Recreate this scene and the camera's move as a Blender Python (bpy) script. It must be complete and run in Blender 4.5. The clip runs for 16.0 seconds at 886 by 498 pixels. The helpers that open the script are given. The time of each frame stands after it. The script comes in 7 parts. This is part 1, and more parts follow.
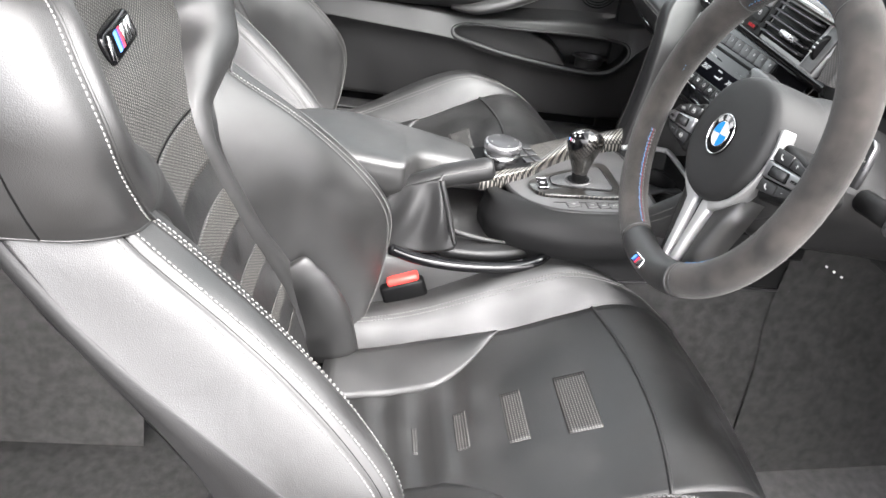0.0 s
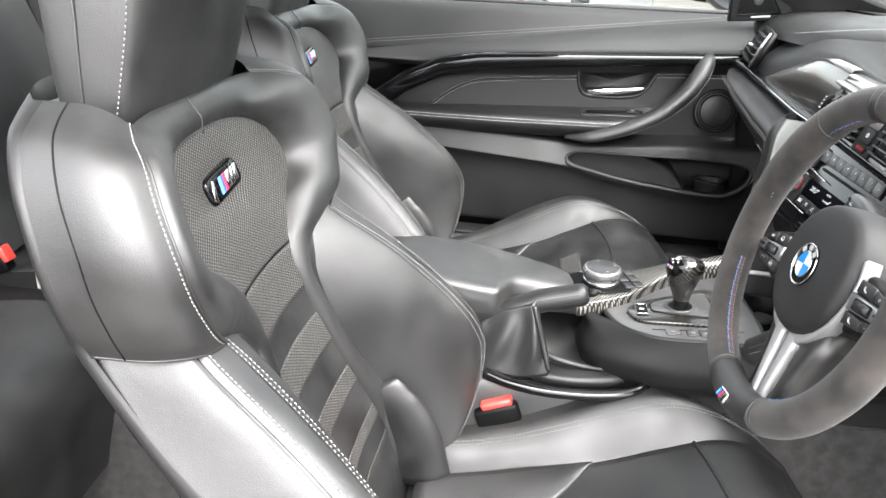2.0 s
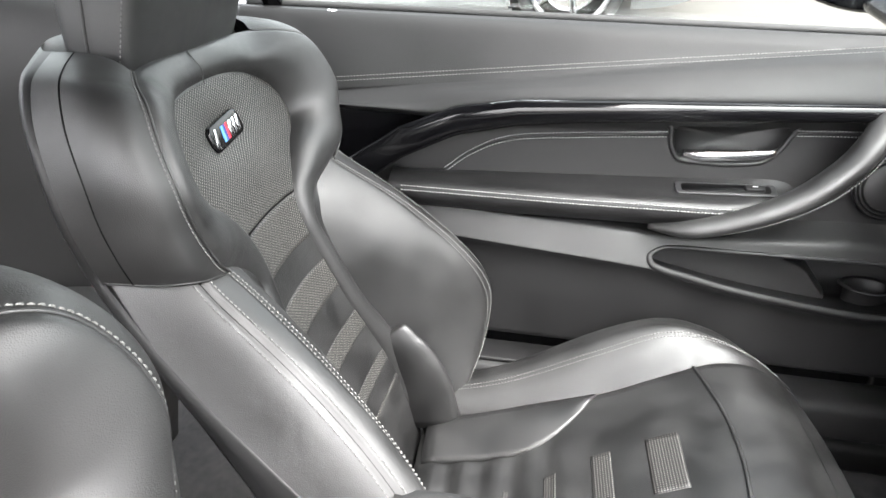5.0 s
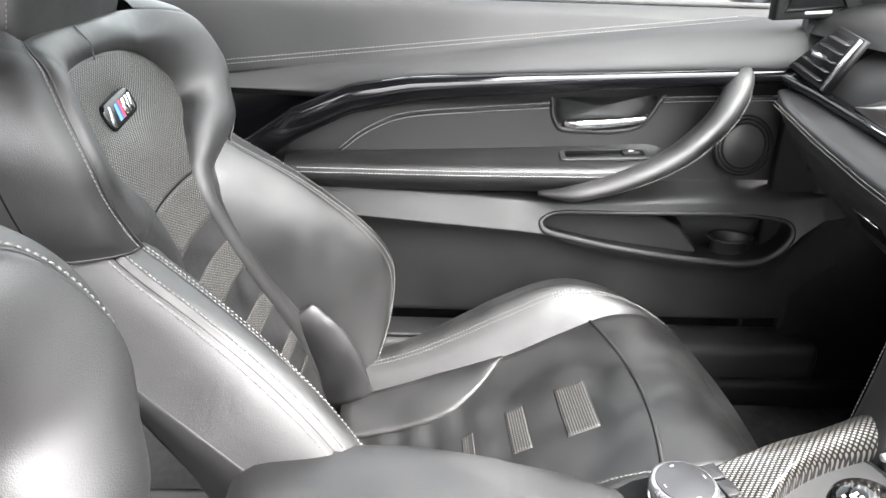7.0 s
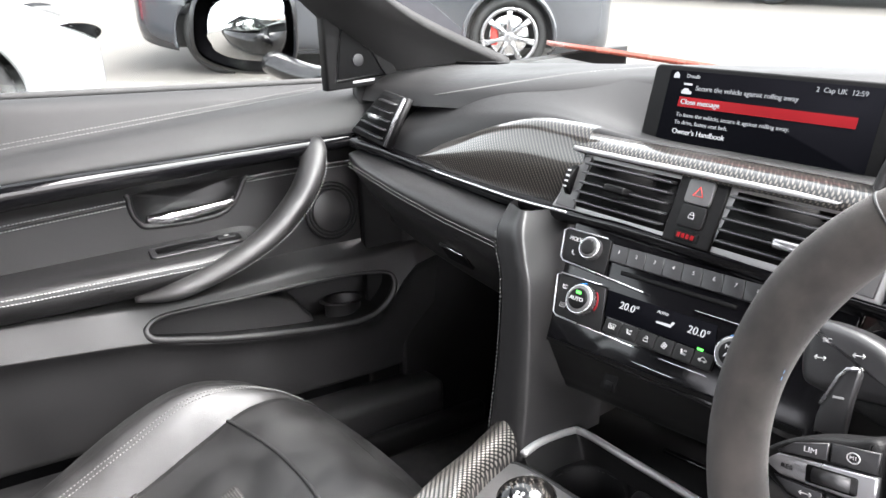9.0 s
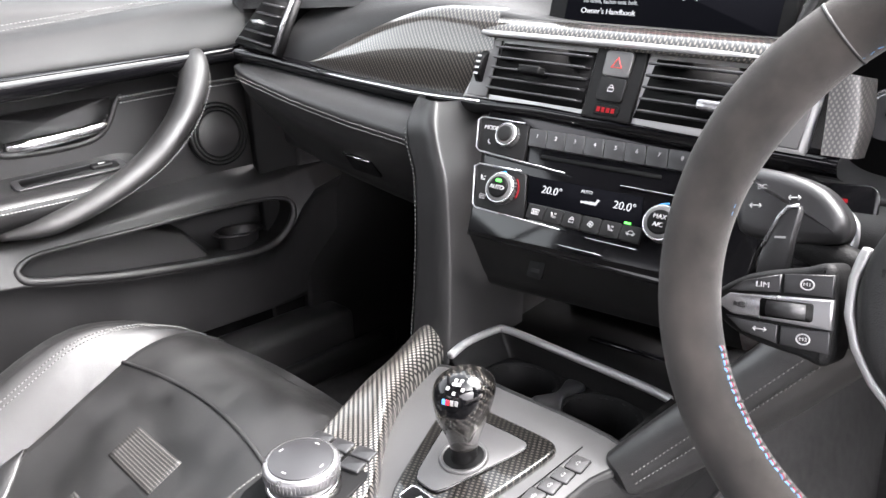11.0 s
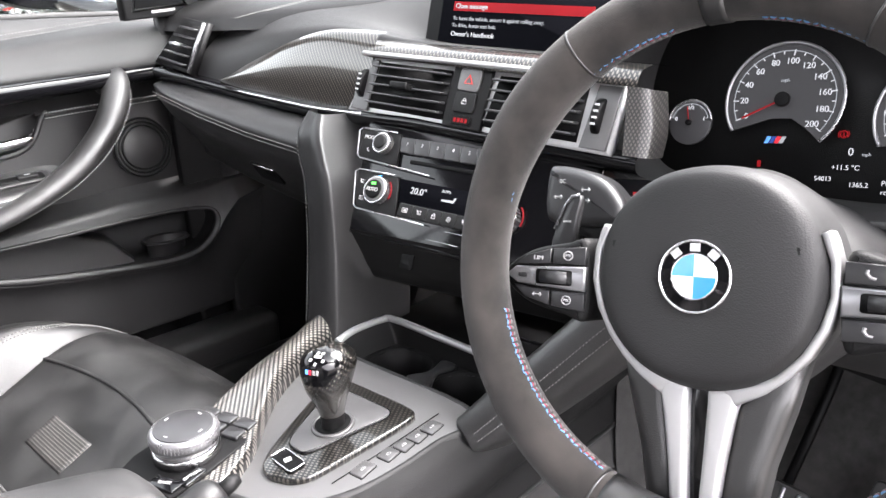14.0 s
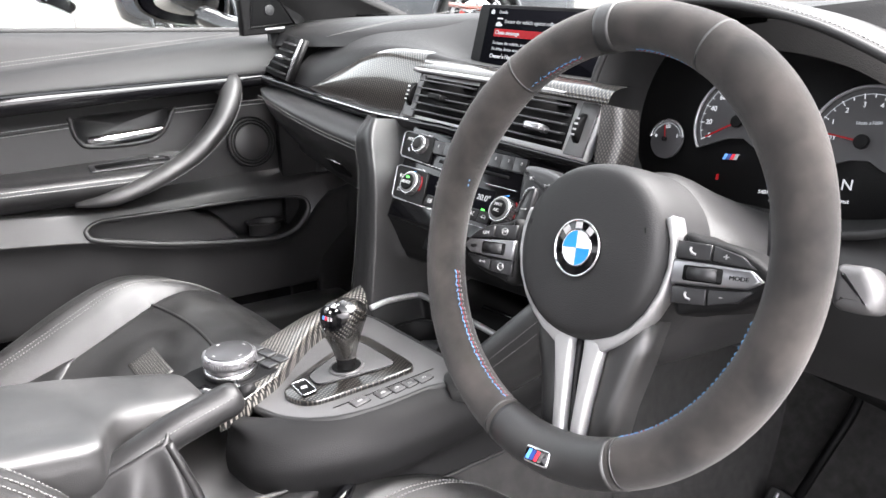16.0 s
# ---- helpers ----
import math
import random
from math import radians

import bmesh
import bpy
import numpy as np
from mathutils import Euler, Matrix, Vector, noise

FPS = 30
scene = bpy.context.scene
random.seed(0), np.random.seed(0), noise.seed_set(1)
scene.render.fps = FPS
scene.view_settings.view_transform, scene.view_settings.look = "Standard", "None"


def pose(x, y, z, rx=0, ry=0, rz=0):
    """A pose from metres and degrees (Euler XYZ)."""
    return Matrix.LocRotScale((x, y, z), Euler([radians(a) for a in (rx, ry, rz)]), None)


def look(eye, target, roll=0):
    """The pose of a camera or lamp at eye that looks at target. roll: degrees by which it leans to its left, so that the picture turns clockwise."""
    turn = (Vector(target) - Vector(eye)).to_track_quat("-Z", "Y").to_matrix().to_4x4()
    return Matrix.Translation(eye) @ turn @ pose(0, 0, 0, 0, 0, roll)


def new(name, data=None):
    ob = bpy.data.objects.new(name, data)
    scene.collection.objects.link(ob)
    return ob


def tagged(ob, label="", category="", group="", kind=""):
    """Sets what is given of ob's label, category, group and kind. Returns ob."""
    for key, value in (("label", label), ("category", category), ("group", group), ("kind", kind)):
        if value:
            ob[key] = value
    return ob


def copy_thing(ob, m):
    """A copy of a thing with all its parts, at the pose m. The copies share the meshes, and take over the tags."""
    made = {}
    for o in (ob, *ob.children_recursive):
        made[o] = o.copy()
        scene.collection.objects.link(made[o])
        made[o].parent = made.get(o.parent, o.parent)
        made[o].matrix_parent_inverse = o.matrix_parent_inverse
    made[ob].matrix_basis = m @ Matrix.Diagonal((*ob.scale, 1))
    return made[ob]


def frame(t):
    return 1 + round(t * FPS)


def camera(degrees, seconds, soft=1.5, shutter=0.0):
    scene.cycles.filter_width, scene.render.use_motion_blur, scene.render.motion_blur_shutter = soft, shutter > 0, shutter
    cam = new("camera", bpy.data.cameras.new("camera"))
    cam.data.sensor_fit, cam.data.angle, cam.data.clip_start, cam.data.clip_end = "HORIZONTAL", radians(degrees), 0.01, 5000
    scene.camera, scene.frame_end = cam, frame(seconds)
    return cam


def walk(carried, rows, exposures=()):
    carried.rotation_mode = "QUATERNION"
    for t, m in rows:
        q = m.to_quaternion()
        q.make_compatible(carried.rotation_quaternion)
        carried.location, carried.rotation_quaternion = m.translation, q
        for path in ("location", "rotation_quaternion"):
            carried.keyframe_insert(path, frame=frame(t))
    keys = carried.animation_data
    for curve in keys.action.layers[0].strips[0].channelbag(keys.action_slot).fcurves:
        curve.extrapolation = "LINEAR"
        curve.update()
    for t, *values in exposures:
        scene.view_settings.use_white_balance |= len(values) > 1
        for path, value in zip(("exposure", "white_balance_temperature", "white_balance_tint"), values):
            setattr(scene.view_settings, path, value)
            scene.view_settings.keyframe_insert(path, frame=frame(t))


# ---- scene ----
cam = camera(62.70, 16.0)
ROWS = [
    (0, look((0.0942, -0.9174, 1.0689), (0.1779, -0.1456, 0.4386), 3.98)),
    (0.5, look((0.1934, -0.9839, 1.0762), (0.2198, -0.2044, 0.4504), 2.20)),
    (1, look((0.1830, -0.9836, 1.0794), (0.1560, -0.1749, 0.4918), -0.13)),
    (1.5, look((0.1692, -0.9637, 1.1019), (0.0910, -0.1243, 0.5641), -2.01)),
    (2, look((0.1769, -0.9315, 1.0926), (0.0559, -0.0727, 0.5947), -3.33)),
    (2.5, look((0.1840, -0.8659, 1.0680), (0.0373, 0.0048, 0.5986), -4.03)),
    (3, look((0.1488, -0.6950, 1.0479), (-0.0099, 0.1795, 0.5894), -4.49)),
    (3.5, look((0.1139, -0.5611, 1.0316), (-0.0451, 0.3110, 0.5689), -4.41)),
    (5.8, look((0.1145, -0.2416, 0.9947), (-0.0372, 0.5907, 0.4615), -4.17)),
    (6, look((0.1191, -0.2468, 0.9873), (-0.0242, 0.5896, 0.4582), -4.48)),
    (6.5, look((0.1047, -0.2772, 0.9939), (0.0207, 0.5692, 0.4681), -3.91)),
    (7, look((0.0725, -0.3326, 0.9926), (0.0904, 0.5206, 0.4714), -2.41)),
    (7.5, look((0.0556, -0.3766, 0.9948), (0.1987, 0.4769, 0.4937), -1.37)),
    (8, look((0.0390, -0.3969, 0.9894), (0.3203, 0.4388, 0.5177), -0.44)),
    (8.5, look((0.0485, -0.3657, 0.9886), (0.4664, 0.4275, 0.5457), -0.17)),
    (9, look((0.0773, -0.3019, 0.9557), (0.6048, 0.4381, 0.5385), -0.25)),
    (9.5, look((0.0755, -0.2570, 0.9380), (0.6808, 0.4262, 0.5297), -0.02)),
    (9.8, look((0.0807, -0.2517, 0.9368), (0.7061, 0.4004, 0.5082), -0.53)),
    (10, look((0.0649, -0.2577, 0.9176), (0.7105, 0.3816, 0.4998), 0.32)),
    (10.2, look((0.0659, -0.2624, 0.9063), (0.7114, 0.3704, 0.4787), 0.27)),
    (12.3, look((0.0638, -0.2781, 0.8438), (0.6559, 0.3350, 0.3208), -0.55)),
    (12.5, look((0.0622, -0.2799, 0.8388), (0.6557, 0.3300, 0.3135), -0.41)),
    (13, look((0.0588, -0.3089, 0.8473), (0.6703, 0.2960, 0.3371), 0.07)),
    (13.5, look((0.0696, -0.3582, 0.8797), (0.7105, 0.2391, 0.3975), 0.55)),
    (14, look((0.0667, -0.4077, 0.9038), (0.7290, 0.1895, 0.4513), 0.69)),
    (14.5, look((0.0612, -0.4474, 0.9129), (0.7303, 0.1594, 0.4838), 0.75)),
    (15, look((0.0659, -0.4908, 0.9170), (0.7219, 0.1367, 0.4977), 0.69)),
    (15.5, look((0.0770, -0.5525, 0.9208), (0.6968, 0.1104, 0.5009), 0.65)),
    (16, look((0.0674, -0.6092, 0.9315), (0.6055, 0.1162, 0.5024), 0.64)),
]
walk(cam, ROWS, [(0, 3.36, 6500, 12), (2, 3.3, 6500, 11), (3.5, 3.05, 6500, 8), (5.8, 3.85, 6500, 12), (6.5, 3.85, 6500, 12), (8, 3.72, 6500, 13), (9.5, 3.52, 6500, 15), (12.5, 4.02, 6500, 16), (14, 3.75, 6500, 16), (16, 3.53, 6500, 15)])
# path end
# ---- light ----
world = bpy.data.worlds.new("sky")
scene.world = world
world.use_nodes = True
wn, wl = world.node_tree.nodes, world.node_tree.links
sky = wn.new("ShaderNodeTexSky")
sky.sky_type, sky.sun_disc = "NISHITA", False
sky.sun_elevation, sky.sun_rotation = radians(52), radians(168)
sky.dust_density = 4.0
grey = wn.new("ShaderNodeHueSaturation")
grey.inputs["Saturation"].default_value = 0.12
wl.new(sky.outputs[0], grey.inputs["Color"])
wl.new(grey.outputs[0], wn["Background"].inputs[0])
wn["Background"].inputs[1].default_value = 0.15
sun = new("sun", bpy.data.lights.new("sun", "SUN"))
sun.data.energy, sun.data.angle, sun.data.color = 2.0, radians(45), (1.0, 0.98, 0.95)
sun.matrix_world = look((3.0, -0.65, 4.0), (0.0, 0.0, 0.0))


# ---- materials ----
def ramp(nt, fac, stops):
    n = nt.nodes.new("ShaderNodeValToRGB")
    while len(n.color_ramp.elements) < len(stops):
        n.color_ramp.elements.new(0.5)
    for e, (p, c) in zip(n.color_ramp.elements, stops):
        e.position = p
        e.color = (*c, 1) if len(c) == 3 else c
    nt.links.new(fac, n.inputs[0])
    return n.outputs[0]


def material(name, base, rough, metal=0.0, spec=0.5, coat=0.0, sheen=0.0, emit=None, strength=1.0,
             vary=0.25, vscale=9.0, grain=0.0, gscale=900.0, gkind="voronoi", wrinkle=0.0, wscale=18.0, rvary=0.08):
    m = bpy.data.materials.new(name)
    m.use_nodes = True
    nt = m.node_tree
    b = nt.nodes["Principled BSDF"]
    b.inputs["Roughness"].default_value = rough
    b.inputs["Metallic"].default_value = metal
    b.inputs["Specular IOR Level"].default_value = spec
    b.inputs["Coat Weight"].default_value = coat
    b.inputs["Coat Roughness"].default_value = 0.06
    b.inputs["Sheen Weight"].default_value = sheen
    b.inputs["Sheen Roughness"].default_value = 0.6
    if emit:
        b.inputs["Emission Color"].default_value = (*emit, 1)
        b.inputs["Emission Strength"].default_value = strength
    tc = nt.nodes.new("ShaderNodeTexCoord")
    n1 = nt.nodes.new("ShaderNodeTexNoise")
    n1.inputs["Scale"].default_value, n1.inputs["Detail"].default_value = vscale, 5
    nt.links.new(tc.outputs["Object"], n1.inputs["Vector"])
    lo, hi = [max(0, c * (1 - vary)) for c in base], [min(1, c * (1 + vary)) for c in base]
    nt.links.new(ramp(nt, n1.outputs[0], [(0.3, lo), (0.7, hi)]), b.inputs["Base Color"])
    mr = nt.nodes.new("ShaderNodeMapRange")
    mr.inputs["To Min"].default_value, mr.inputs["To Max"].default_value = max(0, rough - rvary), min(1, rough + rvary)
    mr.inputs["From Min"].default_value, mr.inputs["From Max"].default_value = 0.3, 0.7
    nt.links.new(n1.outputs[0], mr.inputs[0])
    nt.links.new(mr.outputs[0], b.inputs["Roughness"])
    last = None
    if wrinkle:
        n2 = nt.nodes.new("ShaderNodeTexNoise")
        n2.inputs["Scale"].default_value, n2.inputs["Detail"].default_value = wscale, 3
        n2.inputs["Distortion"].default_value = 0.6
        nt.links.new(tc.outputs["Object"], n2.inputs["Vector"])
        bu = nt.nodes.new("ShaderNodeBump")
        bu.inputs["Strength"].default_value, bu.inputs["Distance"].default_value = wrinkle, 0.006
        nt.links.new(n2.outputs[0], bu.inputs["Height"])
        last = bu
    if grain:
        if gkind == "voronoi":
            g = nt.nodes.new("ShaderNodeTexVoronoi")
            out = g.outputs["Distance"]
        else:
            g = nt.nodes.new("ShaderNodeTexNoise")
            out = g.outputs[0]
        g.inputs["Scale"].default_value = gscale
        nt.links.new(tc.outputs["Object"], g.inputs["Vector"])
        bu = nt.nodes.new("ShaderNodeBump")
        bu.inputs["Strength"].default_value, bu.inputs["Distance"].default_value = grain, 0.0006
        nt.links.new(out, bu.inputs["Height"])
        if last:
            nt.links.new(last.outputs[0], bu.inputs["Normal"])
        last = bu
    if last:
        nt.links.new(last.outputs[0], b.inputs["Normal"])
    return m


def stripes(name, a, bcol, pitch, turn=(0, 0, 0), metal=0.0, rough=0.35, coat=0.0, second=None, hard=(0.42, 0.58), bump=0.0):
    """A woven surface: bands of two colours, crossed by a second set of bands."""
    m = bpy.data.materials.new(name)
    m.use_nodes = True
    nt = m.node_tree
    b = nt.nodes["Principled BSDF"]
    b.inputs["Roughness"].default_value, b.inputs["Metallic"].default_value = rough, metal
    b.inputs["Coat Weight"].default_value, b.inputs["Coat Roughness"].default_value = coat, 0.04
    tc = nt.nodes.new("ShaderNodeTexCoord")

    def bands(p, t):
        mp = nt.nodes.new("ShaderNodeMapping")
        mp.inputs["Rotation"].default_value = [radians(v) for v in t]
        w = nt.nodes.new("ShaderNodeTexWave")
        w.wave_type, w.bands_direction = "BANDS", "X"
        w.inputs["Scale"].default_value = 2 * math.pi / 20 / p
        w.inputs["Distortion"].default_value = 0.0
        nt.links.new(tc.outputs["Object"], mp.inputs[0])
        nt.links.new(mp.outputs[0], w.inputs["Vector"])
        return w.outputs["Fac"]
    f = bands(pitch, turn)
    if second:
        mul = nt.nodes.new("ShaderNodeMath")
        mul.operation = "MULTIPLY"
        nt.links.new(f, mul.inputs[0])
        nt.links.new(bands(*second), mul.inputs[1])
        f = mul.outputs[0]
    nt.links.new(ramp(nt, f, [(hard[0], a), (hard[1], bcol)]), b.inputs["Base Color"])
    if bump:
        bu = nt.nodes.new("ShaderNodeBump")
        bu.inputs["Strength"].default_value, bu.inputs["Distance"].default_value = bump, 0.0008
        nt.links.new(f, bu.inputs["Height"])
        nt.links.new(bu.outputs[0], b.inputs["Normal"])
    return m


LEATHER = material("black leather", (0.0062, 0.0061, 0.0061), 0.53, spec=0.88, grain=0.24, gscale=1100, wrinkle=0.20, wscale=15, vary=0.4, vscale=14, rvary=0.12)
LEATHER_S = material("smooth leather", (0.0068, 0.0067, 0.0067), 0.49, spec=0.90, grain=0.24, gscale=1300, wrinkle=0.09, wscale=20, vary=0.45, vscale=16, rvary=0.13)
DOORSKIN = material("door leather", (0.0090, 0.0089, 0.0092), 0.45, spec=0.42, grain=0.22, gscale=1100, wrinkle=0.04)
SATIN = material("satin silver", (0.36, 0.36, 0.36), 0.42, metal=0.55, vary=0.05)
MATPILE = material("mat pile", (0.075, 0.073, 0.072), 1.0, spec=0.1, sheen=0.1, grain=1.0, gscale=900, gkind="noise", vary=0.25, vscale=60)
GRAIN = material("grained plastic", (0.0095, 0.0094, 0.0097), 0.50, spec=0.36, grain=0.22, gscale=900)
SOFT = material("soft dash skin", (0.0125, 0.0125, 0.0128), 0.58, spec=0.34, grain=0.22, gscale=1000, wrinkle=0.03)
MATTE = material("matt plastic", (0.0050, 0.0050, 0.0052), 0.55, spec=0.2, grain=0.3, gscale=900)
DARK = material("dark plastic", (0.0022, 0.0022, 0.0024), 0.55, spec=0.12, grain=0.2)
GLOSS = material("piano black", (0.003, 0.003, 0.0035), 0.10, spec=0.35, rvary=0.02)
CHROME = material("satin chrome", (0.72, 0.72, 0.73), 0.18, metal=1.0, vary=0.04)
SILVER = material("silver paint", (0.30, 0.30, 0.31), 0.30, metal=0.8, vary=0.05)
PADGREY = material("touch pad grey", (0.035, 0.035, 0.037), 0.36, metal=0.3, vary=0.05)
GREYP = material("warm grey plate", (0.088, 0.087, 0.088), 0.42, metal=0.35, grain=0.25, gscale=1500, gkind="noise", vary=0.06)
SUEDE = material("grey suede", (0.018, 0.0158, 0.0144), 0.92, spec=0.14, sheen=0.10, grain=0.45, gscale=2600, gkind="noise", vary=0.75, vscale=30)
CARPET = material("black carpet", (0.026, 0.0254, 0.0251), 1.0, spec=0.1, sheen=0.05, grain=1.0, gscale=1200, gkind="noise", vary=0.3, vscale=60)
HEADLINER = material("anthracite cloth", (0.006, 0.006, 0.006), 0.95, grain=0.6, gscale=1400, gkind="noise")
THREAD = material("pale grey thread", (0.10, 0.10, 0.097), 0.7, vary=0.1)
THREAD_L = material("light grey thread", (0.26, 0.26, 0.255), 0.7, vary=0.1)
THREAD_B = material("blue thread", (0.06, 0.16, 0.30), 0.8)
THREAD_R = material("red thread", (0.16, 0.02, 0.03), 0.8)
WHITEP = material("white print", (0.30, 0.30, 0.30), 0.5, vary=0.02)
ENAMEL = material("white enamel", (0.45, 0.45, 0.45), 0.25, coat=0.5, vary=0.02)
RED = material("red plastic", (0.65, 0.05, 0.04), 0.4)
BLUE = material("sky blue enamel", (0.012, 0.17, 0.46), 0.25, coat=0.6)
MBLUE = material("light blue bar", (0.10, 0.30, 0.75), 0.3)
MDARK = material("dark blue bar", (0.02, 0.05, 0.22), 0.3)
MRED = material("red bar", (0.65, 0.03, 0.05), 0.3)
RUBBER = material("rubber", (0.02, 0.02, 0.02), 0.7)
CARBON = stripes("carbon twill", (0.008, 0.008, 0.008), (0.23, 0.215, 0.195), 0.0046, (0, 0, 40), metal=0.5, rough=0.32, coat=0.6, second=(0.0030, (0, 0, 105)), hard=(0.14, 0.42))
CARBON_F = stripes("fine carbon twill", (0.006, 0.006, 0.006), (0.075, 0.068, 0.060), 0.0046, (0, 0, 62), metal=0.55, rough=0.28, coat=0.8, second=(0.0032, (0, 0, -20)), hard=(0.2, 0.55))
CARBON_V = stripes("upright carbon twill", (0.006, 0.006, 0.006), (0.085, 0.077, 0.068), 0.0046, (0, 50, 25), metal=0.5, rough=0.26, coat=0.9, second=(0.0032, (0, -30, 25)), hard=(0.25, 0.6))
CARBON_E = stripes("satin carbon twill", (0.012, 0.012, 0.012), (0.06, 0.056, 0.052), 0.0032, (0, 58, 56), metal=0.2, rough=0.42, coat=0.15, second=(0.0028, (0, -50, 40)), hard=(0.10, 0.62))
CARBON_D = stripes("dash carbon twill", (0.007, 0.007, 0.007), (0.10, 0.089, 0.077), 0.0044, (0, 58, 56), metal=0.4, rough=0.3, coat=1.0, second=(0.0024, (0, -50, 40)), hard=(0.10, 0.62))
MESH = stripes("woven seat mesh", (0.004, 0.004, 0.004), (0.17, 0.165, 0.155), 0.0028, (0, 65, 28), rough=0.55, second=(0.0030, (0, 0, 75)), hard=(0.42, 0.62), bump=0.2)
MESH_S = stripes("woven cushion mesh", (0.006, 0.006, 0.006), (0.13, 0.125, 0.118), 0.0034, (0, 0, 0), rough=0.6, second=(0.0036, (0, 0, 90)), hard=(0.42, 0.62), bump=0.25)
SCREEN = material("lit display", (0.002, 0.002, 0.0025), 0.35, spec=0.0, emit=(0.02, 0.022, 0.03), strength=0.02, rvary=0.02)
KEYGREY = material("grey key caps", (0.018, 0.018, 0.019), 0.38, spec=0.5, grain=0.1)
LIT = material("lit white", (0.06, 0.06, 0.06), 0.5, spec=0.1, emit=(0.9, 0.95, 1.0), strength=0.065)
LIT_GREY = material("lit grey", (0.04, 0.04, 0.04), 0.5, spec=0.1, emit=(0.6, 0.65, 0.7), strength=0.055)
LIT_RED = material("lit red", (0.10, 0.004, 0.006), 0.5, spec=0.1, emit=(1.0, 0.02, 0.03), strength=0.015)
LIT_GREEN = material("lit green", (0.05, 0.5, 0.05), 0.5, emit=(0.1, 1.0, 0.1), strength=0.16)
DIAL = material("dial grey", (0.012, 0.012, 0.013), 0.5, emit=(0.3, 0.3, 0.32), strength=0.005)


def glass_material(name, tint, gloss):
    m = bpy.data.materials.new(name)
    m.use_nodes = True
    nt = m.node_tree
    out = nt.nodes["Material Output"]
    tr, gl, mix = (nt.nodes.new("ShaderNode" + k) for k in ("BsdfTransparent", "BsdfGlossy", "MixShader"))
    tr.inputs[0].default_value = (*tint, 1)
    gl.inputs["Roughness"].default_value = 0.02
    mix.inputs[0].default_value = gloss
    nt.links.new(tr.outputs[0], mix.inputs[1])
    nt.links.new(gl.outputs[0], mix.inputs[2])
    nt.links.new(mix.outputs[0], out.inputs[0])
    return m


GLASS = glass_material("window glass", (0.90, 0.93, 0.92), 0.03)
MIRROR = material("mirror silver", (0.75, 0.75, 0.75), 0.02, metal=1.0, vary=0.02, rvary=0.01)


# ---- builders ----
def V(*p):
    return np.array(p, float)


def part(name, data, mat, parent=None, label="", smooth=True):
    """Links verts and faces, or a bmesh, as one mesh object under a thing."""
    me = bpy.data.meshes.new(name)
    if isinstance(data, bmesh.types.BMesh):
        data.to_mesh(me)
        data.free()
    else:
        verts, faces = data
        me.from_pydata([tuple(v) for v in verts], [], faces)
    me.materials.append(mat)
    if smooth:
        me.shade_smooth()
    me.validate()
    ob = new(name, me)
    ob.parent = parent
    if label:
        ob["label"] = label
    return ob


def thing(name, label, category, group="", kind="", m=None):
    ob = new(name)
    if m is not None:
        ob.matrix_world = m
    return tagged(ob, label, category, group, kind)


def cr(p, n, closed=False):
    """n points along the smooth curve through the points p."""
    p = np.asarray(p, float)
    k = len(p)
    if closed:
        q = np.concatenate([p[-1:], p, p[:2]])
        t = np.linspace(0, k, n, endpoint=False)
    else:
        q = np.concatenate([2 * p[:1] - p[1:2], p, 2 * p[-1:] - p[-2:-1]])
        t = np.linspace(0, k - 1, n)
    i = np.minimum(t.astype(int), len(q) - 4)
    f = (t - i).reshape((-1,) + (1,) * (p.ndim - 1))
    a, b, c, d = q[i], q[i + 1], q[i + 2], q[i + 3]
    return 0.5 * (2 * b + (c - a) * f + (2 * a - 5 * b + 4 * c - d) * f**2 + (3 * b - a - 3 * c + d) * f**3)


def surf(ctrl, nu, nv):
    """A dense grid of points through a small grid of control points."""
    g = cr(np.asarray(ctrl, float), nu)
    return np.swapaxes(cr(np.swapaxes(g, 0, 1), nv), 0, 1)


def normals(g):
    n = np.cross(np.gradient(g, axis=0), np.gradient(g, axis=1))
    return n / (np.linalg.norm(n, axis=2, keepdims=True) + 1e-12)


def sheet(g, thick=0.0, flip=False, loop=False):
    """Verts and faces of a grid; with a thickness, a closed slab below it."""
    a, b = g.shape[:2]
    verts = g.reshape(-1, 3)
    idx = np.arange(a * b).reshape(a, b)
    ring = np.concatenate([idx, idx[:, :1]], 1) if loop else idx
    quads = [(ring[i, j], ring[i + 1, j], ring[i + 1, j + 1], ring[i, j + 1]) for i in range(a - 1) for j in range(ring.shape[1] - 1)]
    if flip:
        quads = [q[::-1] for q in quads]
    if thick:
        nn = normals(g) * (-thick if not flip else thick)
        verts = np.concatenate([verts, (g + nn).reshape(-1, 3)])
        o = a * b
        back = [tuple(v + o for v in q[::-1]) for q in quads]
        edge = list(idx[0, :]) + list(idx[1:, -1]) + list(idx[-1, -2::-1]) + list(idx[-2:0:-1, 0])
        rim = [(edge[k], edge[(k + 1) % len(edge)], edge[(k + 1) % len(edge)] + o, edge[k] + o) for k in range(len(edge))]
        if flip:
            rim = [r[::-1] for r in rim]
        quads = quads + back + rim
    return verts, [tuple(int(v) for v in q) for q in quads]


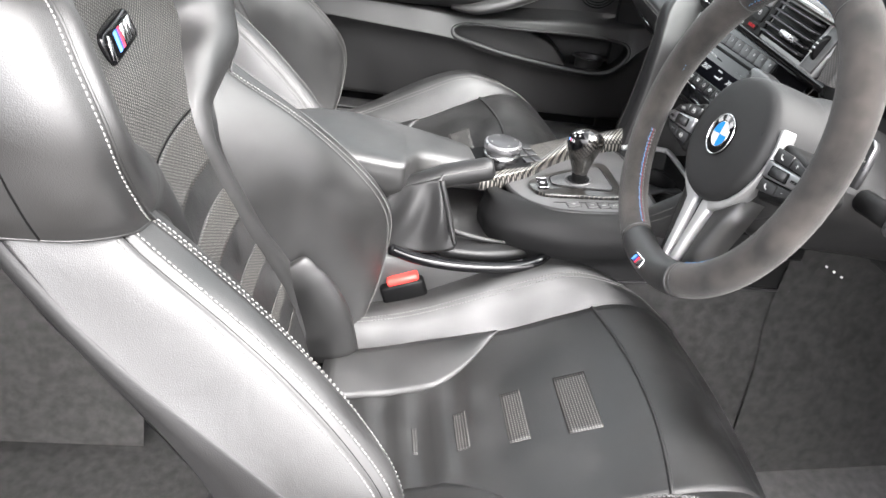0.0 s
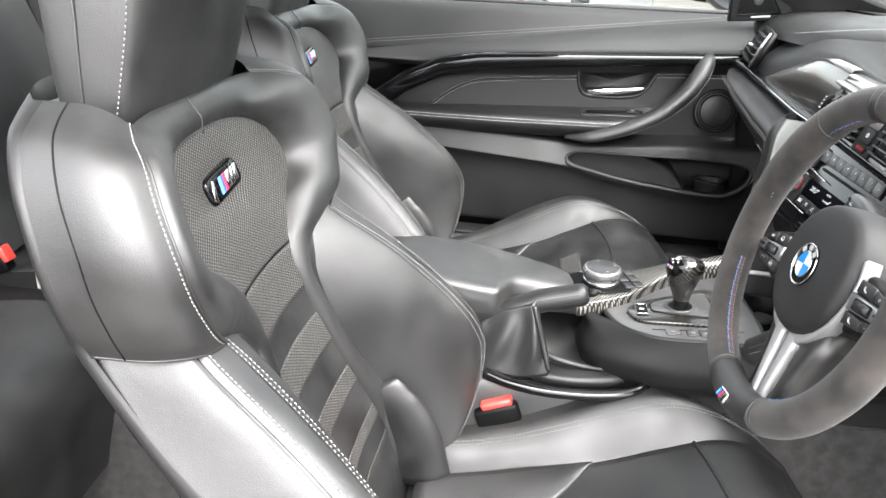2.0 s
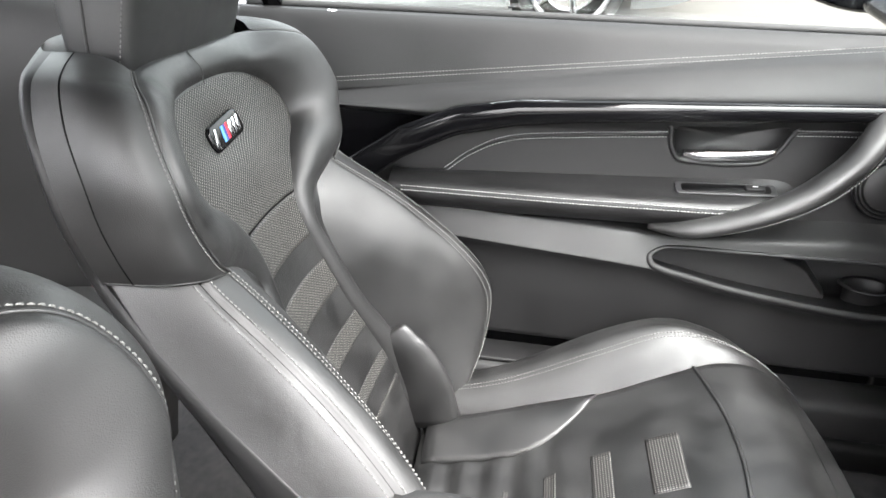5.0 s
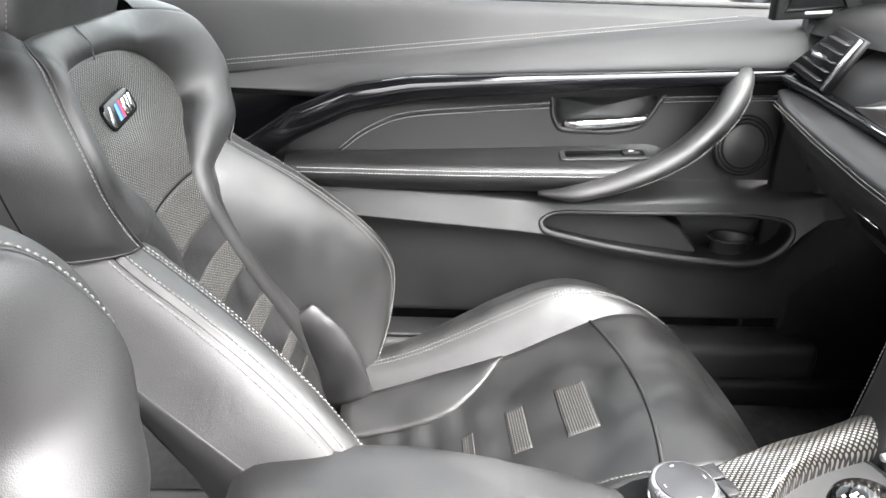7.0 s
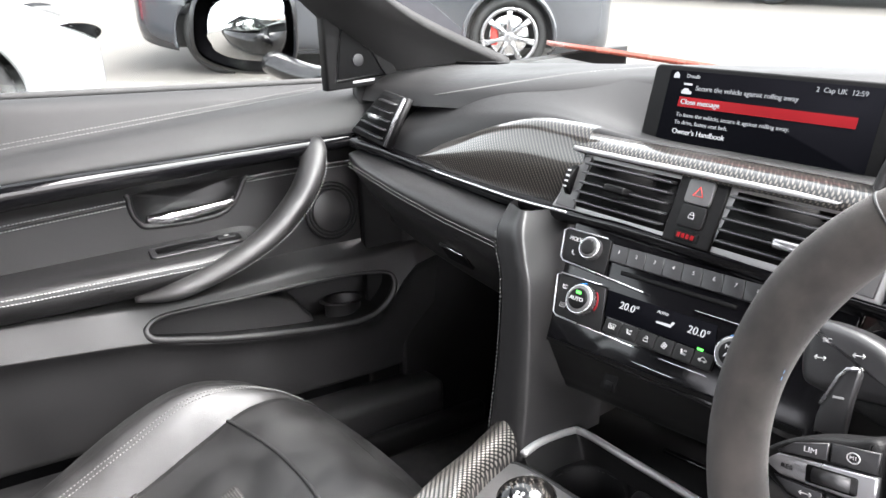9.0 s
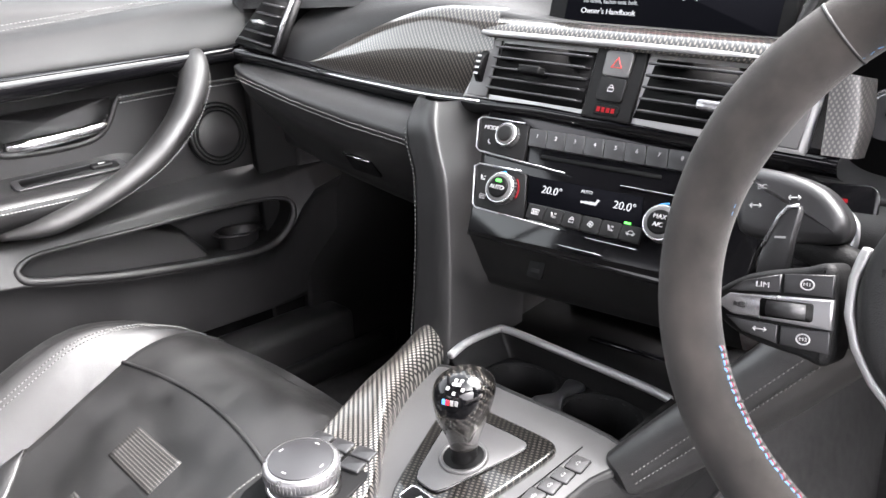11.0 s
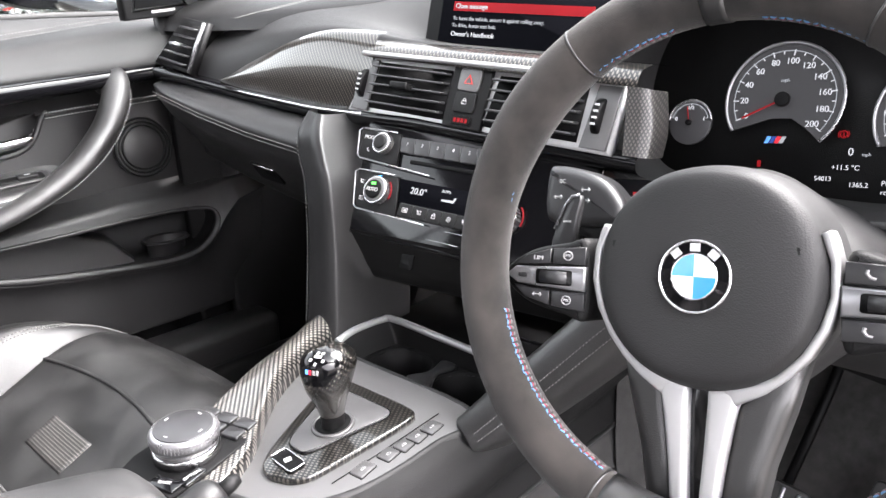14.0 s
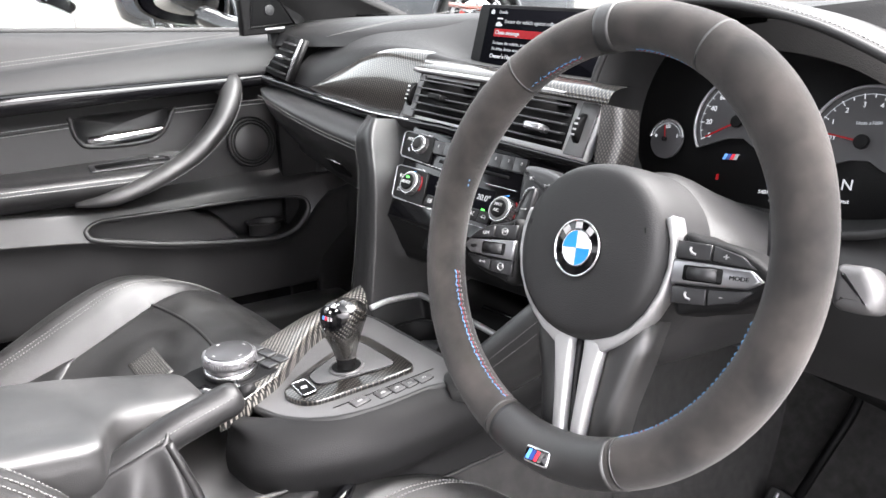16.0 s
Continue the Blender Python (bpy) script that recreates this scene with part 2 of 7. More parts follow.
def at(g, u, v):
    """A point of a grid at u, v from 0 to 1."""
    a, b = g.shape[0] - 1, g.shape[1] - 1
    x, y = min(max(u, 0), 1) * a, min(max(v, 0), 1) * b
    i, j = min(int(x), a - 1), min(int(y), b - 1)
    f, h = x - i, y - j
    return (g[i, j] * (1 - f) + g[i + 1, j] * f) * (1 - h) + (g[i, j + 1] * (1 - f) + g[i + 1, j + 1] * f) * h


def inlay(g, u0, u1, v0, v1, lift, nu=12, nv=12, skew=0.0):
    """A patch of a grid, lifted a little off it."""
    n = normals(g)
    return np.array([[at(g, u, v + skew * (u - u0)) + lift * at(n, u, v) for v in np.linspace(v0, v1, nv)] for u in np.linspace(u0, u1, nu)])


def tube(p, r, seg=12, closed=False, flat=1.0, up=(0, 0, 1), caps=True):
    """A round or oval bar along points; r may be a list. flat: width across 'up' to height along it."""
    p = np.asarray(p, float)
    n = len(p)
    r = np.broadcast_to(np.asarray(r, float), n)
    d = np.roll(p, -1, 0) - np.roll(p, 1, 0) if closed else np.gradient(p, axis=0)
    d /= np.linalg.norm(d, axis=1, keepdims=True) + 1e-12
    up = np.broadcast_to(np.asarray(up, float), p.shape)
    s = np.cross(d, up)
    s /= np.linalg.norm(s, axis=1, keepdims=True) + 1e-12
    w = np.cross(s, d)
    a = np.linspace(0, 2 * math.pi, seg, endpoint=False)
    g = p[:, None] + r[:, None, None] * (s[:, None] * np.cos(a)[None, :, None] * flat + w[:, None] * np.sin(a)[None, :, None])
    if closed:
        g = np.concatenate([g, g[:1]])
    verts, faces = sheet(g, loop=True)
    if not closed and caps:
        faces += [tuple(range(seg)), tuple(range(n * seg - 1, n * seg - seg - 1, -1))]
    return verts, faces


def basis(o, x, y):
    """A frame at o: its x axis, and its y axis as near the given one as may be."""
    x = Vector(x).normalized()
    z = x.cross(Vector(y)).normalized()
    y = z.cross(x)
    m = Matrix((x, y, z)).transposed().to_4x4()
    m.translation = Vector(o)
    return m


def moved(data, m):
    return [tuple(m @ Vector(v)) for v in data[0]], data[1]


def merged(*datas):
    verts, faces = [], []
    for v, f in datas:
        o = len(verts)
        verts += [tuple(p) for p in v]
        faces += [tuple(i + o for i in q) for q in f]
    return verts, faces


def rbox(sx, sy, sz, bev=0.004, seg=2, m=None):
    """A box with rounded edges, centred on its frame."""
    bm = bmesh.new()
    bmesh.ops.create_cube(bm, size=1)
    bmesh.ops.scale(bm, vec=(sx, sy, sz), verts=bm.verts)
    if bev:
        bmesh.ops.bevel(bm, geom=bm.edges[:], offset=min(bev, 0.49 * min(sx, sy, sz)), segments=seg, profile=0.5, affect="EDGES")
    if m is not None:
        bmesh.ops.transform(bm, matrix=m, verts=bm.verts)
    return bm


def slab(outline, depth, bev=0.002, seg=2, m=None):
    """A flat piece of any outline (x, y), thick along z from 0 to depth, rounded at its top edge."""
    bm = bmesh.new()
    f = bm.faces.new([bm.verts.new((x, y, 0)) for x, y in outline])
    f.normal_update()
    if f.normal.z < 0:
        f.normal_flip()
    ex = bmesh.ops.extrude_face_region(bm, geom=[f])
    top = [v for v in ex["geom"] if isinstance(v, bmesh.types.BMVert)]
    bmesh.ops.translate(bm, vec=(0, 0, depth), verts=top)
    if bev:
        edges = [e for e in bm.edges if all(v in top for v in e.verts)]
        bmesh.ops.bevel(bm, geom=edges, offset=bev, segments=seg, profile=0.5, affect="EDGES")
    bmesh.ops.recalc_face_normals(bm, faces=bm.faces)
    if m is not None:
        bmesh.ops.transform(bm, matrix=m, verts=bm.verts)
    return bm


def disc(r, depth, bev=0.002, n=40, m=None):
    return slab([(r * math.cos(2 * math.pi * i / n), r * math.sin(2 * math.pi * i / n)) for i in range(n)], depth, bev, 2, m)


def rrect(w, h, r, n=5):
    """The outline of a rectangle with round corners."""
    pts = []
    for cx, cy, a0 in ((w / 2 - r, h / 2 - r, 0), (-w / 2 + r, h / 2 - r, 90), (-w / 2 + r, -h / 2 + r, 180), (w / 2 - r, -h / 2 + r, 270)):
        for i in range(n):
            a = radians(a0 + 90 * i / (n - 1))
            pts.append((cx + r * math.cos(a), cy + r * math.sin(a)))
    return pts


def ring(r, w, m=None, a0=0.0, a1=360.0, seg=8, n=64):
    """A round bar bent to a circle, or a part of one, in the x-y plane."""
    full = abs(a1 - a0) >= 359.9
    a = np.radians(np.linspace(a0, a1, n, endpoint=not full))
    d = tube(np.stack([r * np.cos(a), r * np.sin(a), 0 * a], 1), w, seg, closed=full)
    return moved(d, m) if m is not None else d


def stitches(p, pitch=0.0050, length=0.0036, w=0.00075, up=None, lift=0.0006):
    """A row of single stitches along a line of points."""
    p = np.asarray(p, float)
    seg = np.linalg.norm(np.diff(p, axis=0), axis=1)
    s = np.r_[0, np.cumsum(seg)]
    verts, faces = [], []
    for c in np.arange(pitch / 2, s[-1], pitch):
        a, b = (np.array([np.interp(c + o, s, p[:, k]) for k in range(3)]) for o in (-length / 2, length / 2))
        d = (b - a) / (np.linalg.norm(b - a) + 1e-12)
        u = V(0, 0, 1) if up is None else np.asarray(up, float) if np.ndim(up) == 1 else np.array([np.interp(c, s, up[:, k]) for k in range(3)])
        side = np.cross(d, u)
        side /= np.linalg.norm(side) + 1e-12
        u = np.cross(side, d)
        o = len(verts)
        mid = (a + b) / 2 + u * (lift + w * 0.9)
        for e, base in ((-1, a), (1, b)):
            verts += [base + side * w + u * lift * 0, base - side * w]
        verts += [mid + side * w * 0.8 - d * length * 0.25, mid - side * w * 0.8 - d * length * 0.25,
                  mid + side * w * 0.8 + d * length * 0.25, mid - side * w * 0.8 + d * length * 0.25]
        faces += [(o, o + 4, o + 5, o + 1), (o + 4, o + 6, o + 7, o + 5), (o + 6, o + 2, o + 3, o + 7),
                  (o, o + 2, o + 6, o + 4), (o + 1, o + 5, o + 7, o + 3)]
    return verts, faces


def text(body, size, mat, m, parent, name="lettering", align="CENTER", depth=0.0004):
    cu = bpy.data.curves.new(name, "FONT")
    cu.body, cu.size, cu.align_x, cu.align_y, cu.extrude = body, size, align, "CENTER", depth
    tmp = bpy.data.objects.new("tmp", cu)
    me = bpy.data.meshes.new_from_object(tmp)
    bpy.data.objects.remove(tmp)
    me.materials.append(mat)
    ob = new(name, me)
    ob.parent = parent
    ob.matrix_basis = m
    return ob


def icon(m, parent, r=0.0022, mat=None, kind=0):
    """A small printed key symbol: 0 dial, 1 heated screen, 2 fan, 3 seat, 4 car, 5 double arrow, 6 receiver, 7 padlock."""
    w = r * 0.16

    def line(*p):
        return tube([(x * r, y * r, 0) for x, y in p], w, 4)
    if kind == 1:
        marks = [line((-1.3, -0.9), (1.3, -0.9), (1.5, 0.9), (-1.5, 0.9), (-1.3, -0.9))] + [line((x, -0.6), (x + 0.15, -0.2), (x - 0.15, 0.2), (x, 0.6)) for x in (-0.7, 0, 0.7)]
    elif kind == 2:
        marks = [moved(ring(r * 0.45, w, None, seg=4, n=12), pose(0, 0, 0, 0, 0, a) @ pose(r * 0.62, 0, 0)) for a in (20, 110, 200, 290)]
    elif kind == 3:
        marks = [line((-1.1, 1.2), (-0.6, -0.5), (0.9, -0.6), (1.2, -0.3)), line((-0.7, 1.1), (-0.3, -0.1), (0.8, -0.2)), line((0.2, 0.5), (0.5, 1.1)), line((0.8, 0.5), (1.1, 1.1))]
    elif kind == 4:
        marks = [line((-1.5, -0.4), (-1.5, 0.1), (-0.9, 0.2), (-0.5, 0.8), (0.6, 0.8), (1.0, 0.2), (1.5, 0.1), (1.5, -0.4), (-1.5, -0.4))] + [ring(r * 0.28, w, pose(x * r, -0.45 * r, 0), seg=4, n=10) for x in (-0.9, 0.9)]
    elif kind == 5:
        marks = [line((-1.3, 0), (1.3, 0)), line((-0.8, 0.5), (-1.3, 0), (-0.8, -0.5)), line((0.8, 0.5), (1.3, 0), (0.8, -0.5))]
    elif kind == 6:
        marks = [tube([(x * r, y * r, 0) for x, y in ((-0.8, 1.0), (-1.0, 0.2), (-0.4, -0.7), (0.6, -1.0))], w * 2.2, 4)]
    elif kind == 7:
        marks = [line((-0.9, -0.9), (0.9, -0.9), (0.9, 0.2), (-0.9, 0.2), (-0.9, -0.9)), line((-0.55, 0.2), (-0.5, 0.8), (0, 1.1), (0.5, 0.8), (0.55, 0.2))]
    else:
        marks = [ring(r, w, pose(0, r * 0.5, 0), seg=4, n=14), line((-1, -1), (1, -1)), line((-0.6, -1.6), (0.6, -1.6))]
    return part("key_symbol", moved(merged(*marks), m), mat or WHITEP, parent, smooth=False)


def bar(w, h, mat, m, parent, name="print_bar", d=0.0006):
    """A small flat printed mark."""
    return part(name, rbox(w, h, d, 0, 1, m), mat, parent, smooth=False)


def lerp(x, xs, ys):
    return float(np.interp(x, xs, ys))


# ---- front seats ----
BACK_LEVELS = [  # height, centre x, then (y, x) of valley, inner face, crest, outer seam, leather edge
    (-0.06, -0.035, (0.165, 0.000), (0.185, 0.012), (0.197, 0.020), (0.232, 0.010), (0.252, -0.03)),
    (0.02, -0.055, (0.168, -0.018), (0.187, 0.014), (0.202, 0.034), (0.240, 0.026), (0.262, -0.01)),
    (0.08, -0.072, (0.165, -0.056), (0.196, 0.010), (0.235, 0.054), (0.270, 0.038), (0.280, 0.004)),
    (0.15, -0.098, (0.150, -0.094), (0.190, -0.004), (0.255, 0.062), (0.290, 0.048), (0.292, 0.008)),
    (0.20, -0.118, (0.130, -0.122), (0.178, -0.028), (0.246, 0.049), (0.284, 0.036), (0.290, -0.030)),
    (0.25, -0.138, (0.112, -0.146), (0.162, -0.058), (0.232, 0.014), (0.270, -0.002), (0.280, -0.085)),
    (0.30, -0.158, (0.098, -0.167), (0.146, -0.094), (0.216, -0.034), (0.254, -0.052), (0.264, -0.148)),
    (0.345, -0.175, (0.094, -0.182), (0.140, -0.130), (0.200, -0.086), (0.240, -0.104), (0.250, -0.198)),
    (0.392, -0.192, (0.120, -0.196), (0.150, -0.170), (0.180, -0.152), (0.226, -0.162), (0.238, -0.246)),
    (0.418, -0.202, (0.150, -0.212), (0.165, -0.200), (0.184, -0.186), (0.214, -0.186), (0.228, -0.250)),
]
WING_SIDE = [  # rows up the wing's outer face, each from the stitched front seam to the rear edge: (y, x, z)
    ((0.180, -0.157, 0.397), (0.214, -0.163, 0.404), (0.238, -0.195, 0.408), (0.240, -0.246, 0.407)),
    ((0.206, -0.155, 0.420), (0.232, -0.165, 0.424), (0.248, -0.198, 0.430), (0.246, -0.252, 0.430)),
    ((0.223, -0.162, 0.456), (0.245, -0.174, 0.460), (0.256, -0.205, 0.465), (0.252, -0.259, 0.465)),
    ((0.233, -0.168, 0.494), (0.252, -0.182, 0.500), (0.258, -0.212, 0.505), (0.250, -0.268, 0.505)),
    ((0.225, -0.183, 0.530), (0.243, -0.198, 0.537), (0.246, -0.228, 0.542), (0.236, -0.282, 0.542)),
    ((0.206, -0.200, 0.557), (0.220, -0.216, 0.564), (0.222, -0.245, 0.570), (0.210, -0.296, 0.570)),
    ((0.178, -0.222, 0.566), (0.188, -0.236, 0.574), (0.190, -0.262, 0.580), (0.182, -0.305, 0.580)),
    ((0.140, -0.246, 0.570), (0.145, -0.258, 0.580), (0.146, -0.280, 0.586), (0.144, -0.318, 0.586)),
]
ROLL = [  # along the edge of the middle panel, from the hip to the top: edge (y, z), outer border (y, x, z), swell
    ((0.150, 0.020), (0.178, -0.030, 0.030), 0.008),
    ((0.140, 0.090), (0.172, -0.056, 0.100), 0.009),
    ((0.118, 0.160), (0.152, -0.087, 0.165), 0.010),
    ((0.100, 0.205), (0.130, -0.112, 0.215), 0.010),
    ((0.085, 0.255), (0.113, -0.136, 0.275), 0.010),
    ((0.073, 0.315), (0.101, -0.158, 0.325), 0.010),
    ((0.069, 0.355), (0.106, -0.168, 0.350), 0.011),
    ((0.078, 0.385), (0.130, -0.172, 0.372), 0.013),
    ((0.095, 0.405), (0.170, -0.166, 0.392), 0.018),
    ((0.122, 0.430), (0.206, -0.155, 0.420), 0.021),
    ((0.150, 0.447), (0.223, -0.162, 0.456), 0.022),
    ((0.162, 0.463), (0.233, -0.168, 0.494), 0.022),
    ((0.157, 0.485), (0.225, -0.183, 0.530), 0.022),
    ((0.140, 0.505), (0.206, -0.200, 0.557), 0.021),
    ((0.108, 0.521), (0.178, -0.222, 0.566), 0.018),
    ((0.075, 0.529), (0.140, -0.246, 0.570), 0.012),
    ((0.038, 0.533), (0.070, -0.256, 0.571), 0.010),
    ((0.000, 0.534), (0.000, -0.257, 0.570), 0.010),
]
CUSHION_LEVELS = [  # x, centre z, then (y, z) of inner seam, inner face, crest, outer seam, lower edge
    (-0.03, -0.040, (0.165, -0.030), (0.186, 0.010), (0.215, 0.016), (0.255, -0.010), (0.272, -0.13)),
    (0.10, -0.022, (0.165, 0.000), (0.188, 0.034), (0.220, 0.048), (0.262, 0.020), (0.278, -0.13)),
    (0.24, 0.036, (0.167, 0.045), (0.192, 0.086), (0.224, 0.108), (0.265, 0.080), (0.280, -0.13)),
    (0.33, 0.071, (0.172, 0.079), (0.197, 0.120), (0.226, 0.136), (0.262, 0.104), (0.278, -0.13)),
    (0.40, 0.096, (0.175, 0.102), (0.198, 0.120), (0.224, 0.124), (0.254, 0.094), (0.270, -0.13)),
    (0.455, 0.097, (0.172, 0.100), (0.194, 0.102), (0.216, 0.094), (0.240, 0.068), (0.254, -0.13)),
    (0.495, 0.078, (0.166, 0.076), (0.184, 0.074), (0.202, 0.066), (0.222, 0.040), (0.236, -0.13)),
]


EDGE = [(lv[0], *lv[6]) for lv in BACK_LEVELS[:8]] + [(r[3][2], r[3][0], r[3][1]) for r in WING_SIDE]  # rear edge of the leather: z, y, x


def side_grid(levels, upright, side, n=30, cols=(0, 1, 2, 3, 4)):
    c = []
    for lv in levels:
        row = []
        for k in cols:
            y, w = lv[2 + k]
            row.append((w, side * y, lv[0]) if upright else (lv[0], side * y, w))
        c.append(row)
    return surf(c, n, 12 * (len(cols) - 1) + 1)


def grooved(g, cols, side, depth=0.0022):
    """Presses sewn seams into a grid along some of its lines."""
    n = normals(g) * side
    for j in cols:
        g[:, j] -= depth * n[:, j]
    return g


def centre_grid(levels, n=90):
    c = []
    for lv in levels:
        y, w = lv[2]
        row = []
        for f in (-1, -0.66, -0.33, 0, 0.33, 0.66, 1):
            d = lv[1] + (w - lv[1]) * abs(f) ** 2.2
            row.append((lv[0], f * y, d))
        c.append(row)
    return surf(c, n, 31)


def grid_line(g, j, i0=0, i1=None, lift=0.001):
    """A line of a grid along its length, with the normals there."""
    n = normals(g)
    return g[i0:i1, j] + lift * n[i0:i1, j], n[i0:i1, j]


def front_seat():
    seat = thing("front_seat", "black leather sports seat with woven mesh panels and pale stitching", "seat", "front seats")
    # backrest: middle panel, raised roll round it, two lower bolsters, two shoulder wings, rear shell
    zk = [-0.06, 0.02, 0.08, 0.15, 0.20, 0.25, 0.30, 0.39, 0.455, 0.49, 0.52, 0.546, 0.576]
    xk = [-0.035, -0.055, -0.072, -0.098, -0.118, -0.138, -0.158, -0.192, -0.215, -0.228, -0.241, -0.252, -0.276]
    lower = [r[0] for r in ROLL[:12]]

    def mid_x(y, z):
        """Depth of the middle panel: hollow between the rolls, drawn in round the badge."""
        half = lerp(z, [q[1] for q in lower], [q[0] for q in lower])
        draw = 0.009 * math.exp(-((y + 0.010) / 0.060) ** 2 - ((z - 0.480) / 0.026) ** 2)
        full = 0.005 * math.exp(-(y / 0.09) ** 2 - ((z - 0.425) / 0.045) ** 2)
        return lerp(z, zk, xk) + 0.006 * (y / half) ** 2 - draw + full

    def panel_half(z):
        return lerp(z, (0.02, 0.09, 0.16, 0.205, 0.255, 0.315, 0.355, 0.385, 0.405, 0.430, 0.447, 0.463, 0.485, 0.505, 0.521, 0.529, 0.533, 0.534),
                    (0.150, 0.140, 0.118, 0.100, 0.085, 0.073, 0.069, 0.078, 0.095, 0.122, 0.150, 0.162, 0.157, 0.140, 0.108, 0.075, 0.038, 0.002))

    def band(z0, z1, lift, n=10, grow=0.004):
        return np.array([[(mid_x(f * (panel_half(z) + grow), z) + lift, f * (panel_half(z) + grow), z) for f in np.linspace(-1, 1, 34)] for z in np.linspace(z0, z1, n)])
    cg = np.array([[(mid_x(f * (lerp(z, (-0.06, 0.4, 0.463), (0.17, 0.13, 0.175))), z), f * lerp(z, (-0.06, 0.4, 0.463), (0.17, 0.13, 0.175)), z) for f in np.linspace(-1, 1, 33)] for z in np.linspace(-0.06, 0.55, 60)])
    back = part("backrest", sheet(cg, 0.03, flip=True), LEATHER_S, seat)
    up_z = np.r_[np.linspace(0.3855, 0.50, 34), np.linspace(0.503, 0.5338, 16)]
    rows = np.array([[(mid_x(f * (panel_half(z) + 0.003), z) + 0.0008, f * (panel_half(z) + 0.003), z) for f in np.linspace(-1, 1, 44)] for z in up_z])
    part("mesh_panel", sheet(rows, 0.0006, flip=True), MESH, back, "woven grey mesh panel with an arched top")
    for z0, z1 in ((0.328, 0.3830), (0.250, 0.293), (0.178, 0.207), (0.110, 0.130), (0.074, 0.081)):
        part("mesh_patch", sheet(band(z0, z1, 0.0008), 0.0006, flip=True), MESH, back)
    part("seam", tube([(mid_x(y, 0.3842) + 0.0002, y, 0.3842) for y in np.linspace(-0.08, 0.08, 24)], 0.0010, 6), DARK, back)
    for s in (-1, 1):
        g = grooved(grooved(side_grid(BACK_LEVELS, True, s, 46), (24,), -s), (34,), -s, 0.0042)
        bol = part("back_bolster", sheet(g, 0.0, flip=s < 0), LEATHER, seat)
        for j, off, w in ((25, 0.0006, 0.00055), (23, 0.0006, 0.00042), (32, 0.0008, 0.00055), (36, 0.0004, 0.00055)):
            p, n = grid_line(g, j, 3, -3, 0.0)
            n = n * -s
            part("stitching", stitches(p + off * n, up=n, w=w), THREAD, bol)
        part("seam", tube(g[3:-3, 34] - 0.0004 * normals(g)[3:-3, 34] * -s, 0.0011, 6), DARK, bol)
        # roll that runs up beside the panel, opens into the wing and closes over the panel's arch
        ctrl = []
        for (ye, ze), (yo, xo, zo), swell in ROLL:
            e, o = V(mid_x(min(ye, 0.16), ze) - 0.003, s * ye, ze), V(xo, s * yo, zo)
            row = []
            for f, k in ((0, 0), (0.08, 0.72), (0.28, 1.12), (0.60, 1.0), (0.88, 0.55), (1.0, 0.0)):
                row.append(e + (o - e) * f + V(0.92, 0, 0.38) * swell * k)
            ctrl.append(row)
        rg_ = surf(ctrl, 120, 36)
        wing = part("shoulder_wing", sheet(rg_, 0.0, flip=s > 0), LEATHER, seat, "soft leather roll and shoulder wing")
        low = np.array([[p, p + V(-0.012, s * 0.002, -0.002), p + V(-0.03, 0, -0.004)] for p in rg_[:64, -1]])
        part("roll_edge", sheet(low, 0.0, flip=s > 0), LEATHER, wing)
        wg_ = surf([[(x, s * y, z) for y, x, z in r] for r in WING_SIDE], 44, 34)
        side_ = part("wing_side", sheet(wg_, 0.0, flip=s < 0), LEATHER, seat, "smooth leather outer face of the shoulder")
        nn = normals(wg_) * -s
        part("stitching", stitches(wg_[1:, 2] + 0.0003 * nn[1:, 2], up=nn[1:, 2], w=0.0005, pitch=0.0046, length=0.0036), THREAD, side_)
        part("seam", tube(wg_[:, 0] + V(0.0002, 0, 0), 0.0013, 6), LEATHER, side_)
        part("seam", tube(wg_[0] - nn[0] * 0.0006, 0.0014, 6), LEATHER, side_)
        part("seam", tube(wg_[:, 27] - nn[:, 27] * 0.0004, 0.0011, 6), DARK, side_)
        # grained side panel behind the leather
        sp_ = []
        for (z, y, x), back_by in zip(EDGE, (0.08, 0.09, 0.095, 0.090, 0.070, 0.050, 0.036, 0.028, 0.024, 0.020, 0.019, 0.019, 0.019, 0.019, 0.019, 0.019)):
            sp_.append([(x + 0.001, s * (y - 0.001), z), (x - 0.004, s * (y + 0.001), z), (x - 0.5 * back_by, s * (y - 0.001), z), (x - back_by, s * (y - 0.012), z)])
        part("side_panel", sheet(surf(sp_, 44, 12), 0.0, flip=s < 0), GRAIN, seat, "grained side panel behind the leather bolster")
        # fin at the bolster's foot where the belt passes
        f = cr([(-0.012, s * 0.168, -0.02), (-0.024, s * 0.162, 0.05), (-0.044, s * 0.156, 0.10), (-0.060, s * 0.152, 0.126), (-0.068, s * 0.151, 0.146), (-0.071, s * 0.151, 0.151)], 24)
        part("belt_flap", tube(f, np.interp(np.linspace(0, 1, 24), (0, 0.4, 0.72, 0.90, 0.97, 1), (0.044, 0.036, 0.027, 0.019, 0.012, 0.003)), 16, up=(1, 0, 0.35), flat=0.42), LEATHER_S, bol)
    # sewn seams of the collar below the headrest
    for y in (-0.022,):
        part("seam", tube([(lerp(k, (0, 0.5, 1), (-0.2375, -0.2385, -0.2525)) + 0.0012, y, 0.536 + 0.034 * k) for k in np.linspace(0, 1, 12)], 0.0007, 6), LEATHER, back)
    # rear shell
    sh = []
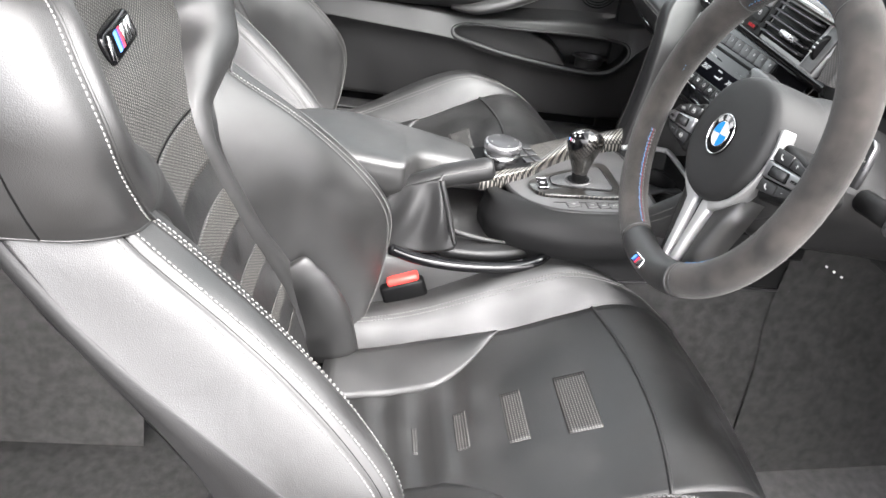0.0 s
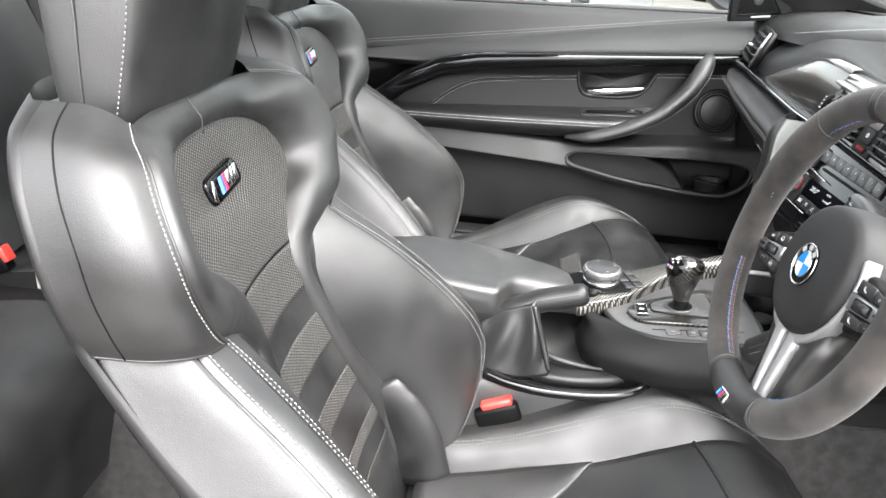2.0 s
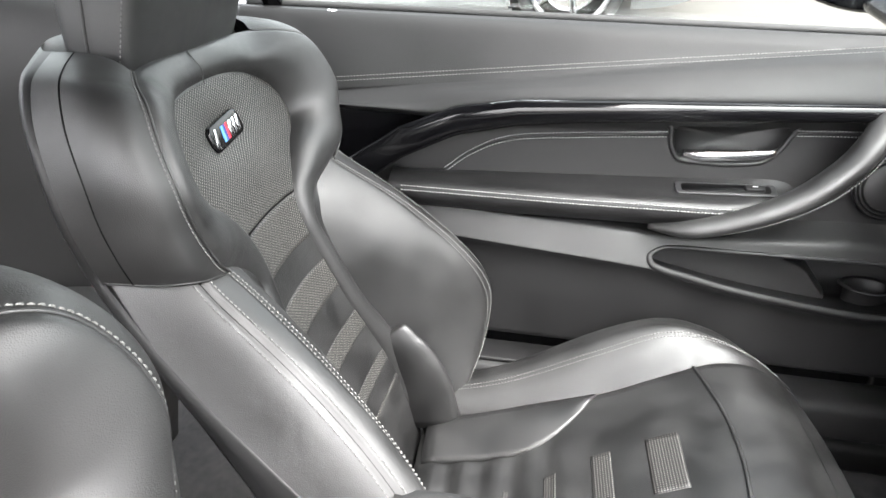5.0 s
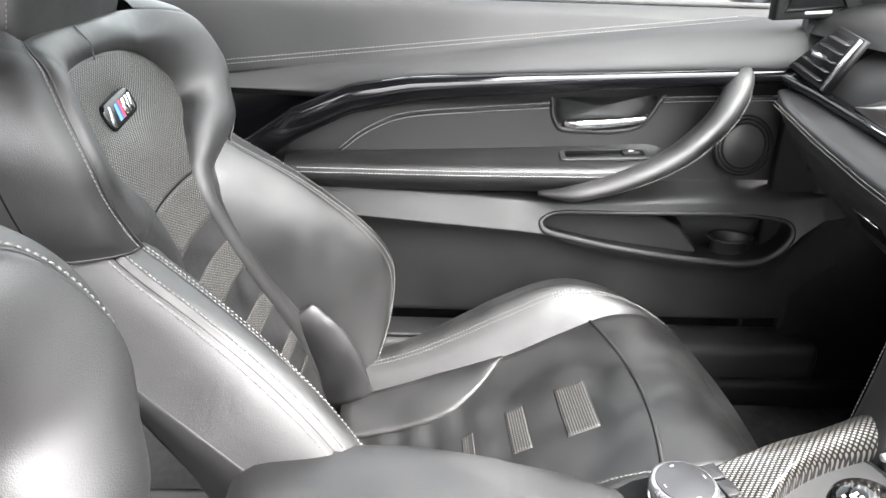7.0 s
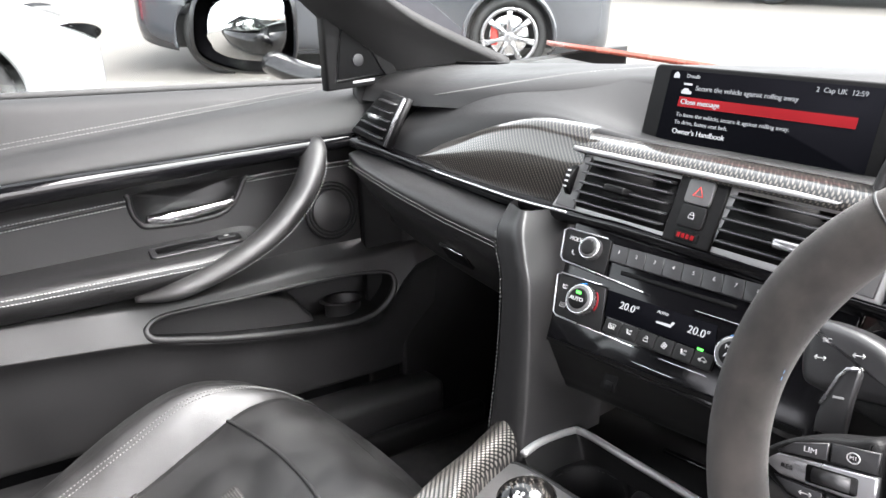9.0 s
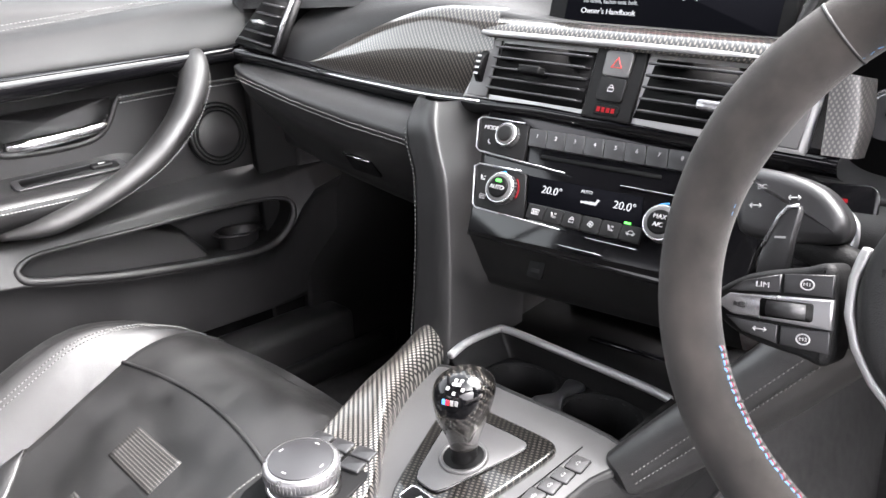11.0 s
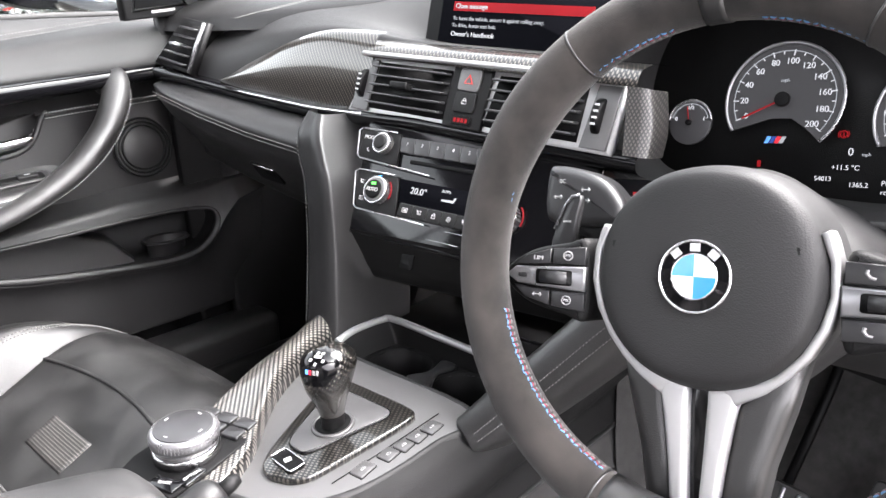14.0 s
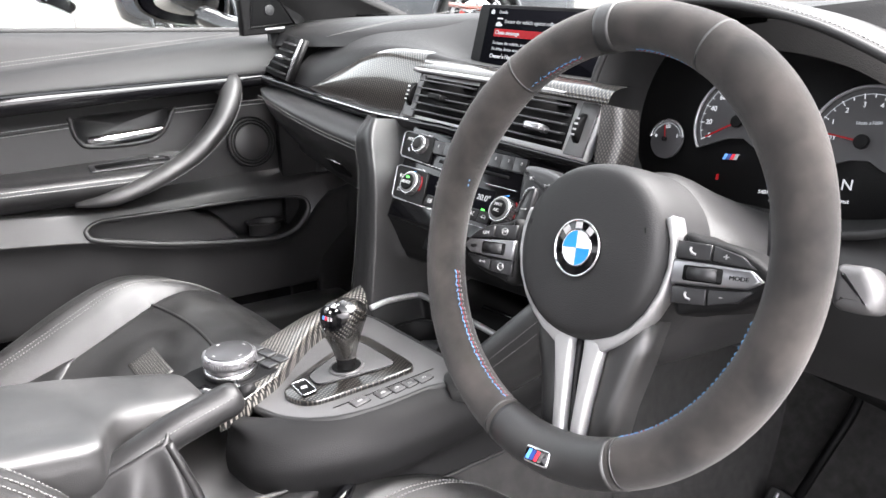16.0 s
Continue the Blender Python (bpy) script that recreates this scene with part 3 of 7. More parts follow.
    for z, y, w in EDGE:
        y, w = y - 0.011, w - np.interp(z, (-0.06, 0.15, 0.20, 0.30, 0.39, 0.42, 0.60), (0.078, 0.088, 0.068, 0.034, 0.022, 0.018, 0.017))
        sh.append([(w, -y, z), (w - 0.012, -y * 0.88, z), (w - 0.034, -y * 0.5, z), (w - 0.04, 0, z), (w - 0.034, y * 0.5, z), (w - 0.012, y * 0.88, z), (w, y, z)])
    shell = part("rear_shell", sheet(surf(sh, 34, 25), 0.0), GRAIN, seat, "grained black plastic rear shell")
    cap = [[(-0.255 - 0.01 * abs(f), f * 0.14, 0.568) for f in (-1, -0.5, 0, 0.5, 1)], [(-0.29, f * 0.142, 0.582) for f in (-1, -0.5, 0, 0.5, 1)], [(-0.334, f * 0.135, 0.578) for f in (-1, -0.5, 0, 0.5, 1)]]
    part("top_cover", sheet(surf(cap, 10, 16), 0.01, flip=True), LEATHER, seat)
    # headrest: a tall padded column with soft edges
    hr = []
    HEAD = ((0.545, 0.122, -0.262, -0.322), (0.60, 0.130, -0.246, -0.326), (0.67, 0.132, -0.232, -0.330), (0.75, 0.128, -0.232, -0.336), (0.82, 0.114, -0.246, -0.340), (0.858, 0.086, -0.270, -0.336), (0.872, 0.03, -0.292, -0.318))
    for z, w, xf, xb in HEAD:
        ringp = []
        for a in np.linspace(0, 2 * math.pi, 40, endpoint=False):
            c, s_ = math.cos(a), math.sin(a)
            k = 0.28
            ringp.append(((xf + xb) / 2 + (xf - xb) / 2 * math.copysign(abs(c) ** k, c), w * math.copysign(abs(s_) ** k, s_), z))
        hr.append(ringp)
    hg = cr(np.array(hr), 30)
    v, f = sheet(hg, loop=True, flip=True)
    head = part("headrest", (v, f + [tuple(range(len(v) - 40, len(v)))]), LEATHER, seat)
    for s in (-1, 1):
        p = np.array([(xf - 0.012, s * (w + 0.0004), z) for z, w, xf, xb in HEAD[:5]])
        part("stitching", stitches(cr(p, 40), up=(0.3, s, 0), w=0.0006, length=0.003), THREAD, head)
        q = np.array([(0.42 * xf + 0.58 * xb, s * (w + 0.0003), z) for z, w, xf, xb in HEAD[:5]])
        part("seam", tube(cr(q, 30), 0.0016, 6), LEATHER, head)
    # badge on the mesh panel
    bm_ = basis((-0.2295, -0.008, 0.481), (0.02, 0.985, 0.13), (-0.36, -0.13, 0.92))
    bd = part("badge", slab(rrect(0.074, 0.030, 0.009), 0.008, 0.003, 3, bm_), GLOSS, back, "gloss black badge with coloured bars")
    part("badge_end", slab([(-0.035, -0.008), (-0.029, -0.012), (-0.021, 0.009), (-0.026, 0.011)], 0.001, 0.0003, 1, bm_ @ pose(0, 0, 0.0078)), CHROME, bd)
    for k, (mt, x) in enumerate(((MBLUE, -0.0115), (MDARK, -0.0065), (MRED, -0.0015))):
        part("bar", slab([(x - 0.0045, -0.009), (x + 0.0003, -0.009), (x + 0.0045, 0.008), (x - 0.0003, 0.008)], 0.001, 0, 1, bm_ @ pose(0, 0, 0.0078)), mt, bd, smooth=False)
    for x, w in ((0.007, 0.010), (0.0165, 0.007), (0.025, 0.008)):
        part("emblem_mark", slab([(x - w / 2, -0.009), (x + w / 2 - 0.002, -0.009), (x + w / 2 + 0.003, 0.008), (x - w / 2 + 0.003, 0.008)], 0.0012, 0.0003, 1, bm_ @ pose(0, 0, 0.0078)), CHROME, bd)
    # cushion
    cgc = centre_grid(CUSHION_LEVELS)
    for i in range(cgc.shape[0]):
        for j in range(cgc.shape[1]):
            x, y = cgc[i, j, 0], cgc[i, j, 1]
            cgc[i, j, 2] += 0.0035 * math.cos(2 * math.pi * (x - 0.045) / 0.048) * max(0.0, min(1.0, (0.21 - x) / 0.04)) * max(0.0, min(1.0, (0.100 - abs(y)) / 0.03))
    cush = part("cushion", sheet(cgc, 0.03), LEATHER_S, seat)
    nr = normals(cgc)
    for x0, x1, y0, y1 in ((0.292, 0.334, -0.052, 0.052), (0.222, 0.248, -0.046, 0.046), (0.160, 0.176, -0.034, 0.034), (0.105, 0.112, -0.024, 0.024)):
        u0, u1 = (np.interp(x, cgc[:, 15, 0], np.linspace(0, 1, len(cgc))) for x in (x0, x1))
        part("mesh_patch", sheet(inlay(cgc, u0, u1, 0.5 + y0 / 0.34, 0.5 + y1 / 0.34, 0.0006, 8, 12), 0.001), MESH_S, cush)
    # cross seam and front roll
    xs = cgc[:, 15, 0]
    seam = np.array([at(cgc, np.interp(0.372 + 0.024 * (1 - (f * 1.0) ** 2), xs, np.linspace(0, 1, len(xs))), 0.5 + 0.5 * f) for f in np.linspace(-1, 1, 30)])
    part("seam", tube(seam + V(0, 0, 0.0005), 0.0028, 6), LEATHER_S, cush)
    roll = []
    last = CUSHION_LEVELS[-1]
    for f in (-1, -0.5, 0, 0.5, 1):
        y = f * 0.166
        e = 0.012 * (1 - f * f)
        roll.append([(0.495, y, 0.0785 - 0.0025 * abs(f)), (0.512 + e, y, 0.058), (0.520 + e, y, 0.025), (0.516 + e, y, -0.03), (0.505, y, -0.13)])
    part("front_roll", sheet(surf(roll, 24, 20), 0.0, flip=True), LEATHER_S, cush)
    # raised hip pads
    for s in (-1, 1):
        pad = []
        for x in np.linspace(-0.02, 0.235, 14):
            t_ = max(0.0, (x - 0.13) / 0.105)
            yin = 0.086 + 0.078 * t_**1.6
            row = []
            for f in np.linspace(0, 1, 9):
                y = yin + (0.166 - yin) * f
                u = np.interp(x, xs, np.linspace(0, 1, len(xs)))
                p = at(cgc, u, 0.5 + 0.5 * s * min(y / 0.166, 1))
                row.append(p + V(0, 0, 0.014 * math.sin(math.pi * min(1, 0.08 + f * 0.6)) * (1 - 0.75 * t_)))
            pad.append(row)
        part("hip_pad", sheet(np.array(pad), 0.012, flip=s < 0), LEATHER, cush)
        g = side_grid(CUSHION_LEVELS, False, s)
        bol = part("cushion_bolster", sheet(g, 0.0, flip=s > 0), LEATHER, seat)
        for j in (15, 17):
            p, n = grid_line(g, j, 0, None, 0.0)
            n = n * s
            part("stitching", stitches(p + 0.0006 * n, up=n), THREAD, bol)
        e = g[-1]
        end = np.array([e, e + V(0.014, -s * 0.004, -0.012), e + V(0.018, -s * 0.006, -0.04), e * V(1, 1, 0) + V(0.016, -s * 0.008, -0.13)])
        end[:, -1, 2] = -0.13
        part("bolster_end", sheet(surf(end, 12, 33), 0.0, flip=s > 0), LEATHER, bol)
    # base and rails
    part("seat_base", rbox(0.50, 0.50, 0.09, 0.02, 3, pose(0.235, 0, -0.135)), MATTE, seat)
    for s in (-1, 1):
        part("rail", rbox(0.58, 0.03, 0.16, 0.006, 2, pose(0.22, s * 0.20, -0.245)), DARK, seat)
    return seat


driver_seat = front_seat()
driver_seat.matrix_world = pose(0.033, -0.322, 0.249)
passenger_seat = copy_thing(driver_seat, pose(-0.050, 0.376, 0.278, 0, -2.2, 0))
for ob in passenger_seat.children:
    if ob.name.split(".")[0] in ("cushion", "cushion_bolster"):
        ob.matrix_basis = pose(0, 0, 0, 0, -3.2, 0)  # this seat's cushion is tipped up a little more
# ---- passenger door ----
def z_sill(x):
    return lerp(x, (-0.42, 0.62), (0.838, 0.862))


def z_crease(x):
    return lerp(x, (-0.42, 0.56), (0.716, 0.848))


def z_trim(x):
    return lerp(x, (-0.42, -0.24, -0.15, -0.07, 0.02, 0.2, 0.62), (0.60, 0.625, 0.69, 0.727, 0.744, 0.758, 0.786))


def trim_depth(x):
    return lerp(x, (-0.42, -0.2, -0.05, 0.1, 0.62), (0.050, 0.046, 0.036, 0.026, 0.014))


def z_arm(x):
    return lerp(x, (-0.16, 0.1, 0.33, 0.5), (0.596, 0.600, 0.607, 0.62))


def passenger_door():
    door = thing("car_door", "black leather passenger door card with gloss trim and arched pull", "car door")
    xs = np.linspace(-0.42, 0.665, 44)
    up = np.array([[(x, 0.762, z_sill(x)), (x, 0.748, z_sill(x) + 0.001), (x, 0.728, z_sill(x) - 0.012),
                    (x, 0.728 - 0.036 * min(1, (z_sill(x) - z_crease(x)) / 0.1), z_crease(x) + 0.006), (x, 0.690, z_crease(x) - 0.006),
                    (x, 0.672, 0.5 * (z_crease(x) + max(z_trim(x), 0.70))), (x, 0.664, max(z_trim(x), 0.715) + 0.002), (x, 0.700, max(z_trim(x), 0.715) - 0.012)] for x in xs])
    upper = part("upper_pad", sheet(surf(up, 60, 50), 0.0), SOFT, door, "black leather upper door pad with a stitched crease")
    for o in (0.010, 0.004):
        cre = np.array([(x, 0.692 + 0.002, z_crease(x) + o) for x in np.linspace(-0.40, 0.54, 40)])
        part("stitching", stitches(cre + V(0, -0.003, 0.004), up=(0, -0.6, 0.8), w=0.00045), THREAD, upper)
    # weather strip and lock pin
    part("weather_strip", tube([(x, 0.768, z_sill(x) + 0.004) for x in np.linspace(-0.42, 0.62, 20)], 0.006, 8), RUBBER, door)
    pin = part("lock_pin", tube([(-0.277, 0.745, 0.838), (-0.277, 0.745, 0.866)], 0.0035, 10), DARK, door)
    part("pin_collar", ring(0.007, 0.002, pose(-0.277, 0.745, 0.841)), CHROME, pin)
    # gloss trim with a chrome edge
    tx = np.linspace(-0.235, 0.60, 50)
    tg = np.array([[(x, 0.668, z_trim(x)), (x, 0.661, z_trim(x) - 0.25 * trim_depth(x)), (x, 0.662, z_trim(x) - 0.7 * trim_depth(x)), (x, 0.670, z_trim(x) - trim_depth(x))] for x in tx])
    trim = part("trim_strip", sheet(surf(tg, 60, 12), 0.006), GLOSS, door, "piano black trim strip")
    part("chrome_edge", tube([(x, 0.664, z_trim(x) + 0.001) for x in np.linspace(-0.02, 0.605, 40)], 0.0028, 8), CHROME, trim)
    # middle panel with a recess for the handle
    x0, x1, nx, nz = -0.42, 0.665, 170, 34
    cup = [(0.254, 0.703), (0.262, 0.672), (0.288, 0.659), (0.392, 0.667), (0.428, 0.712), (0.420, 0.727), (0.266, 0.716)]

    def inside(px, pz):
        c, k = False, len(cup) - 1
        for i in range(len(cup)):
            (ax, az), (bx, bz) = cup[i], cup[k]
            if (az > pz) != (bz > pz) and px < (bx - ax) * (pz - az) / (bz - az) + ax:
                c = not c
            k = i
        return c
    grid = np.zeros((nx, nz, 3))
    for i, x in enumerate(np.linspace(x0, x1, nx)):
        top, bot = z_trim(x) - 0.2 * trim_depth(x), z_arm(x) - 0.055
        for j, f in enumerate(np.linspace(0, 1, nz)):
            z = top + (bot - top) * f
            grid[i, j] = (x, 0.705 + 0.034 * min(1, f * 4), z)
    v, f = sheet(grid)
    keep = []
    for q in f:
        c = np.mean([v[k] for k in q], axis=0)
        if not inside(c[0], c[2]):
            keep.append(q)
    mid = part("middle_panel", (v, keep), DOORSKIN, door)
    oc = cr([(x, 0.738, z) for x, z in cup], 60, closed=True)
    part("recess_rim", tube(oc, 0.0045, 8, closed=True, up=(0, 1, 0)), DOORSKIN, mid)
    ctr = np.array([0.34, 0.738, 0.692])
    dish = np.array([[oc[k] * (1 - s) + ctr * s + V(0, 0.032 * math.sin(s * math.pi / 2) ** 0.5, 0) for s in np.linspace(0, 1, 9)] for k in list(range(60)) + [0]])
    part("handle_recess", sheet(dish, flip=True), DOORSKIN, mid, "dark moulded recess behind the handle")
    hp = cr([(0.278, 0.742, 0.668), (0.300, 0.732, 0.671), (0.345, 0.728, 0.676), (0.395, 0.728, 0.683), (0.410, 0.730, 0.687)], 24)
    part("door_handle", tube(hp, np.interp(np.linspace(0, 1, 24), (0, 0.3, 0.9, 1), (0.008, 0.009, 0.006, 0.003)), 12, flat=0.55, up=(0, 0, 1)), CHROME, door, "chrome lever handle")
    for pts in ([(-0.090, 0.736, 0.608), (-0.045, 0.735, 0.645), (0.015, 0.735, 0.672), (0.12, 0.735, 0.686), (0.248, 0.735, 0.699)], [(0.433, 0.735, 0.717), (0.50, 0.735, 0.722), (0.66, 0.730, 0.732)]):
        c = cr(pts, 40)
        part("seam", tube(c, 0.0028, 6), DOORSKIN, mid)
        for dz in (0.004, -0.004):
            part("stitching", stitches(c + V(0, -0.0016, dz), up=(0, -1, 0), w=0.0007), THREAD_L, mid)
    # armrest
    ax = np.linspace(-0.17, 0.47, 26)
    ag = np.array([[(x, 0.742, z_arm(x) + lerp(x, (-0.17, 0.1, 0.47), (0.006, 0.020, 0.034))), (x, 0.712, z_arm(x) + 0.014), (x, 0.684, z_arm(x) + 0.008), (x, 0.674, z_arm(x) - 0.004),
                    (x, 0.678, z_arm(x) - 0.022), (x, 0.700, z_arm(x) - 0.040), (x, 0.742, z_arm(x) - 0.050)] for x in ax])
    for i, x in enumerate(ax):
        t_ = min(1.0, max(0.0, (x - 0.33) / 0.13)) ** 2
        ag[i, :, 1] += (0.744 - ag[i, :, 1]) * t_
        ag[i, 3:, 2] += (ag[i, 1, 2] - 0.012 - ag[i, 3:, 2]) * t_
    arm = part("armrest", sheet(surf(ag, 40, 30), 0.0), DOORSKIN, door, "padded leather armrest with double stitching")
    for dz in (0.001, -0.006):
        part("stitching", stitches([(x, 0.6735, z_arm(x) + dz) for x in np.linspace(-0.15, 0.40, 40)], up=(0, -1, 0), w=0.0006), THREAD_L, arm)
    sw = part("window_switch_panel", slab(rrect(0.15, 0.026, 0.006), 0.004, 0.001, 2, basis((0.345, 0.716, 0.624), (1, 0.02, 0.05), (0, 0.92, 0.35))), KEYGREY, arm, "dark satin switch panel")
    m = basis((0.345, 0.716, 0.624), (1, 0.02, 0.05), (0, 0.92, 0.35))
    part("switch_inlay", slab(rrect(0.132, 0.016, 0.004), 0.001, 0, 1, m @ pose(0, 0, 0.004)), DARK, sw)
    part("window_switch", slab(rrect(0.030, 0.012, 0.003), 0.006, 0.002, 2, m @ pose(0.042, 0, 0.004)), MATTE, sw)
    bar(0.008, 0.002, WHITEP, m @ pose(0.042, 0.0, 0.0104), sw)
    # pull handle
    pp = cr([(0.522, 0.700, 0.765), (0.520, 0.668, 0.762), (0.508, 0.652, 0.735), (0.480, 0.648, 0.690), (0.430, 0.648, 0.642), (0.360, 0.652, 0.602), (0.290, 0.662, 0.576), (0.235, 0.680, 0.568)], 50)
    pr = np.interp(np.linspace(0, 1, 50), (0, 0.1, 0.5, 0.85, 1), (0.024, 0.026, 0.025, 0.018, 0.006))
    pull = part("pull_handle", tube(pp, pr, 18, flat=0.74, up=(0, 1, 0.0)), LEATHER, door, "arched leather pull handle")
    sd = pp + np.stack([0.55 * pr, -0.70 * pr, -0.35 * pr], 1)
    part("stitching", stitches(sd[5:-3], up=(0.3, -0.9, -0.2), w=0.0005), THREAD, pull)
    # speaker
    sm = basis((0.580, 0.734, 0.648), (1, 0, 0), (0, 0.12, 1))
    sp = part("speaker", disc(0.050, 0.006, 0.002, 48, sm), GRAIN, door, "round door speaker with a ribbed rim")
    for r in (0.049, 0.043, 0.037):
        part("speaker_ring", ring(r, 0.002, sm @ pose(0, 0, 0.007)), DARK, sp)
    dome = np.array([[(r * math.cos(a), r * math.sin(a), 0.006 + 0.006 * (1 - (r / 0.033) ** 2)) for r in (0.033, 0.026, 0.018, 0.01, 0.001)] for a in np.linspace(0, 2 * math.pi, 37)])
    part("speaker_grille", moved(sheet(dome, flip=False), sm), GRAIN, sp)
    # lower panel: a ledge that runs into the map pocket's lip, with a bottle holder inside the pocket
    def z_ledge(x):
        return lerp(x, (-0.42, -0.12, 0.0, 0.10, 0.227, 0.273, 0.40, 0.53, 0.70, 0.80), (0.576, 0.569, 0.564, 0.561, 0.5545, 0.552, 0.564, 0.574, 0.579, 0.582))

    def z_lip(x):
        return lerp(x, (-0.42, -0.06, 0.07, 0.20, 0.25, 0.305, 0.37, 0.46, 0.55, 0.60, 0.64, 0.67, 0.69, 0.72, 0.80), (0.536, 0.521, 0.512, 0.5035, 0.499, 0.484, 0.471, 0.459, 0.451, 0.450, 0.460, 0.482, 0.512, 0.540, 0.560))

    def face_y(x, z):
        zl, zt = z_lip(x), z_ledge(x)
        if z >= zl:
            f = min(1.0, (z - zl) / (zt - zl))
            return 0.674 + 0.026 * f + 0.022 * max(0.0, (f - 0.86) / 0.14) ** 2
        d = zl - z
        return 0.674 + 0.018 * (1 - math.exp(-d / 0.016)) + 0.10 * d
    mouth = cr([(0.246, 0.515), (0.252, 0.505), (0.272, 0.498), (0.310, 0.490), (0.37, 0.478), (0.46, 0.466), (0.55, 0.4575), (0.60, 0.4565), (0.635, 0.464), (0.662, 0.484), (0.676, 0.508), (0.672, 0.527), (0.645, 0.535),
                (0.590, 0.5385), (0.53, 0.5385), (0.41, 0.535), (0.32, 0.5335), (0.284, 0.5325), (0.263, 0.529), (0.250, 0.522)], 120, closed=True)

    def in_mouth(px, pz):
        c, k = False, len(mouth) - 1
        for i in range(len(mouth)):
            (ax, az), (bx, bz) = mouth[i], mouth[k]
            if (az > pz) != (bz > pz) and px < (bx - ax) * (pz - az) / (bz - az) + ax:
                c = not c
            k = i
        return c
    lgr = []
    for x in np.r_[np.linspace(-0.42, 0.22, 40), np.linspace(0.226, 0.78, 150)]:
        zs = np.r_[np.linspace(z_ledge(x), z_lip(x), 30), np.linspace(z_lip(x) - 0.004, 0.335, 22)]
        lgr.append([(x, 0.742, z_ledge(x) + 0.012)] + [(x, face_y(x, z), z) for z in zs] + [(x, 0.735, 0.325)])
    v, f = sheet(np.array(lgr))
    low = part("lower_panel", (v, [q for q in f if not in_mouth(np.mean([v[k][0] for k in q]), np.mean([v[k][2] for k in q]))]), GRAIN, door, "grained lower door panel with a map pocket")
    rim_ = np.array([(x, face_y(x, z) + 0.001, z) for x, z in mouth])
    part("pocket_rim", tube(rim_, [lerp(z, (0.50, 0.53), (0.0062, 0.0036)) for x, z in mouth], 10, closed=True, up=(0, 1, 0)), GRAIN, low)
    mc = V(0.46, 0.80, 0.498)
    cav = np.array([[(x, face_y(x, z) + 0.002, z) for x, z in mouth], [(x, face_y(x, z) + 0.03, z - 0.004) for x, z in mouth], [(x * 0.98 + mc[0] * 0.02, 0.765, z * 0.96 + mc[2] * 0.04 - 0.012) for x, z in mouth],
                    [(x * 0.94 + mc[0] * 0.06, 0.795, z * 0.9 + mc[2] * 0.1 - 0.014) for x, z in mouth], [(x * 0.03 + mc[0] * 0.97, 0.800, z * 0.03 + mc[2] * 0.97) for x, z in mouth]])
    part("pocket_cavity", sheet(np.concatenate([cav, cav[:, :1]], axis=1)), MATTE, low, "dark inside of the map pocket")
    dv_ = []
    for z in np.linspace(0.545, 0.435, 12):
        xb = lerp(z, (0.435, 0.454, 0.499, 0.525, 0.545), (0.536, 0.530, 0.492, 0.432, 0.33))
        dv_.append([(0.225, 0.722, z), (0.30, 0.728, z), (min(0.42, xb - 0.03), 0.732, z), (xb - 0.004, 0.735, z), (xb + 0.010, 0.742, z), (xb + 0.018, 0.765, z), (xb + 0.020, 0.80, z)])
    part("pocket_divider", sheet(surf(dv_, 24, 30)), GRAIN, low, "moulded divider of the bottle holder")
    hold = np.array([[(0.608 + r * math.cos(a), 0.752 + 0.7 * r * math.sin(a), z) for a in np.linspace(0, 2 * math.pi, 33)] for r, z in ((0.046, 0.474), (0.042, 0.478), (0.036, 0.474), (0.034, 0.44))])
    part("bottle_ring", sheet(hold), GRAIN, low, "rounded rim of the bottle holder")
    # outer skin
    sk = np.array([[(x, 0.80, 0.84), (x, 0.84, 0.70), (x, 0.85, 0.45), (x, 0.82, 0.25)] for x in np.linspace(-0.5, 0.85, 8)])
    part("door_skin", sheet(sk, 0.02), BODY_BLACK, door)
    return door


BODY_BLACK = material("black car paint", (0.006, 0.006, 0.007), 0.22, spec=0.4, coat=0.2, vary=0.1, rvary=0.02)
door = passenger_door()

# mirror sail with a tweeter
sail = thing("mirror_sail", "black triangular mirror cover with a small tweeter grille", "trim panel")
so = [(0.550, 0.858), (0.690, 0.872), (0.665, 0.905), (0.610, 0.970), (0.560, 1.03), (0.530, 1.06), (0.538, 0.99)]
part("sail_cover", slab([(x, z) for x, z in so], 0.02, 0.004, 2, basis((0, 0.752, 0), (1, 0, 0), (0, -0.08, 1))), MATTE, sail)
sgm = basis((0, 0.7315, 0.0), (1, 0, 0), (0, -0.08, 1))
part("sail_frame", tube([sgm @ Vector((x, z, 0.001)) for x, z in ((0.562, 0.872), (0.652, 0.882), (0.604, 0.950), (0.572, 0.985))], 0.0035, 8, closed=True), GRAIN, sail)
part("tweeter_grille", slab([(0.566, 0.876), (0.644, 0.885), (0.602, 0.944), (0.574, 0.978)], 0.002, 0.0006, 2, sgm @ pose(0, 0, -0.001)), DARK, sail)
bar(0.040, 0.004, WHITEP, sgm @ pose(0.612, 0.8725, 0.0015, 0, 0, 6), sail)
part("tweeter", disc(0.010, 0.003, 0.001, 20, sgm @ pose(0.600, 0.905, 0.001)), KEYGREY, sail)

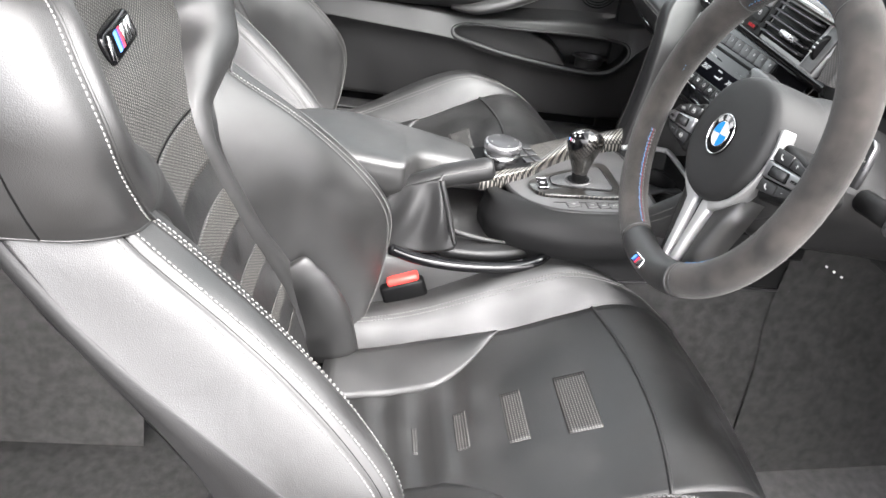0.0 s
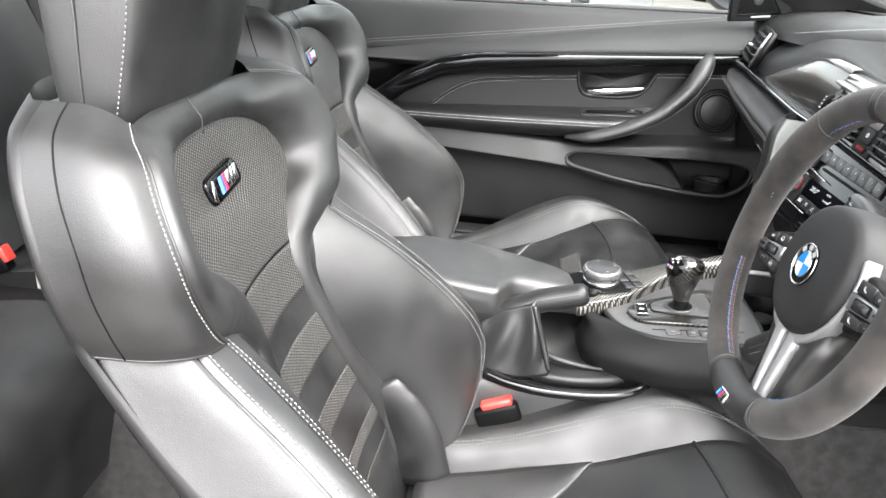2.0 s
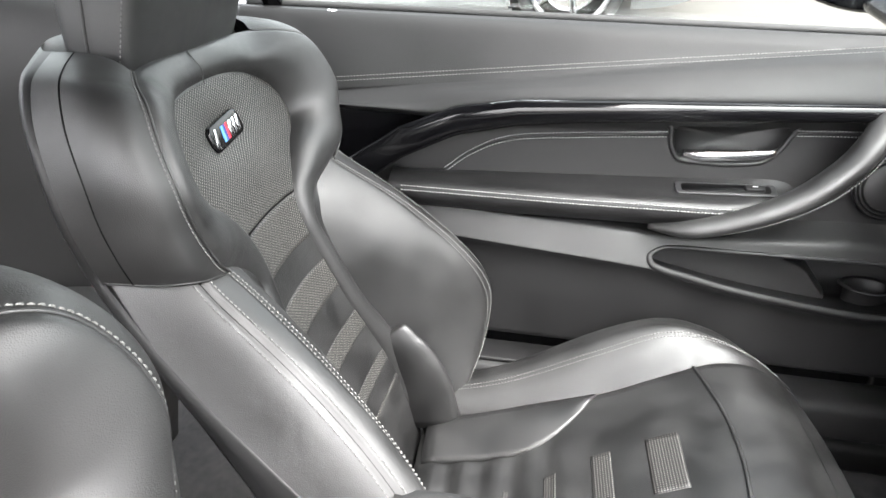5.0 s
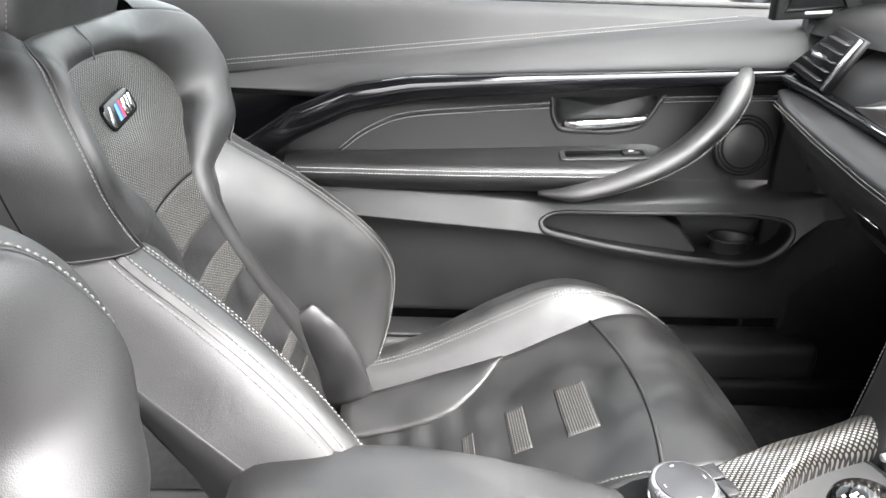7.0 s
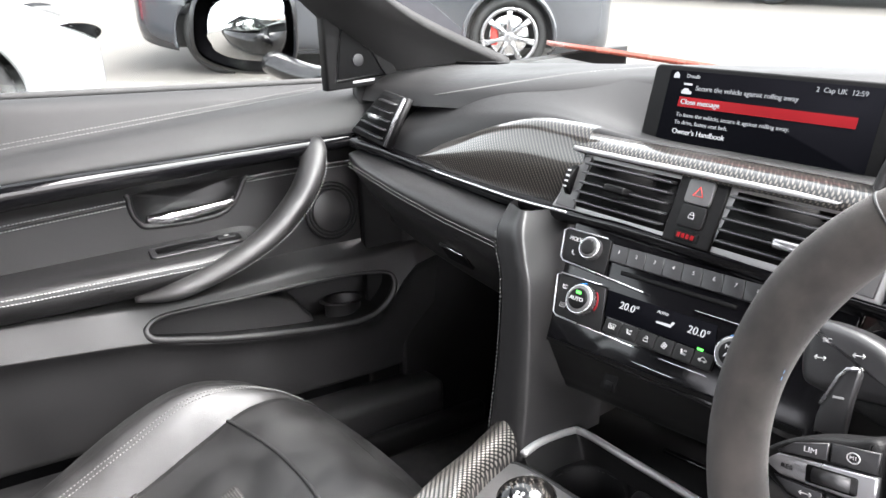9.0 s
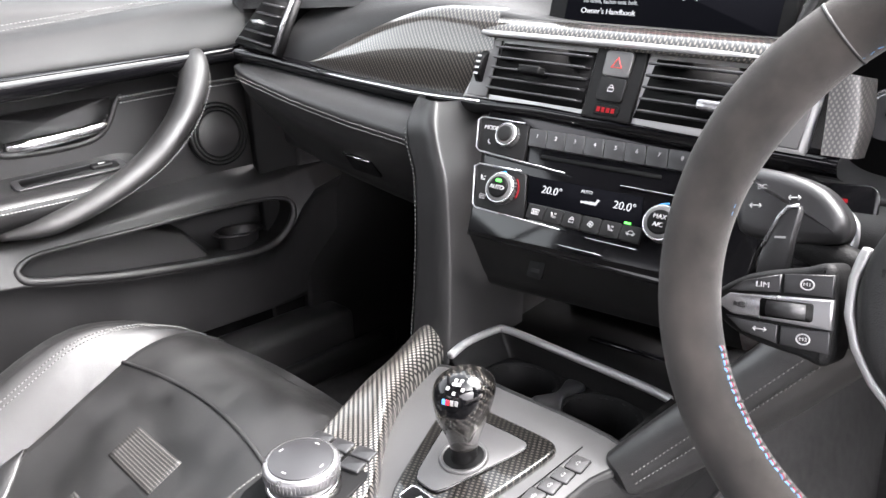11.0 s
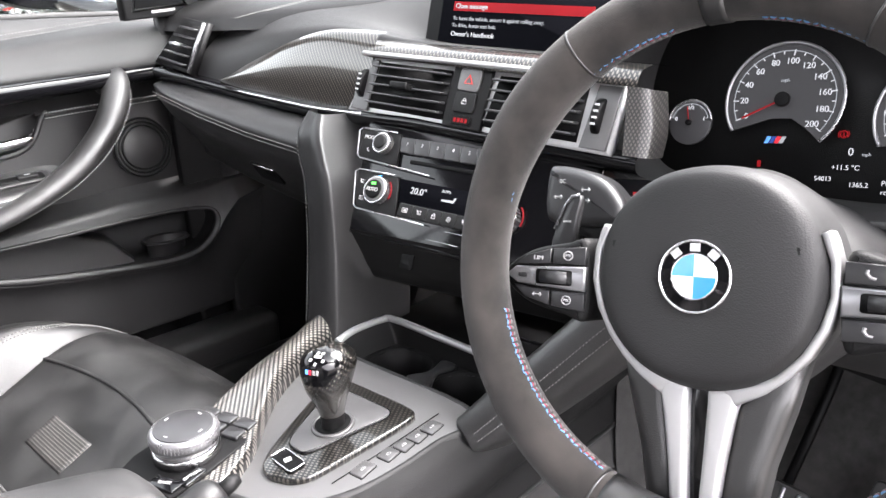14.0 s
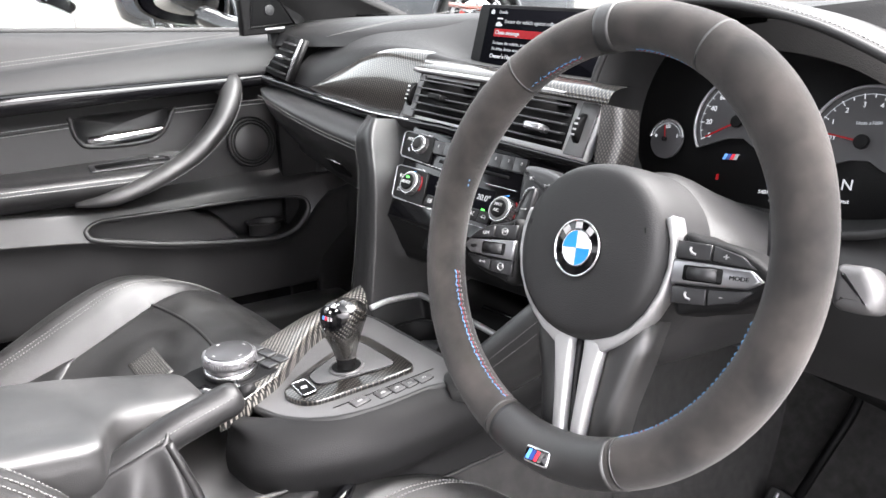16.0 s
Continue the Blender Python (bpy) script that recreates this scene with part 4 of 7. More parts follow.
# outside mirror
mir = thing("door_mirror", "black door mirror with a pale sky reflection, outside the window", "mirror")
mo = cr([(-0.085, -0.04), (-0.095, 0.02), (-0.075, 0.07), (0.0, 0.085), (0.075, 0.075), (0.088, 0.01), (0.075, -0.055), (0.0, -0.068)], 48, closed=True)
mm = basis((0.545, 0.975, 0.945), (0.90, -0.42, 0.0), (0.0, -0.13, 1.0))
hous = np.array([[mm @ Vector((x * k, y * k, -d)) for x, y in list(mo) + [mo[0]]] for k, d in ((0.98, -0.004), (1.06, 0.0), (1.08, 0.03), (0.95, 0.08), (0.6, 0.12), (0.05, 0.13))])
part("mirror_housing", sheet(hous), BODY_BLACK, mir)
part("mirror_glass", slab([tuple(p * 0.93) for p in mo], 0.003, 0.0, 1, mm @ pose(0, 0, -0.001)), MIRROR, mir, "mirror glass")
part("mirror_arm", tube(cr([(0.575, 0.93, 0.895), (0.60, 0.86, 0.875), (0.62, 0.79, 0.865)], 10), 0.022, 12, flat=1.4), BODY_BLACK, mir)

# windows and pillars
win = tagged(new("window_1"), "clear passenger side window", "window", kind="structure")
wg = np.array([[(x, 0.770, z_sill(x)), (x, 0.735, 0.96), (x * 0.9 - 0.03, 0.66, 1.10), (x * 0.75 - 0.07, 0.575, 1.20)] for x in np.linspace(-0.40, 0.66, 12)])
pane = part("side_glass", sheet(surf(wg, 16, 12), 0.004), GLASS, win)
pane.visible_shadow = False
ws = np.array([[(0.97, y, 0.895), (0.80, y * 0.95, 0.985), (0.55, y * 0.87, 1.11), (0.30, y * 0.78, 1.20)] for y in np.linspace(-0.70, 0.74, 12)])
win2 = tagged(new("window_2"), "clear windscreen above the dashboard", "window", kind="structure")
pane = part("windscreen", sheet(surf(ws, 16, 12), 0.005), GLASS, win2)
pane.visible_shadow = False
for s, yc in ((1, 0.0), (-1, 0.04)):
    pl = np.array([[(0.70, s * 0.712 + yc, 0.862), (0.74, s * 0.675 + yc, 0.888), (0.82, s * 0.655 + yc, 0.905), (0.90, s * 0.64 + yc, 0.905)],
                   [(0.535, s * 0.668 + yc, 0.99), (0.555, s * 0.615 + yc, 0.99), (0.585, s * 0.590 + yc, 0.99), (0.635, s * 0.585 + yc, 0.985)],
                   [(0.36, s * 0.615 + yc, 1.10), (0.37, s * 0.56 + yc, 1.095), (0.38, s * 0.53 + yc, 1.09), (0.42, s * 0.53 + yc, 1.09)],
                   [(0.10, s * 0.54 + yc, 1.21), (0.12, s * 0.49 + yc, 1.20), (0.15, s * 0.46 + yc, 1.20), (0.19, s * 0.46 + yc, 1.20)]])
    part("pillar_trim", sheet(surf(pl, 24, 20), 0.02, flip=s < 0), HEADLINER, tagged(new("pillar_" + ("left" if s > 0 else "right")), "dark woven windscreen pillar trim", "pillar", kind="structure"))
roof = tagged(new("ceiling"), "anthracite cloth headliner under the car roof", "ceiling", kind="structure")
rg = np.array([[(x, y, 1.205 + 0.03 * (1 - (y / 0.6) ** 2) - 0.05 * max(0, -x - 0.6)) for y in np.linspace(-0.54, 0.58, 9)] for x in (-1.25, -0.9, -0.6, -0.3, 0.0, 0.19)])
part("headliner", sheet(surf(rg, 20, 16), 0.03, flip=True), HEADLINER, roof)
bp = tagged(new("pillar_rear"), "black rear quarter panel and window frame", "pillar", kind="structure")
part("frame_post", tube([(-0.375, 0.768, 0.84), (-0.45, 0.70, 1.02), (-0.52, 0.58, 1.20)], 0.016, 8), GLOSS, bp)
qg = np.array([[(-0.42, 0.76, 0.835), (-0.42, 0.70, 0.80), (-0.42, 0.69, 0.60), (-0.42, 0.70, 0.30)], [(-0.8, 0.74, 0.86), (-0.8, 0.66, 0.82), (-0.8, 0.63, 0.62), (-0.8, 0.62, 0.30)], [(-1.2, 0.70, 0.90), (-1.2, 0.6, 0.86), (-1.2, 0.56, 0.64), (-1.2, 0.55, 0.30)]])
part("quarter_panel", sheet(surf(qg, 16, 16), 0.02), GRAIN, bp)
qs = basis((-0.55, 0.672, 0.735), (1, 0.1, 0), (0, 0.1, 1))
part("rear_speaker", disc(0.042, 0.006, 0.002, 36, qs), MATTE, bp)
part("speaker_ring", ring(0.040, 0.003, qs @ pose(0, 0, 0.006)), DARK, bp)
qw = np.array([[(x, 0.765 - 0.04 * (-0.42 - x), 0.85 + 0.02 * (-0.42 - x)), (x - 0.03, 0.68, 1.05), (x - 0.06, 0.575, 1.20)] for x in np.linspace(-1.1, -0.42, 6)])
win3 = tagged(new("window_3"), "rear quarter window", "window", kind="structure")
pane = part("quarter_glass", sheet(surf(qw, 10, 8), 0.004), GLASS, win3)
pane.visible_shadow = False
# rear side of the driver's opening
bpr = tagged(new("pillar_rear_right"), "black rear quarter panel behind the driver's door", "pillar", kind="structure")
part("quarter_panel", sheet(surf([[(x, -y0 + 0.02, 0.10), (x, -y0, 0.45), (x, -y0, 0.86)] for x, y0 in ((-0.42, 0.74), (-0.8, 0.70), (-1.25, 0.64))], 12, 12), 0.03, flip=True), GRAIN, bpr)
# rear bulkhead and rear shelf
rb = tagged(new("rear_wall"), "dark parcel shelf and rear bulkhead", "wall", kind="structure")
part("bulkhead", sheet(np.array([[(-1.25, y, z) for z in (-0.12, 0.5, 0.86)] for y in (-0.72, 0, 0.80)]), 0.02), HEADLINER, rb)
part("parcel_shelf", sheet(np.array([[(x, y, 0.87) for y in (-0.6, 0, 0.64)] for x in (-1.6, -1.25, -1.1)]), 0.02), HEADLINER, rb)
# driver's door opening
ap = tagged(new("door_sill"), "black sill plate and seal of the open driver's door", "sill", kind="structure")
part("sill_cover", rbox(1.30, 0.10, 0.12, 0.02, 3, pose(0.12, -0.735, 0.115, 0, -8.7, 0)), GRAIN, ap)
part("sill_plate", rbox(0.60, 0.05, 0.006, 0.002, 2, pose(0.15, -0.735, 0.182, 0, -8.7, 0)), GRAIN, ap)
ls = tagged(new("left_sill"), "black plastic sill trim and plate beside the passenger seat", "sill", kind="structure")
part("sill_cover", rbox(1.30, 0.09, 0.10, 0.02, 3, pose(0.12, 0.690, 0.26)), GRAIN, ls)
part("sill_plate", rbox(0.62, 0.06, 0.008, 0.003, 2, pose(0.10, 0.685, 0.312)), GRAIN, ls, "grained sill plate")
part("sill_step", rbox(1.3, 0.03, 0.05, 0.012, 3, pose(0.2, 0.635, 0.225)), MATTE, ls)

kpl = tagged(new("kick_panel_left"), "black plastic kick panel ahead of the passenger door", "wall panel", kind="structure")
part("kick_panel", sheet(surf([[(x, y, z) for z in (-0.10, 0.20, 0.45, 0.62)] for x, y in ((0.712, 0.708), (0.76, 0.704), (0.95, 0.690), (1.30, 0.66))], 14, 10), 0.02, flip=False), MATTE, kpl)

# rear bench
def rear_bench():
    b = thing("rear_bench", "black leather rear seat bench behind the front seats", "rear seat")
    for yc in (-0.30, 0.34):
        cg = np.array([[(-0.98, yc + f * 0.26, 0.33 + 0.03 * abs(f) ** 2), (-0.80, yc + f * 0.26, 0.335 + 0.035 * abs(f) ** 2), (-0.62, yc + f * 0.26, 0.365 + 0.03 * abs(f) ** 2), (-0.54, yc + f * 0.26, 0.355), (-0.51, yc + f * 0.255, 0.28), (-0.52, yc + f * 0.25, 0.12)] for f in (-1, -0.6, 0, 0.6, 1)])
        part("rear_cushion", sheet(surf(cg, 24, 30), 0.0, flip=True), LEATHER, b)
        bg = np.array([[(-0.86, yc + f * 0.26, 0.35), (-0.94, yc + f * 0.27, 0.45), (-1.00, yc + f * 0.27, 0.62), (-1.08, yc + f * 0.26, 0.82), (-1.14, yc + f * 0.25, 0.87)] for f in (-1, -0.8, -0.4, 0, 0.4, 0.8, 1)])
        bg[:, :, 0] += np.array([0.05, 0.02, 0, -0.005, 0, 0.02, 0.05])[:, None]
        part("rear_backrest", sheet(surf(bg, 30, 24), 0.0, flip=True), LEATHER, b)
        for f in (-0.62, 0.62):
            p = cr([(-0.93, yc + f * 0.27, 0.46), (-0.995, yc + f * 0.27, 0.62), (-1.075, yc + f * 0.26, 0.80)], 20)
            part("seam", tube(p, 0.004, 6), LEATHER, b)
    tray = part("centre_tray", rbox(0.50, 0.10, 0.05, 0.015, 3, pose(-0.74, 0.02, 0.335)), MATTE, b, "open centre tray between the rear seats")
    part("tray_recess", rbox(0.22, 0.07, 0.01, 0.003, 2, pose(-0.66, 0.02, 0.358)), MATTE, tray)
    for y in (-0.05, 0.09):
        k = part("belt_buckle", rbox(0.05, 0.028, 0.05, 0.006, 2, pose(-0.80, y, 0.39, 0, -25, 0)), DARK, b)
        part("release_button", rbox(0.012, 0.024, 0.03, 0.003, 2, pose(-0.777, y, 0.408, 0, -25, 0)), RED, k)
    return b


rear_bench()
# ---- dashboard ----
dash = thing("dashboard", "black soft-skinned dashboard with carbon trim and gloss black centre stack", "dashboard")
dt = []
for y in np.linspace(-0.72, 0.72, 15):
    sideways = 0.03 * (abs(y - 0.02) / 0.7) ** 2
    back = lerp(y, (-0.60, -0.50, -0.14, 0.22, 0.34, 0.5), (0.0, 0.10, 0.11, 0.11, 0.03, 0.0))
    dt.append([(0.618 + back, y, 0.838 + 0.1 * back), (0.632 + back, y, 0.864 + 0.14 * back), (0.68 + 0.8 * back, y, 0.884 + 0.06 * back), (0.80, y, 0.896), (0.90, y, 0.898 - sideways * 0.2), (0.99, y, 0.880)])
part("dash_top", sheet(surf(dt, 60, 30), 0.0, flip=True), SOFT, dash, "smooth black dash top")
part("defrost_slot", rbox(0.03, 0.09, 0.004, 0.001, 1, pose(0.79, 0.58, 0.897, 0, 0, 12)), DARK, dash)
# bulge with a stitched edge that runs from the side vent under the screen
bl = []
for y, xa, za in ((0.545, 0.596, 0.790), (0.47, 0.602, 0.800), (0.40, 0.612, 0.818), (0.32, 0.622, 0.832), (0.25, 0.634, 0.834), (0.15, 0.646, 0.822), (0.02, 0.656, 0.812), (-0.12, 0.660, 0.803)):
    e = lerp(y, (0.15, 0.40), (0.15, 1.0))
    bl.append([(xa - 0.006, y, za - 0.040), (xa, y, za), (xa + 0.016, y, za + 0.022 * e), (xa + 0.05, y, za + 0.045 * e), (xa + 0.10, y, za + 0.05)])
part("dash_shoulder", sheet(surf(bl, 50, 20), 0.0, flip=True), SOFT, dash)
for o in (0.0, 0.007):
    sline = cr([(0.624 + o, 0.535, 0.845), (0.632 + o, 0.45, 0.858), (0.655 + o, 0.35, 0.874), (0.70 + o, 0.25, 0.890), (0.75 + o, 0.15, 0.898)], 40)
    part("stitching", stitches(sline + V(0, 0, 0.002), w=0.00045), THREAD, dash)
# carbon trim panel
ct = []
for y, zt, xt in ((0.478, 0.773, 0.597), (0.44, 0.788, 0.597), (0.38, 0.806, 0.598), (0.32, 0.823, 0.600), (0.264, 0.833, 0.604), (0.21, 0.832, 0.608), (0.17, 0.829, 0.612)):
    zb = lerp(y, (0.17, 0.258, 0.426, 0.478), (0.744, 0.748, 0.761, 0.768))
    ct.append([(xt + 0.020, y, zt + 0.006), (xt + 0.004, y, zt), (xt - 0.008, y, zt * 0.6 + zb * 0.4), (xt - 0.008, y, zb + 0.002), (xt - 0.004, y, zb - 0.004)])
part("carbon_panel", sheet(surf(ct, 40, 16), 0.0, flip=True), CARBON_D, dash, "glossy woven carbon trim panel")
cs = []
for y in (0.19, 0.12, 0.04, -0.06, -0.13, -0.172):
    z = lerp(y, (-0.172, 0.19), (0.792, 0.812))
    cs.append([(0.606, y, z - 0.004), (0.606, y, z), (0.614, y, z + 0.010), (0.640, y, z + 0.014), (0.672, y, z + 0.010)])
part("carbon_rail", sheet(surf(cs, 30, 14), 0.0, flip=True), CARBON_D, dash)
part("silver_top_edge", tube(cr([(0.606, 0.185, 0.812), (0.604, 0.10, 0.808), (0.606, 0.0, 0.803), (0.609, -0.10, 0.797), (0.611, -0.165, 0.791)], 20), 0.0028, 8), SATIN, dash)
cr2 = [[(0.606, -0.162, 0.790), (0.614, -0.180, 0.786), (0.640, -0.185, 0.782)], [(0.602, -0.164, 0.755), (0.612, -0.186, 0.752), (0.640, -0.188, 0.748)], [(0.596, -0.166, 0.728), (0.606, -0.186, 0.726), (0.636, -0.186, 0.722)]]
part("carbon_end_panel", sheet(surf(cr2, 12, 10), 0.0), CARBON_E, dash)
# gloss strip with a chrome line under the vents
gs = []
line = []
for y in np.linspace(0.625, -0.178, 24):
    z = lerp(y, (-0.178, 0.097, 0.258, 0.426, 0.527, 0.655), (0.724, 0.742, 0.745, 0.758, 0.770, 0.786))
    x = lerp(y, (-0.178, 0.2, 0.45, 0.55, 0.655), (0.602, 0.586, 0.584, 0.578, 0.560))
    line.append((x - 0.003, y, z))
    gs.append([(x + 0.012, y, z + 0.004), (x - 0.002, y, z), (x + 0.001, y, z - 0.012), (x + 0.02, y, z - 0.020)])
part("gloss_strip", sheet(surf(gs, 60, 12), 0.0, flip=True), GLOSS, dash, "piano black strip with a chrome line")
part("chrome_line", tube(np.array(line)[5:14], 0.0018, 6), CHROME, dash)
# lower pad and glovebox face
lp = []
for y in (0.622, 0.56, 0.48, 0.38, 0.30, 0.235):
    z = lerp(y, (0.235, 0.30, 0.426, 0.527, 0.665), (0.728, 0.733, 0.745, 0.757, 0.775))
    zs = lerp(y, (0.235, 0.252, 0.342, 0.459, 0.596, 0.665), (0.698, 0.700, 0.709, 0.726, 0.752, 0.760))
    e = lerp(y, (0.55, 0.622), (0.0, 0.02))
    lp.append([(0.590 + e, y, z), (0.560 + e, y, z - 0.004), (0.543 + e, y, (z + zs) / 2), (0.540 + e, y, zs), (0.554 + e, y, zs - 0.030), (0.584 + e, y, zs - 0.065), (0.612 + e, y, zs - 0.095), (0.645, y, zs - 0.120), (0.75, y, zs - 0.135)])
lpg = surf(lp, 44, 44)
part("knee_pad", sheet(lpg, 0.0, flip=True), DOORSKIN, dash, "padded leather glovebox lid with double stitching")
for o in (0.0025, -0.0025):
    p = np.array([(0.5385, y, lerp(y, (0.235, 0.252, 0.342, 0.459, 0.596, 0.665), (0.698, 0.700, 0.709, 0.726, 0.752, 0.760)) + o) for y in np.linspace(0.585, 0.24, 40)])
    part("stitching", stitches(p, up=(-1, 0, 0), w=0.00045), THREAD, dash)
lat = basis((0.582, 0.368, 0.650), (0.02, -1, -0.09), (-0.75, 0, 1))
lt = part("glovebox_latch", slab(rrect(0.055, 0.034, 0.004), 0.003, 0.001, 2, lat), DARK, dash, "black glovebox latch")
part("latch_edge", tube([lat @ Vector(p) for p in ((-0.025, 0.015, 0.004), (0.025, 0.015, 0.004))], 0.0012, 6), CHROME, lt)
# stitched leather pillar at the console's side
pc = []
for z, yl, xl, yr, xr in ((0.745, 0.245, 0.566, 0.205, 0.548), (0.722, 0.240, 0.544, 0.194, 0.534), (0.695, 0.231, 0.537, 0.182, 0.528), (0.665, 0.218, 0.533, 0.170, 0.524), (0.60, 0.211, 0.526, 0.161, 0.518), (0.54, 0.208, 0.518, 0.154, 0.510), (0.475, 0.206, 0.508, 0.148, 0.500)):
    pc.append([(xl + 0.12, yl + 0.012, z), (xl + 0.03, yl + 0.008, z), (xl, yl, z), (xl - 0.006, (yl + yr) / 2 + 0.008, z), (xr, yr, z), (xr + 0.02, yr - 0.006, z - 0.002), (xr + 0.12, yr - 0.010, z - 0.004)])
pcg = surf(pc, 40, 42)
pil = part("console_pillar", sheet(pcg, 0.0), DOORSKIN, dash, "leather-wrapped console pillar with a stitched edge")
j = 14
part("stitching", stitches(pcg[8:, j] + V(-0.0015, 0.001, 0), up=(-0.8, 0.5, 0), w=0.0005), THREAD, pil)
# side vent
sv = basis((0.588, 0.580, 0.815), (-0.04, -1.0, 0.0), (0.30, -0.02, 0.95))
sve = part("side_vent", slab([(-0.082, -0.024), (0.044, -0.040), (0.068, 0.037), (-0.010, 0.047)], 0.010, 0.003, 2, sv @ pose(0, 0, -0.012)), MATTE, dash, "slatted side air vent with a chrome edge")
# dark sheet on the solid face, painted as the shade behind the slats
part("vent_cavity", slab([(-0.068, -0.020), (0.030, -0.032), (0.050, 0.032), (-0.006, 0.039)], 0.001, 0, 1, sv @ pose(0, 0, -0.0017)), DARK, sve)
for k in range(5):
    part("slat", rbox(0.086 - 0.009 * k, 0.0026, 0.010, 0.001, 2, sv @ pose(-0.013 + 0.009 * k, -0.022 + 0.0125 * k, 0.0015, 12, 0, -7)), KEYGREY, sve)
part("vent_tab", rbox(0.018, 0.006, 0.016, 0.002, 2, sv @ pose(0.004, 0.002, 0.008)), SILVER, sve)
part("chrome_edge", tube([sv @ Vector(p) for p in ((0.044, -0.038, 0.002), (0.057, 0.0, 0.004), (0.067, 0.035, 0.002))], 0.0028, 8), SILVER, sve)

# centre vents
cv = basis((0.598, 0.020, 0.770), (0.02, -1.0, -0.055), (0.33, -0.02, 0.94))
hv = part("vent_housing", slab([(-0.180, -0.034), (0.176, -0.034), (0.176, 0.030), (0.168, 0.034), (-0.150, 0.034), (-0.162, 0.024)], 0.008, 0.003, 2, cv @ pose(0, 0, -0.014)), SATIN, dash, "silver-grey centre vent housing")
for cx, w in ((-0.0855, 0.115), (0.0845, 0.108)):
    # no real opening: a thin dark slab gives the vent's inner shade
    part("vent_cavity", slab([(cx - w / 2 - 0.004, -0.027), (cx + w / 2, -0.027), (cx + w / 2, 0.027), (cx - w / 2 + 0.004, 0.027)], 0.0015, 0, 1, cv @ pose(0, 0, -0.0065)), DARK, hv)
    for k in range(5):
        part("slat", rbox(w - 0.004, 0.0026, 0.013, 0.0011, 2, cv @ pose(cx, -0.0205 + 0.0105 * k, 0.0, 10, 0, 0)), KEYGREY, hv)
    tab = part("vent_tab", rbox(0.026, 0.008, 0.018, 0.002, 2, cv @ pose(cx + (0.0 if cx < 0 else 0.018), 0.0 if cx < 0 else -0.010, 0.008)), DARK if cx < 0 else SILVER, hv)
for cx in (-0.158, 0.157):
    whp = part("vent_wheel_panel", slab([(cx - 0.014, -0.031), (cx + 0.014, -0.031), (cx + 0.016, 0.029), (cx - 0.008, 0.029)], 0.003, 0.001, 2, cv @ pose(0, 0, -0.006)), GREYP, hv)
    part("thumb_wheel", disc(0.019, 0.008, 0.002, 24, cv @ pose(cx, 0, -0.012) @ Matrix.Rotation(radians(90), 4, "Y") @ pose(0, 0, -0.004)), DARK, whp)
    for k in range(4):
        bar(0.005, 0.002, WHITEP, cv @ pose(cx, -0.009 + 0.006 * k, 0.0068), whp)
hz = part("hazard_panel", slab([(-0.026, -0.033), (0.026, -0.033), (0.026, 0.033), (-0.026, 0.033)], 0.004, 0.0015, 2, cv @ pose(0, 0, -0.006)), MATTE, dash, "switch panel between the vents")
hb = part("hazard_button", slab(rrect(0.028, 0.024, 0.004), 0.003, 0.001, 2, cv @ pose(0.0, 0.018, -0.002)), GREYP, hz)
part("hazard_triangle", ring(0.006, 0.0008, cv @ pose(0, 0.017, 0.0014) @ pose(0, 0, 0, 0, 0, 90), seg=4, n=3), RED, hb)
part("lock_button", slab(rrect(0.028, 0.022, 0.004), 0.003, 0.001, 2, cv @ pose(0.0, -0.006, -0.002)), MATTE, hz)
icon(cv @ pose(0, -0.005, 0.0010), hz, 0.0030, None, 7)
part("dial_window", slab(rrect(0.026, 0.010, 0.003), 0.002, 0.0006, 2, cv @ pose(0, -0.025, -0.002)), DARK, hz)
for k in range(4):
    bar(0.0032, 0.0045, LIT_RED, cv @ pose(-0.0075 + 0.005 * k, -0.025, 0.0003), hz)

# display
sc = basis((0.699, 0.030, 0.8516), (0.060, -0.9965, -0.057), (0.2015, -0.044, 0.9785))
disp = thing("infotainment_screen", "wide dark display showing a rolling-away warning, on the dashboard", "display")
body = part("screen_housing", slab(rrect(0.257, 0.090, 0.006), 0.014, 0.003, 3, sc @ pose(0, 0, -0.014)), DARK, disp, "black display bezel")
part("screen_foot", rbox(0.14, 0.03, 0.03, 0.004, 2, sc @ pose(0, -0.045, -0.034)), DARK, disp)
part("screen_face", slab(rrect(0.222, 0.079, 0.002), 0.0006, 0, 1, sc @ pose(0.004, 0, 0)), SCREEN, disp, "lit dark screen")
S2 = sc @ pose(-0.002, 0, 0.0012)
text("Details", 0.0058, LIT_GREY, S2 @ pose(-0.084, 0.034, 0), disp, align="LEFT")
part("home_icon", slab([(-0.0035, -0.003), (0.0035, -0.003), (0.0035, 0.001), (0, 0.004), (-0.0035, 0.001)], 0.0003, 0, 1, S2 @ pose(-0.096, 0.034, 0)), LIT, disp, smooth=False)
text("2  Cap UK  12:59", 0.0066, LIT_GREY, S2 @ pose(0.102, 0.033, 0), disp, align="RIGHT")
text("Secure the vehicle against rolling away", 0.0072, LIT_GREY, S2 @ pose(-0.070, 0.022, 0), disp, align="LEFT")
part("car_icon", slab([(-0.006, -0.003), (0.006, -0.003), (0.006, 0.0), (0.003, 0.001), (0.001, 0.003), (-0.003, 0.003), (-0.006, 0.0)], 0.0003, 0, 1, S2 @ pose(-0.080, 0.018, 0)), LIT, disp, smooth=False)
bar(0.010, 0.0022, LIT, S2 @ pose(-0.080, 0.0255, 0), disp)
bar(0.186, 0.0105, LIT_RED, S2 @ pose(0.006, 0.0065, -0.0003), disp, "menu_bar")
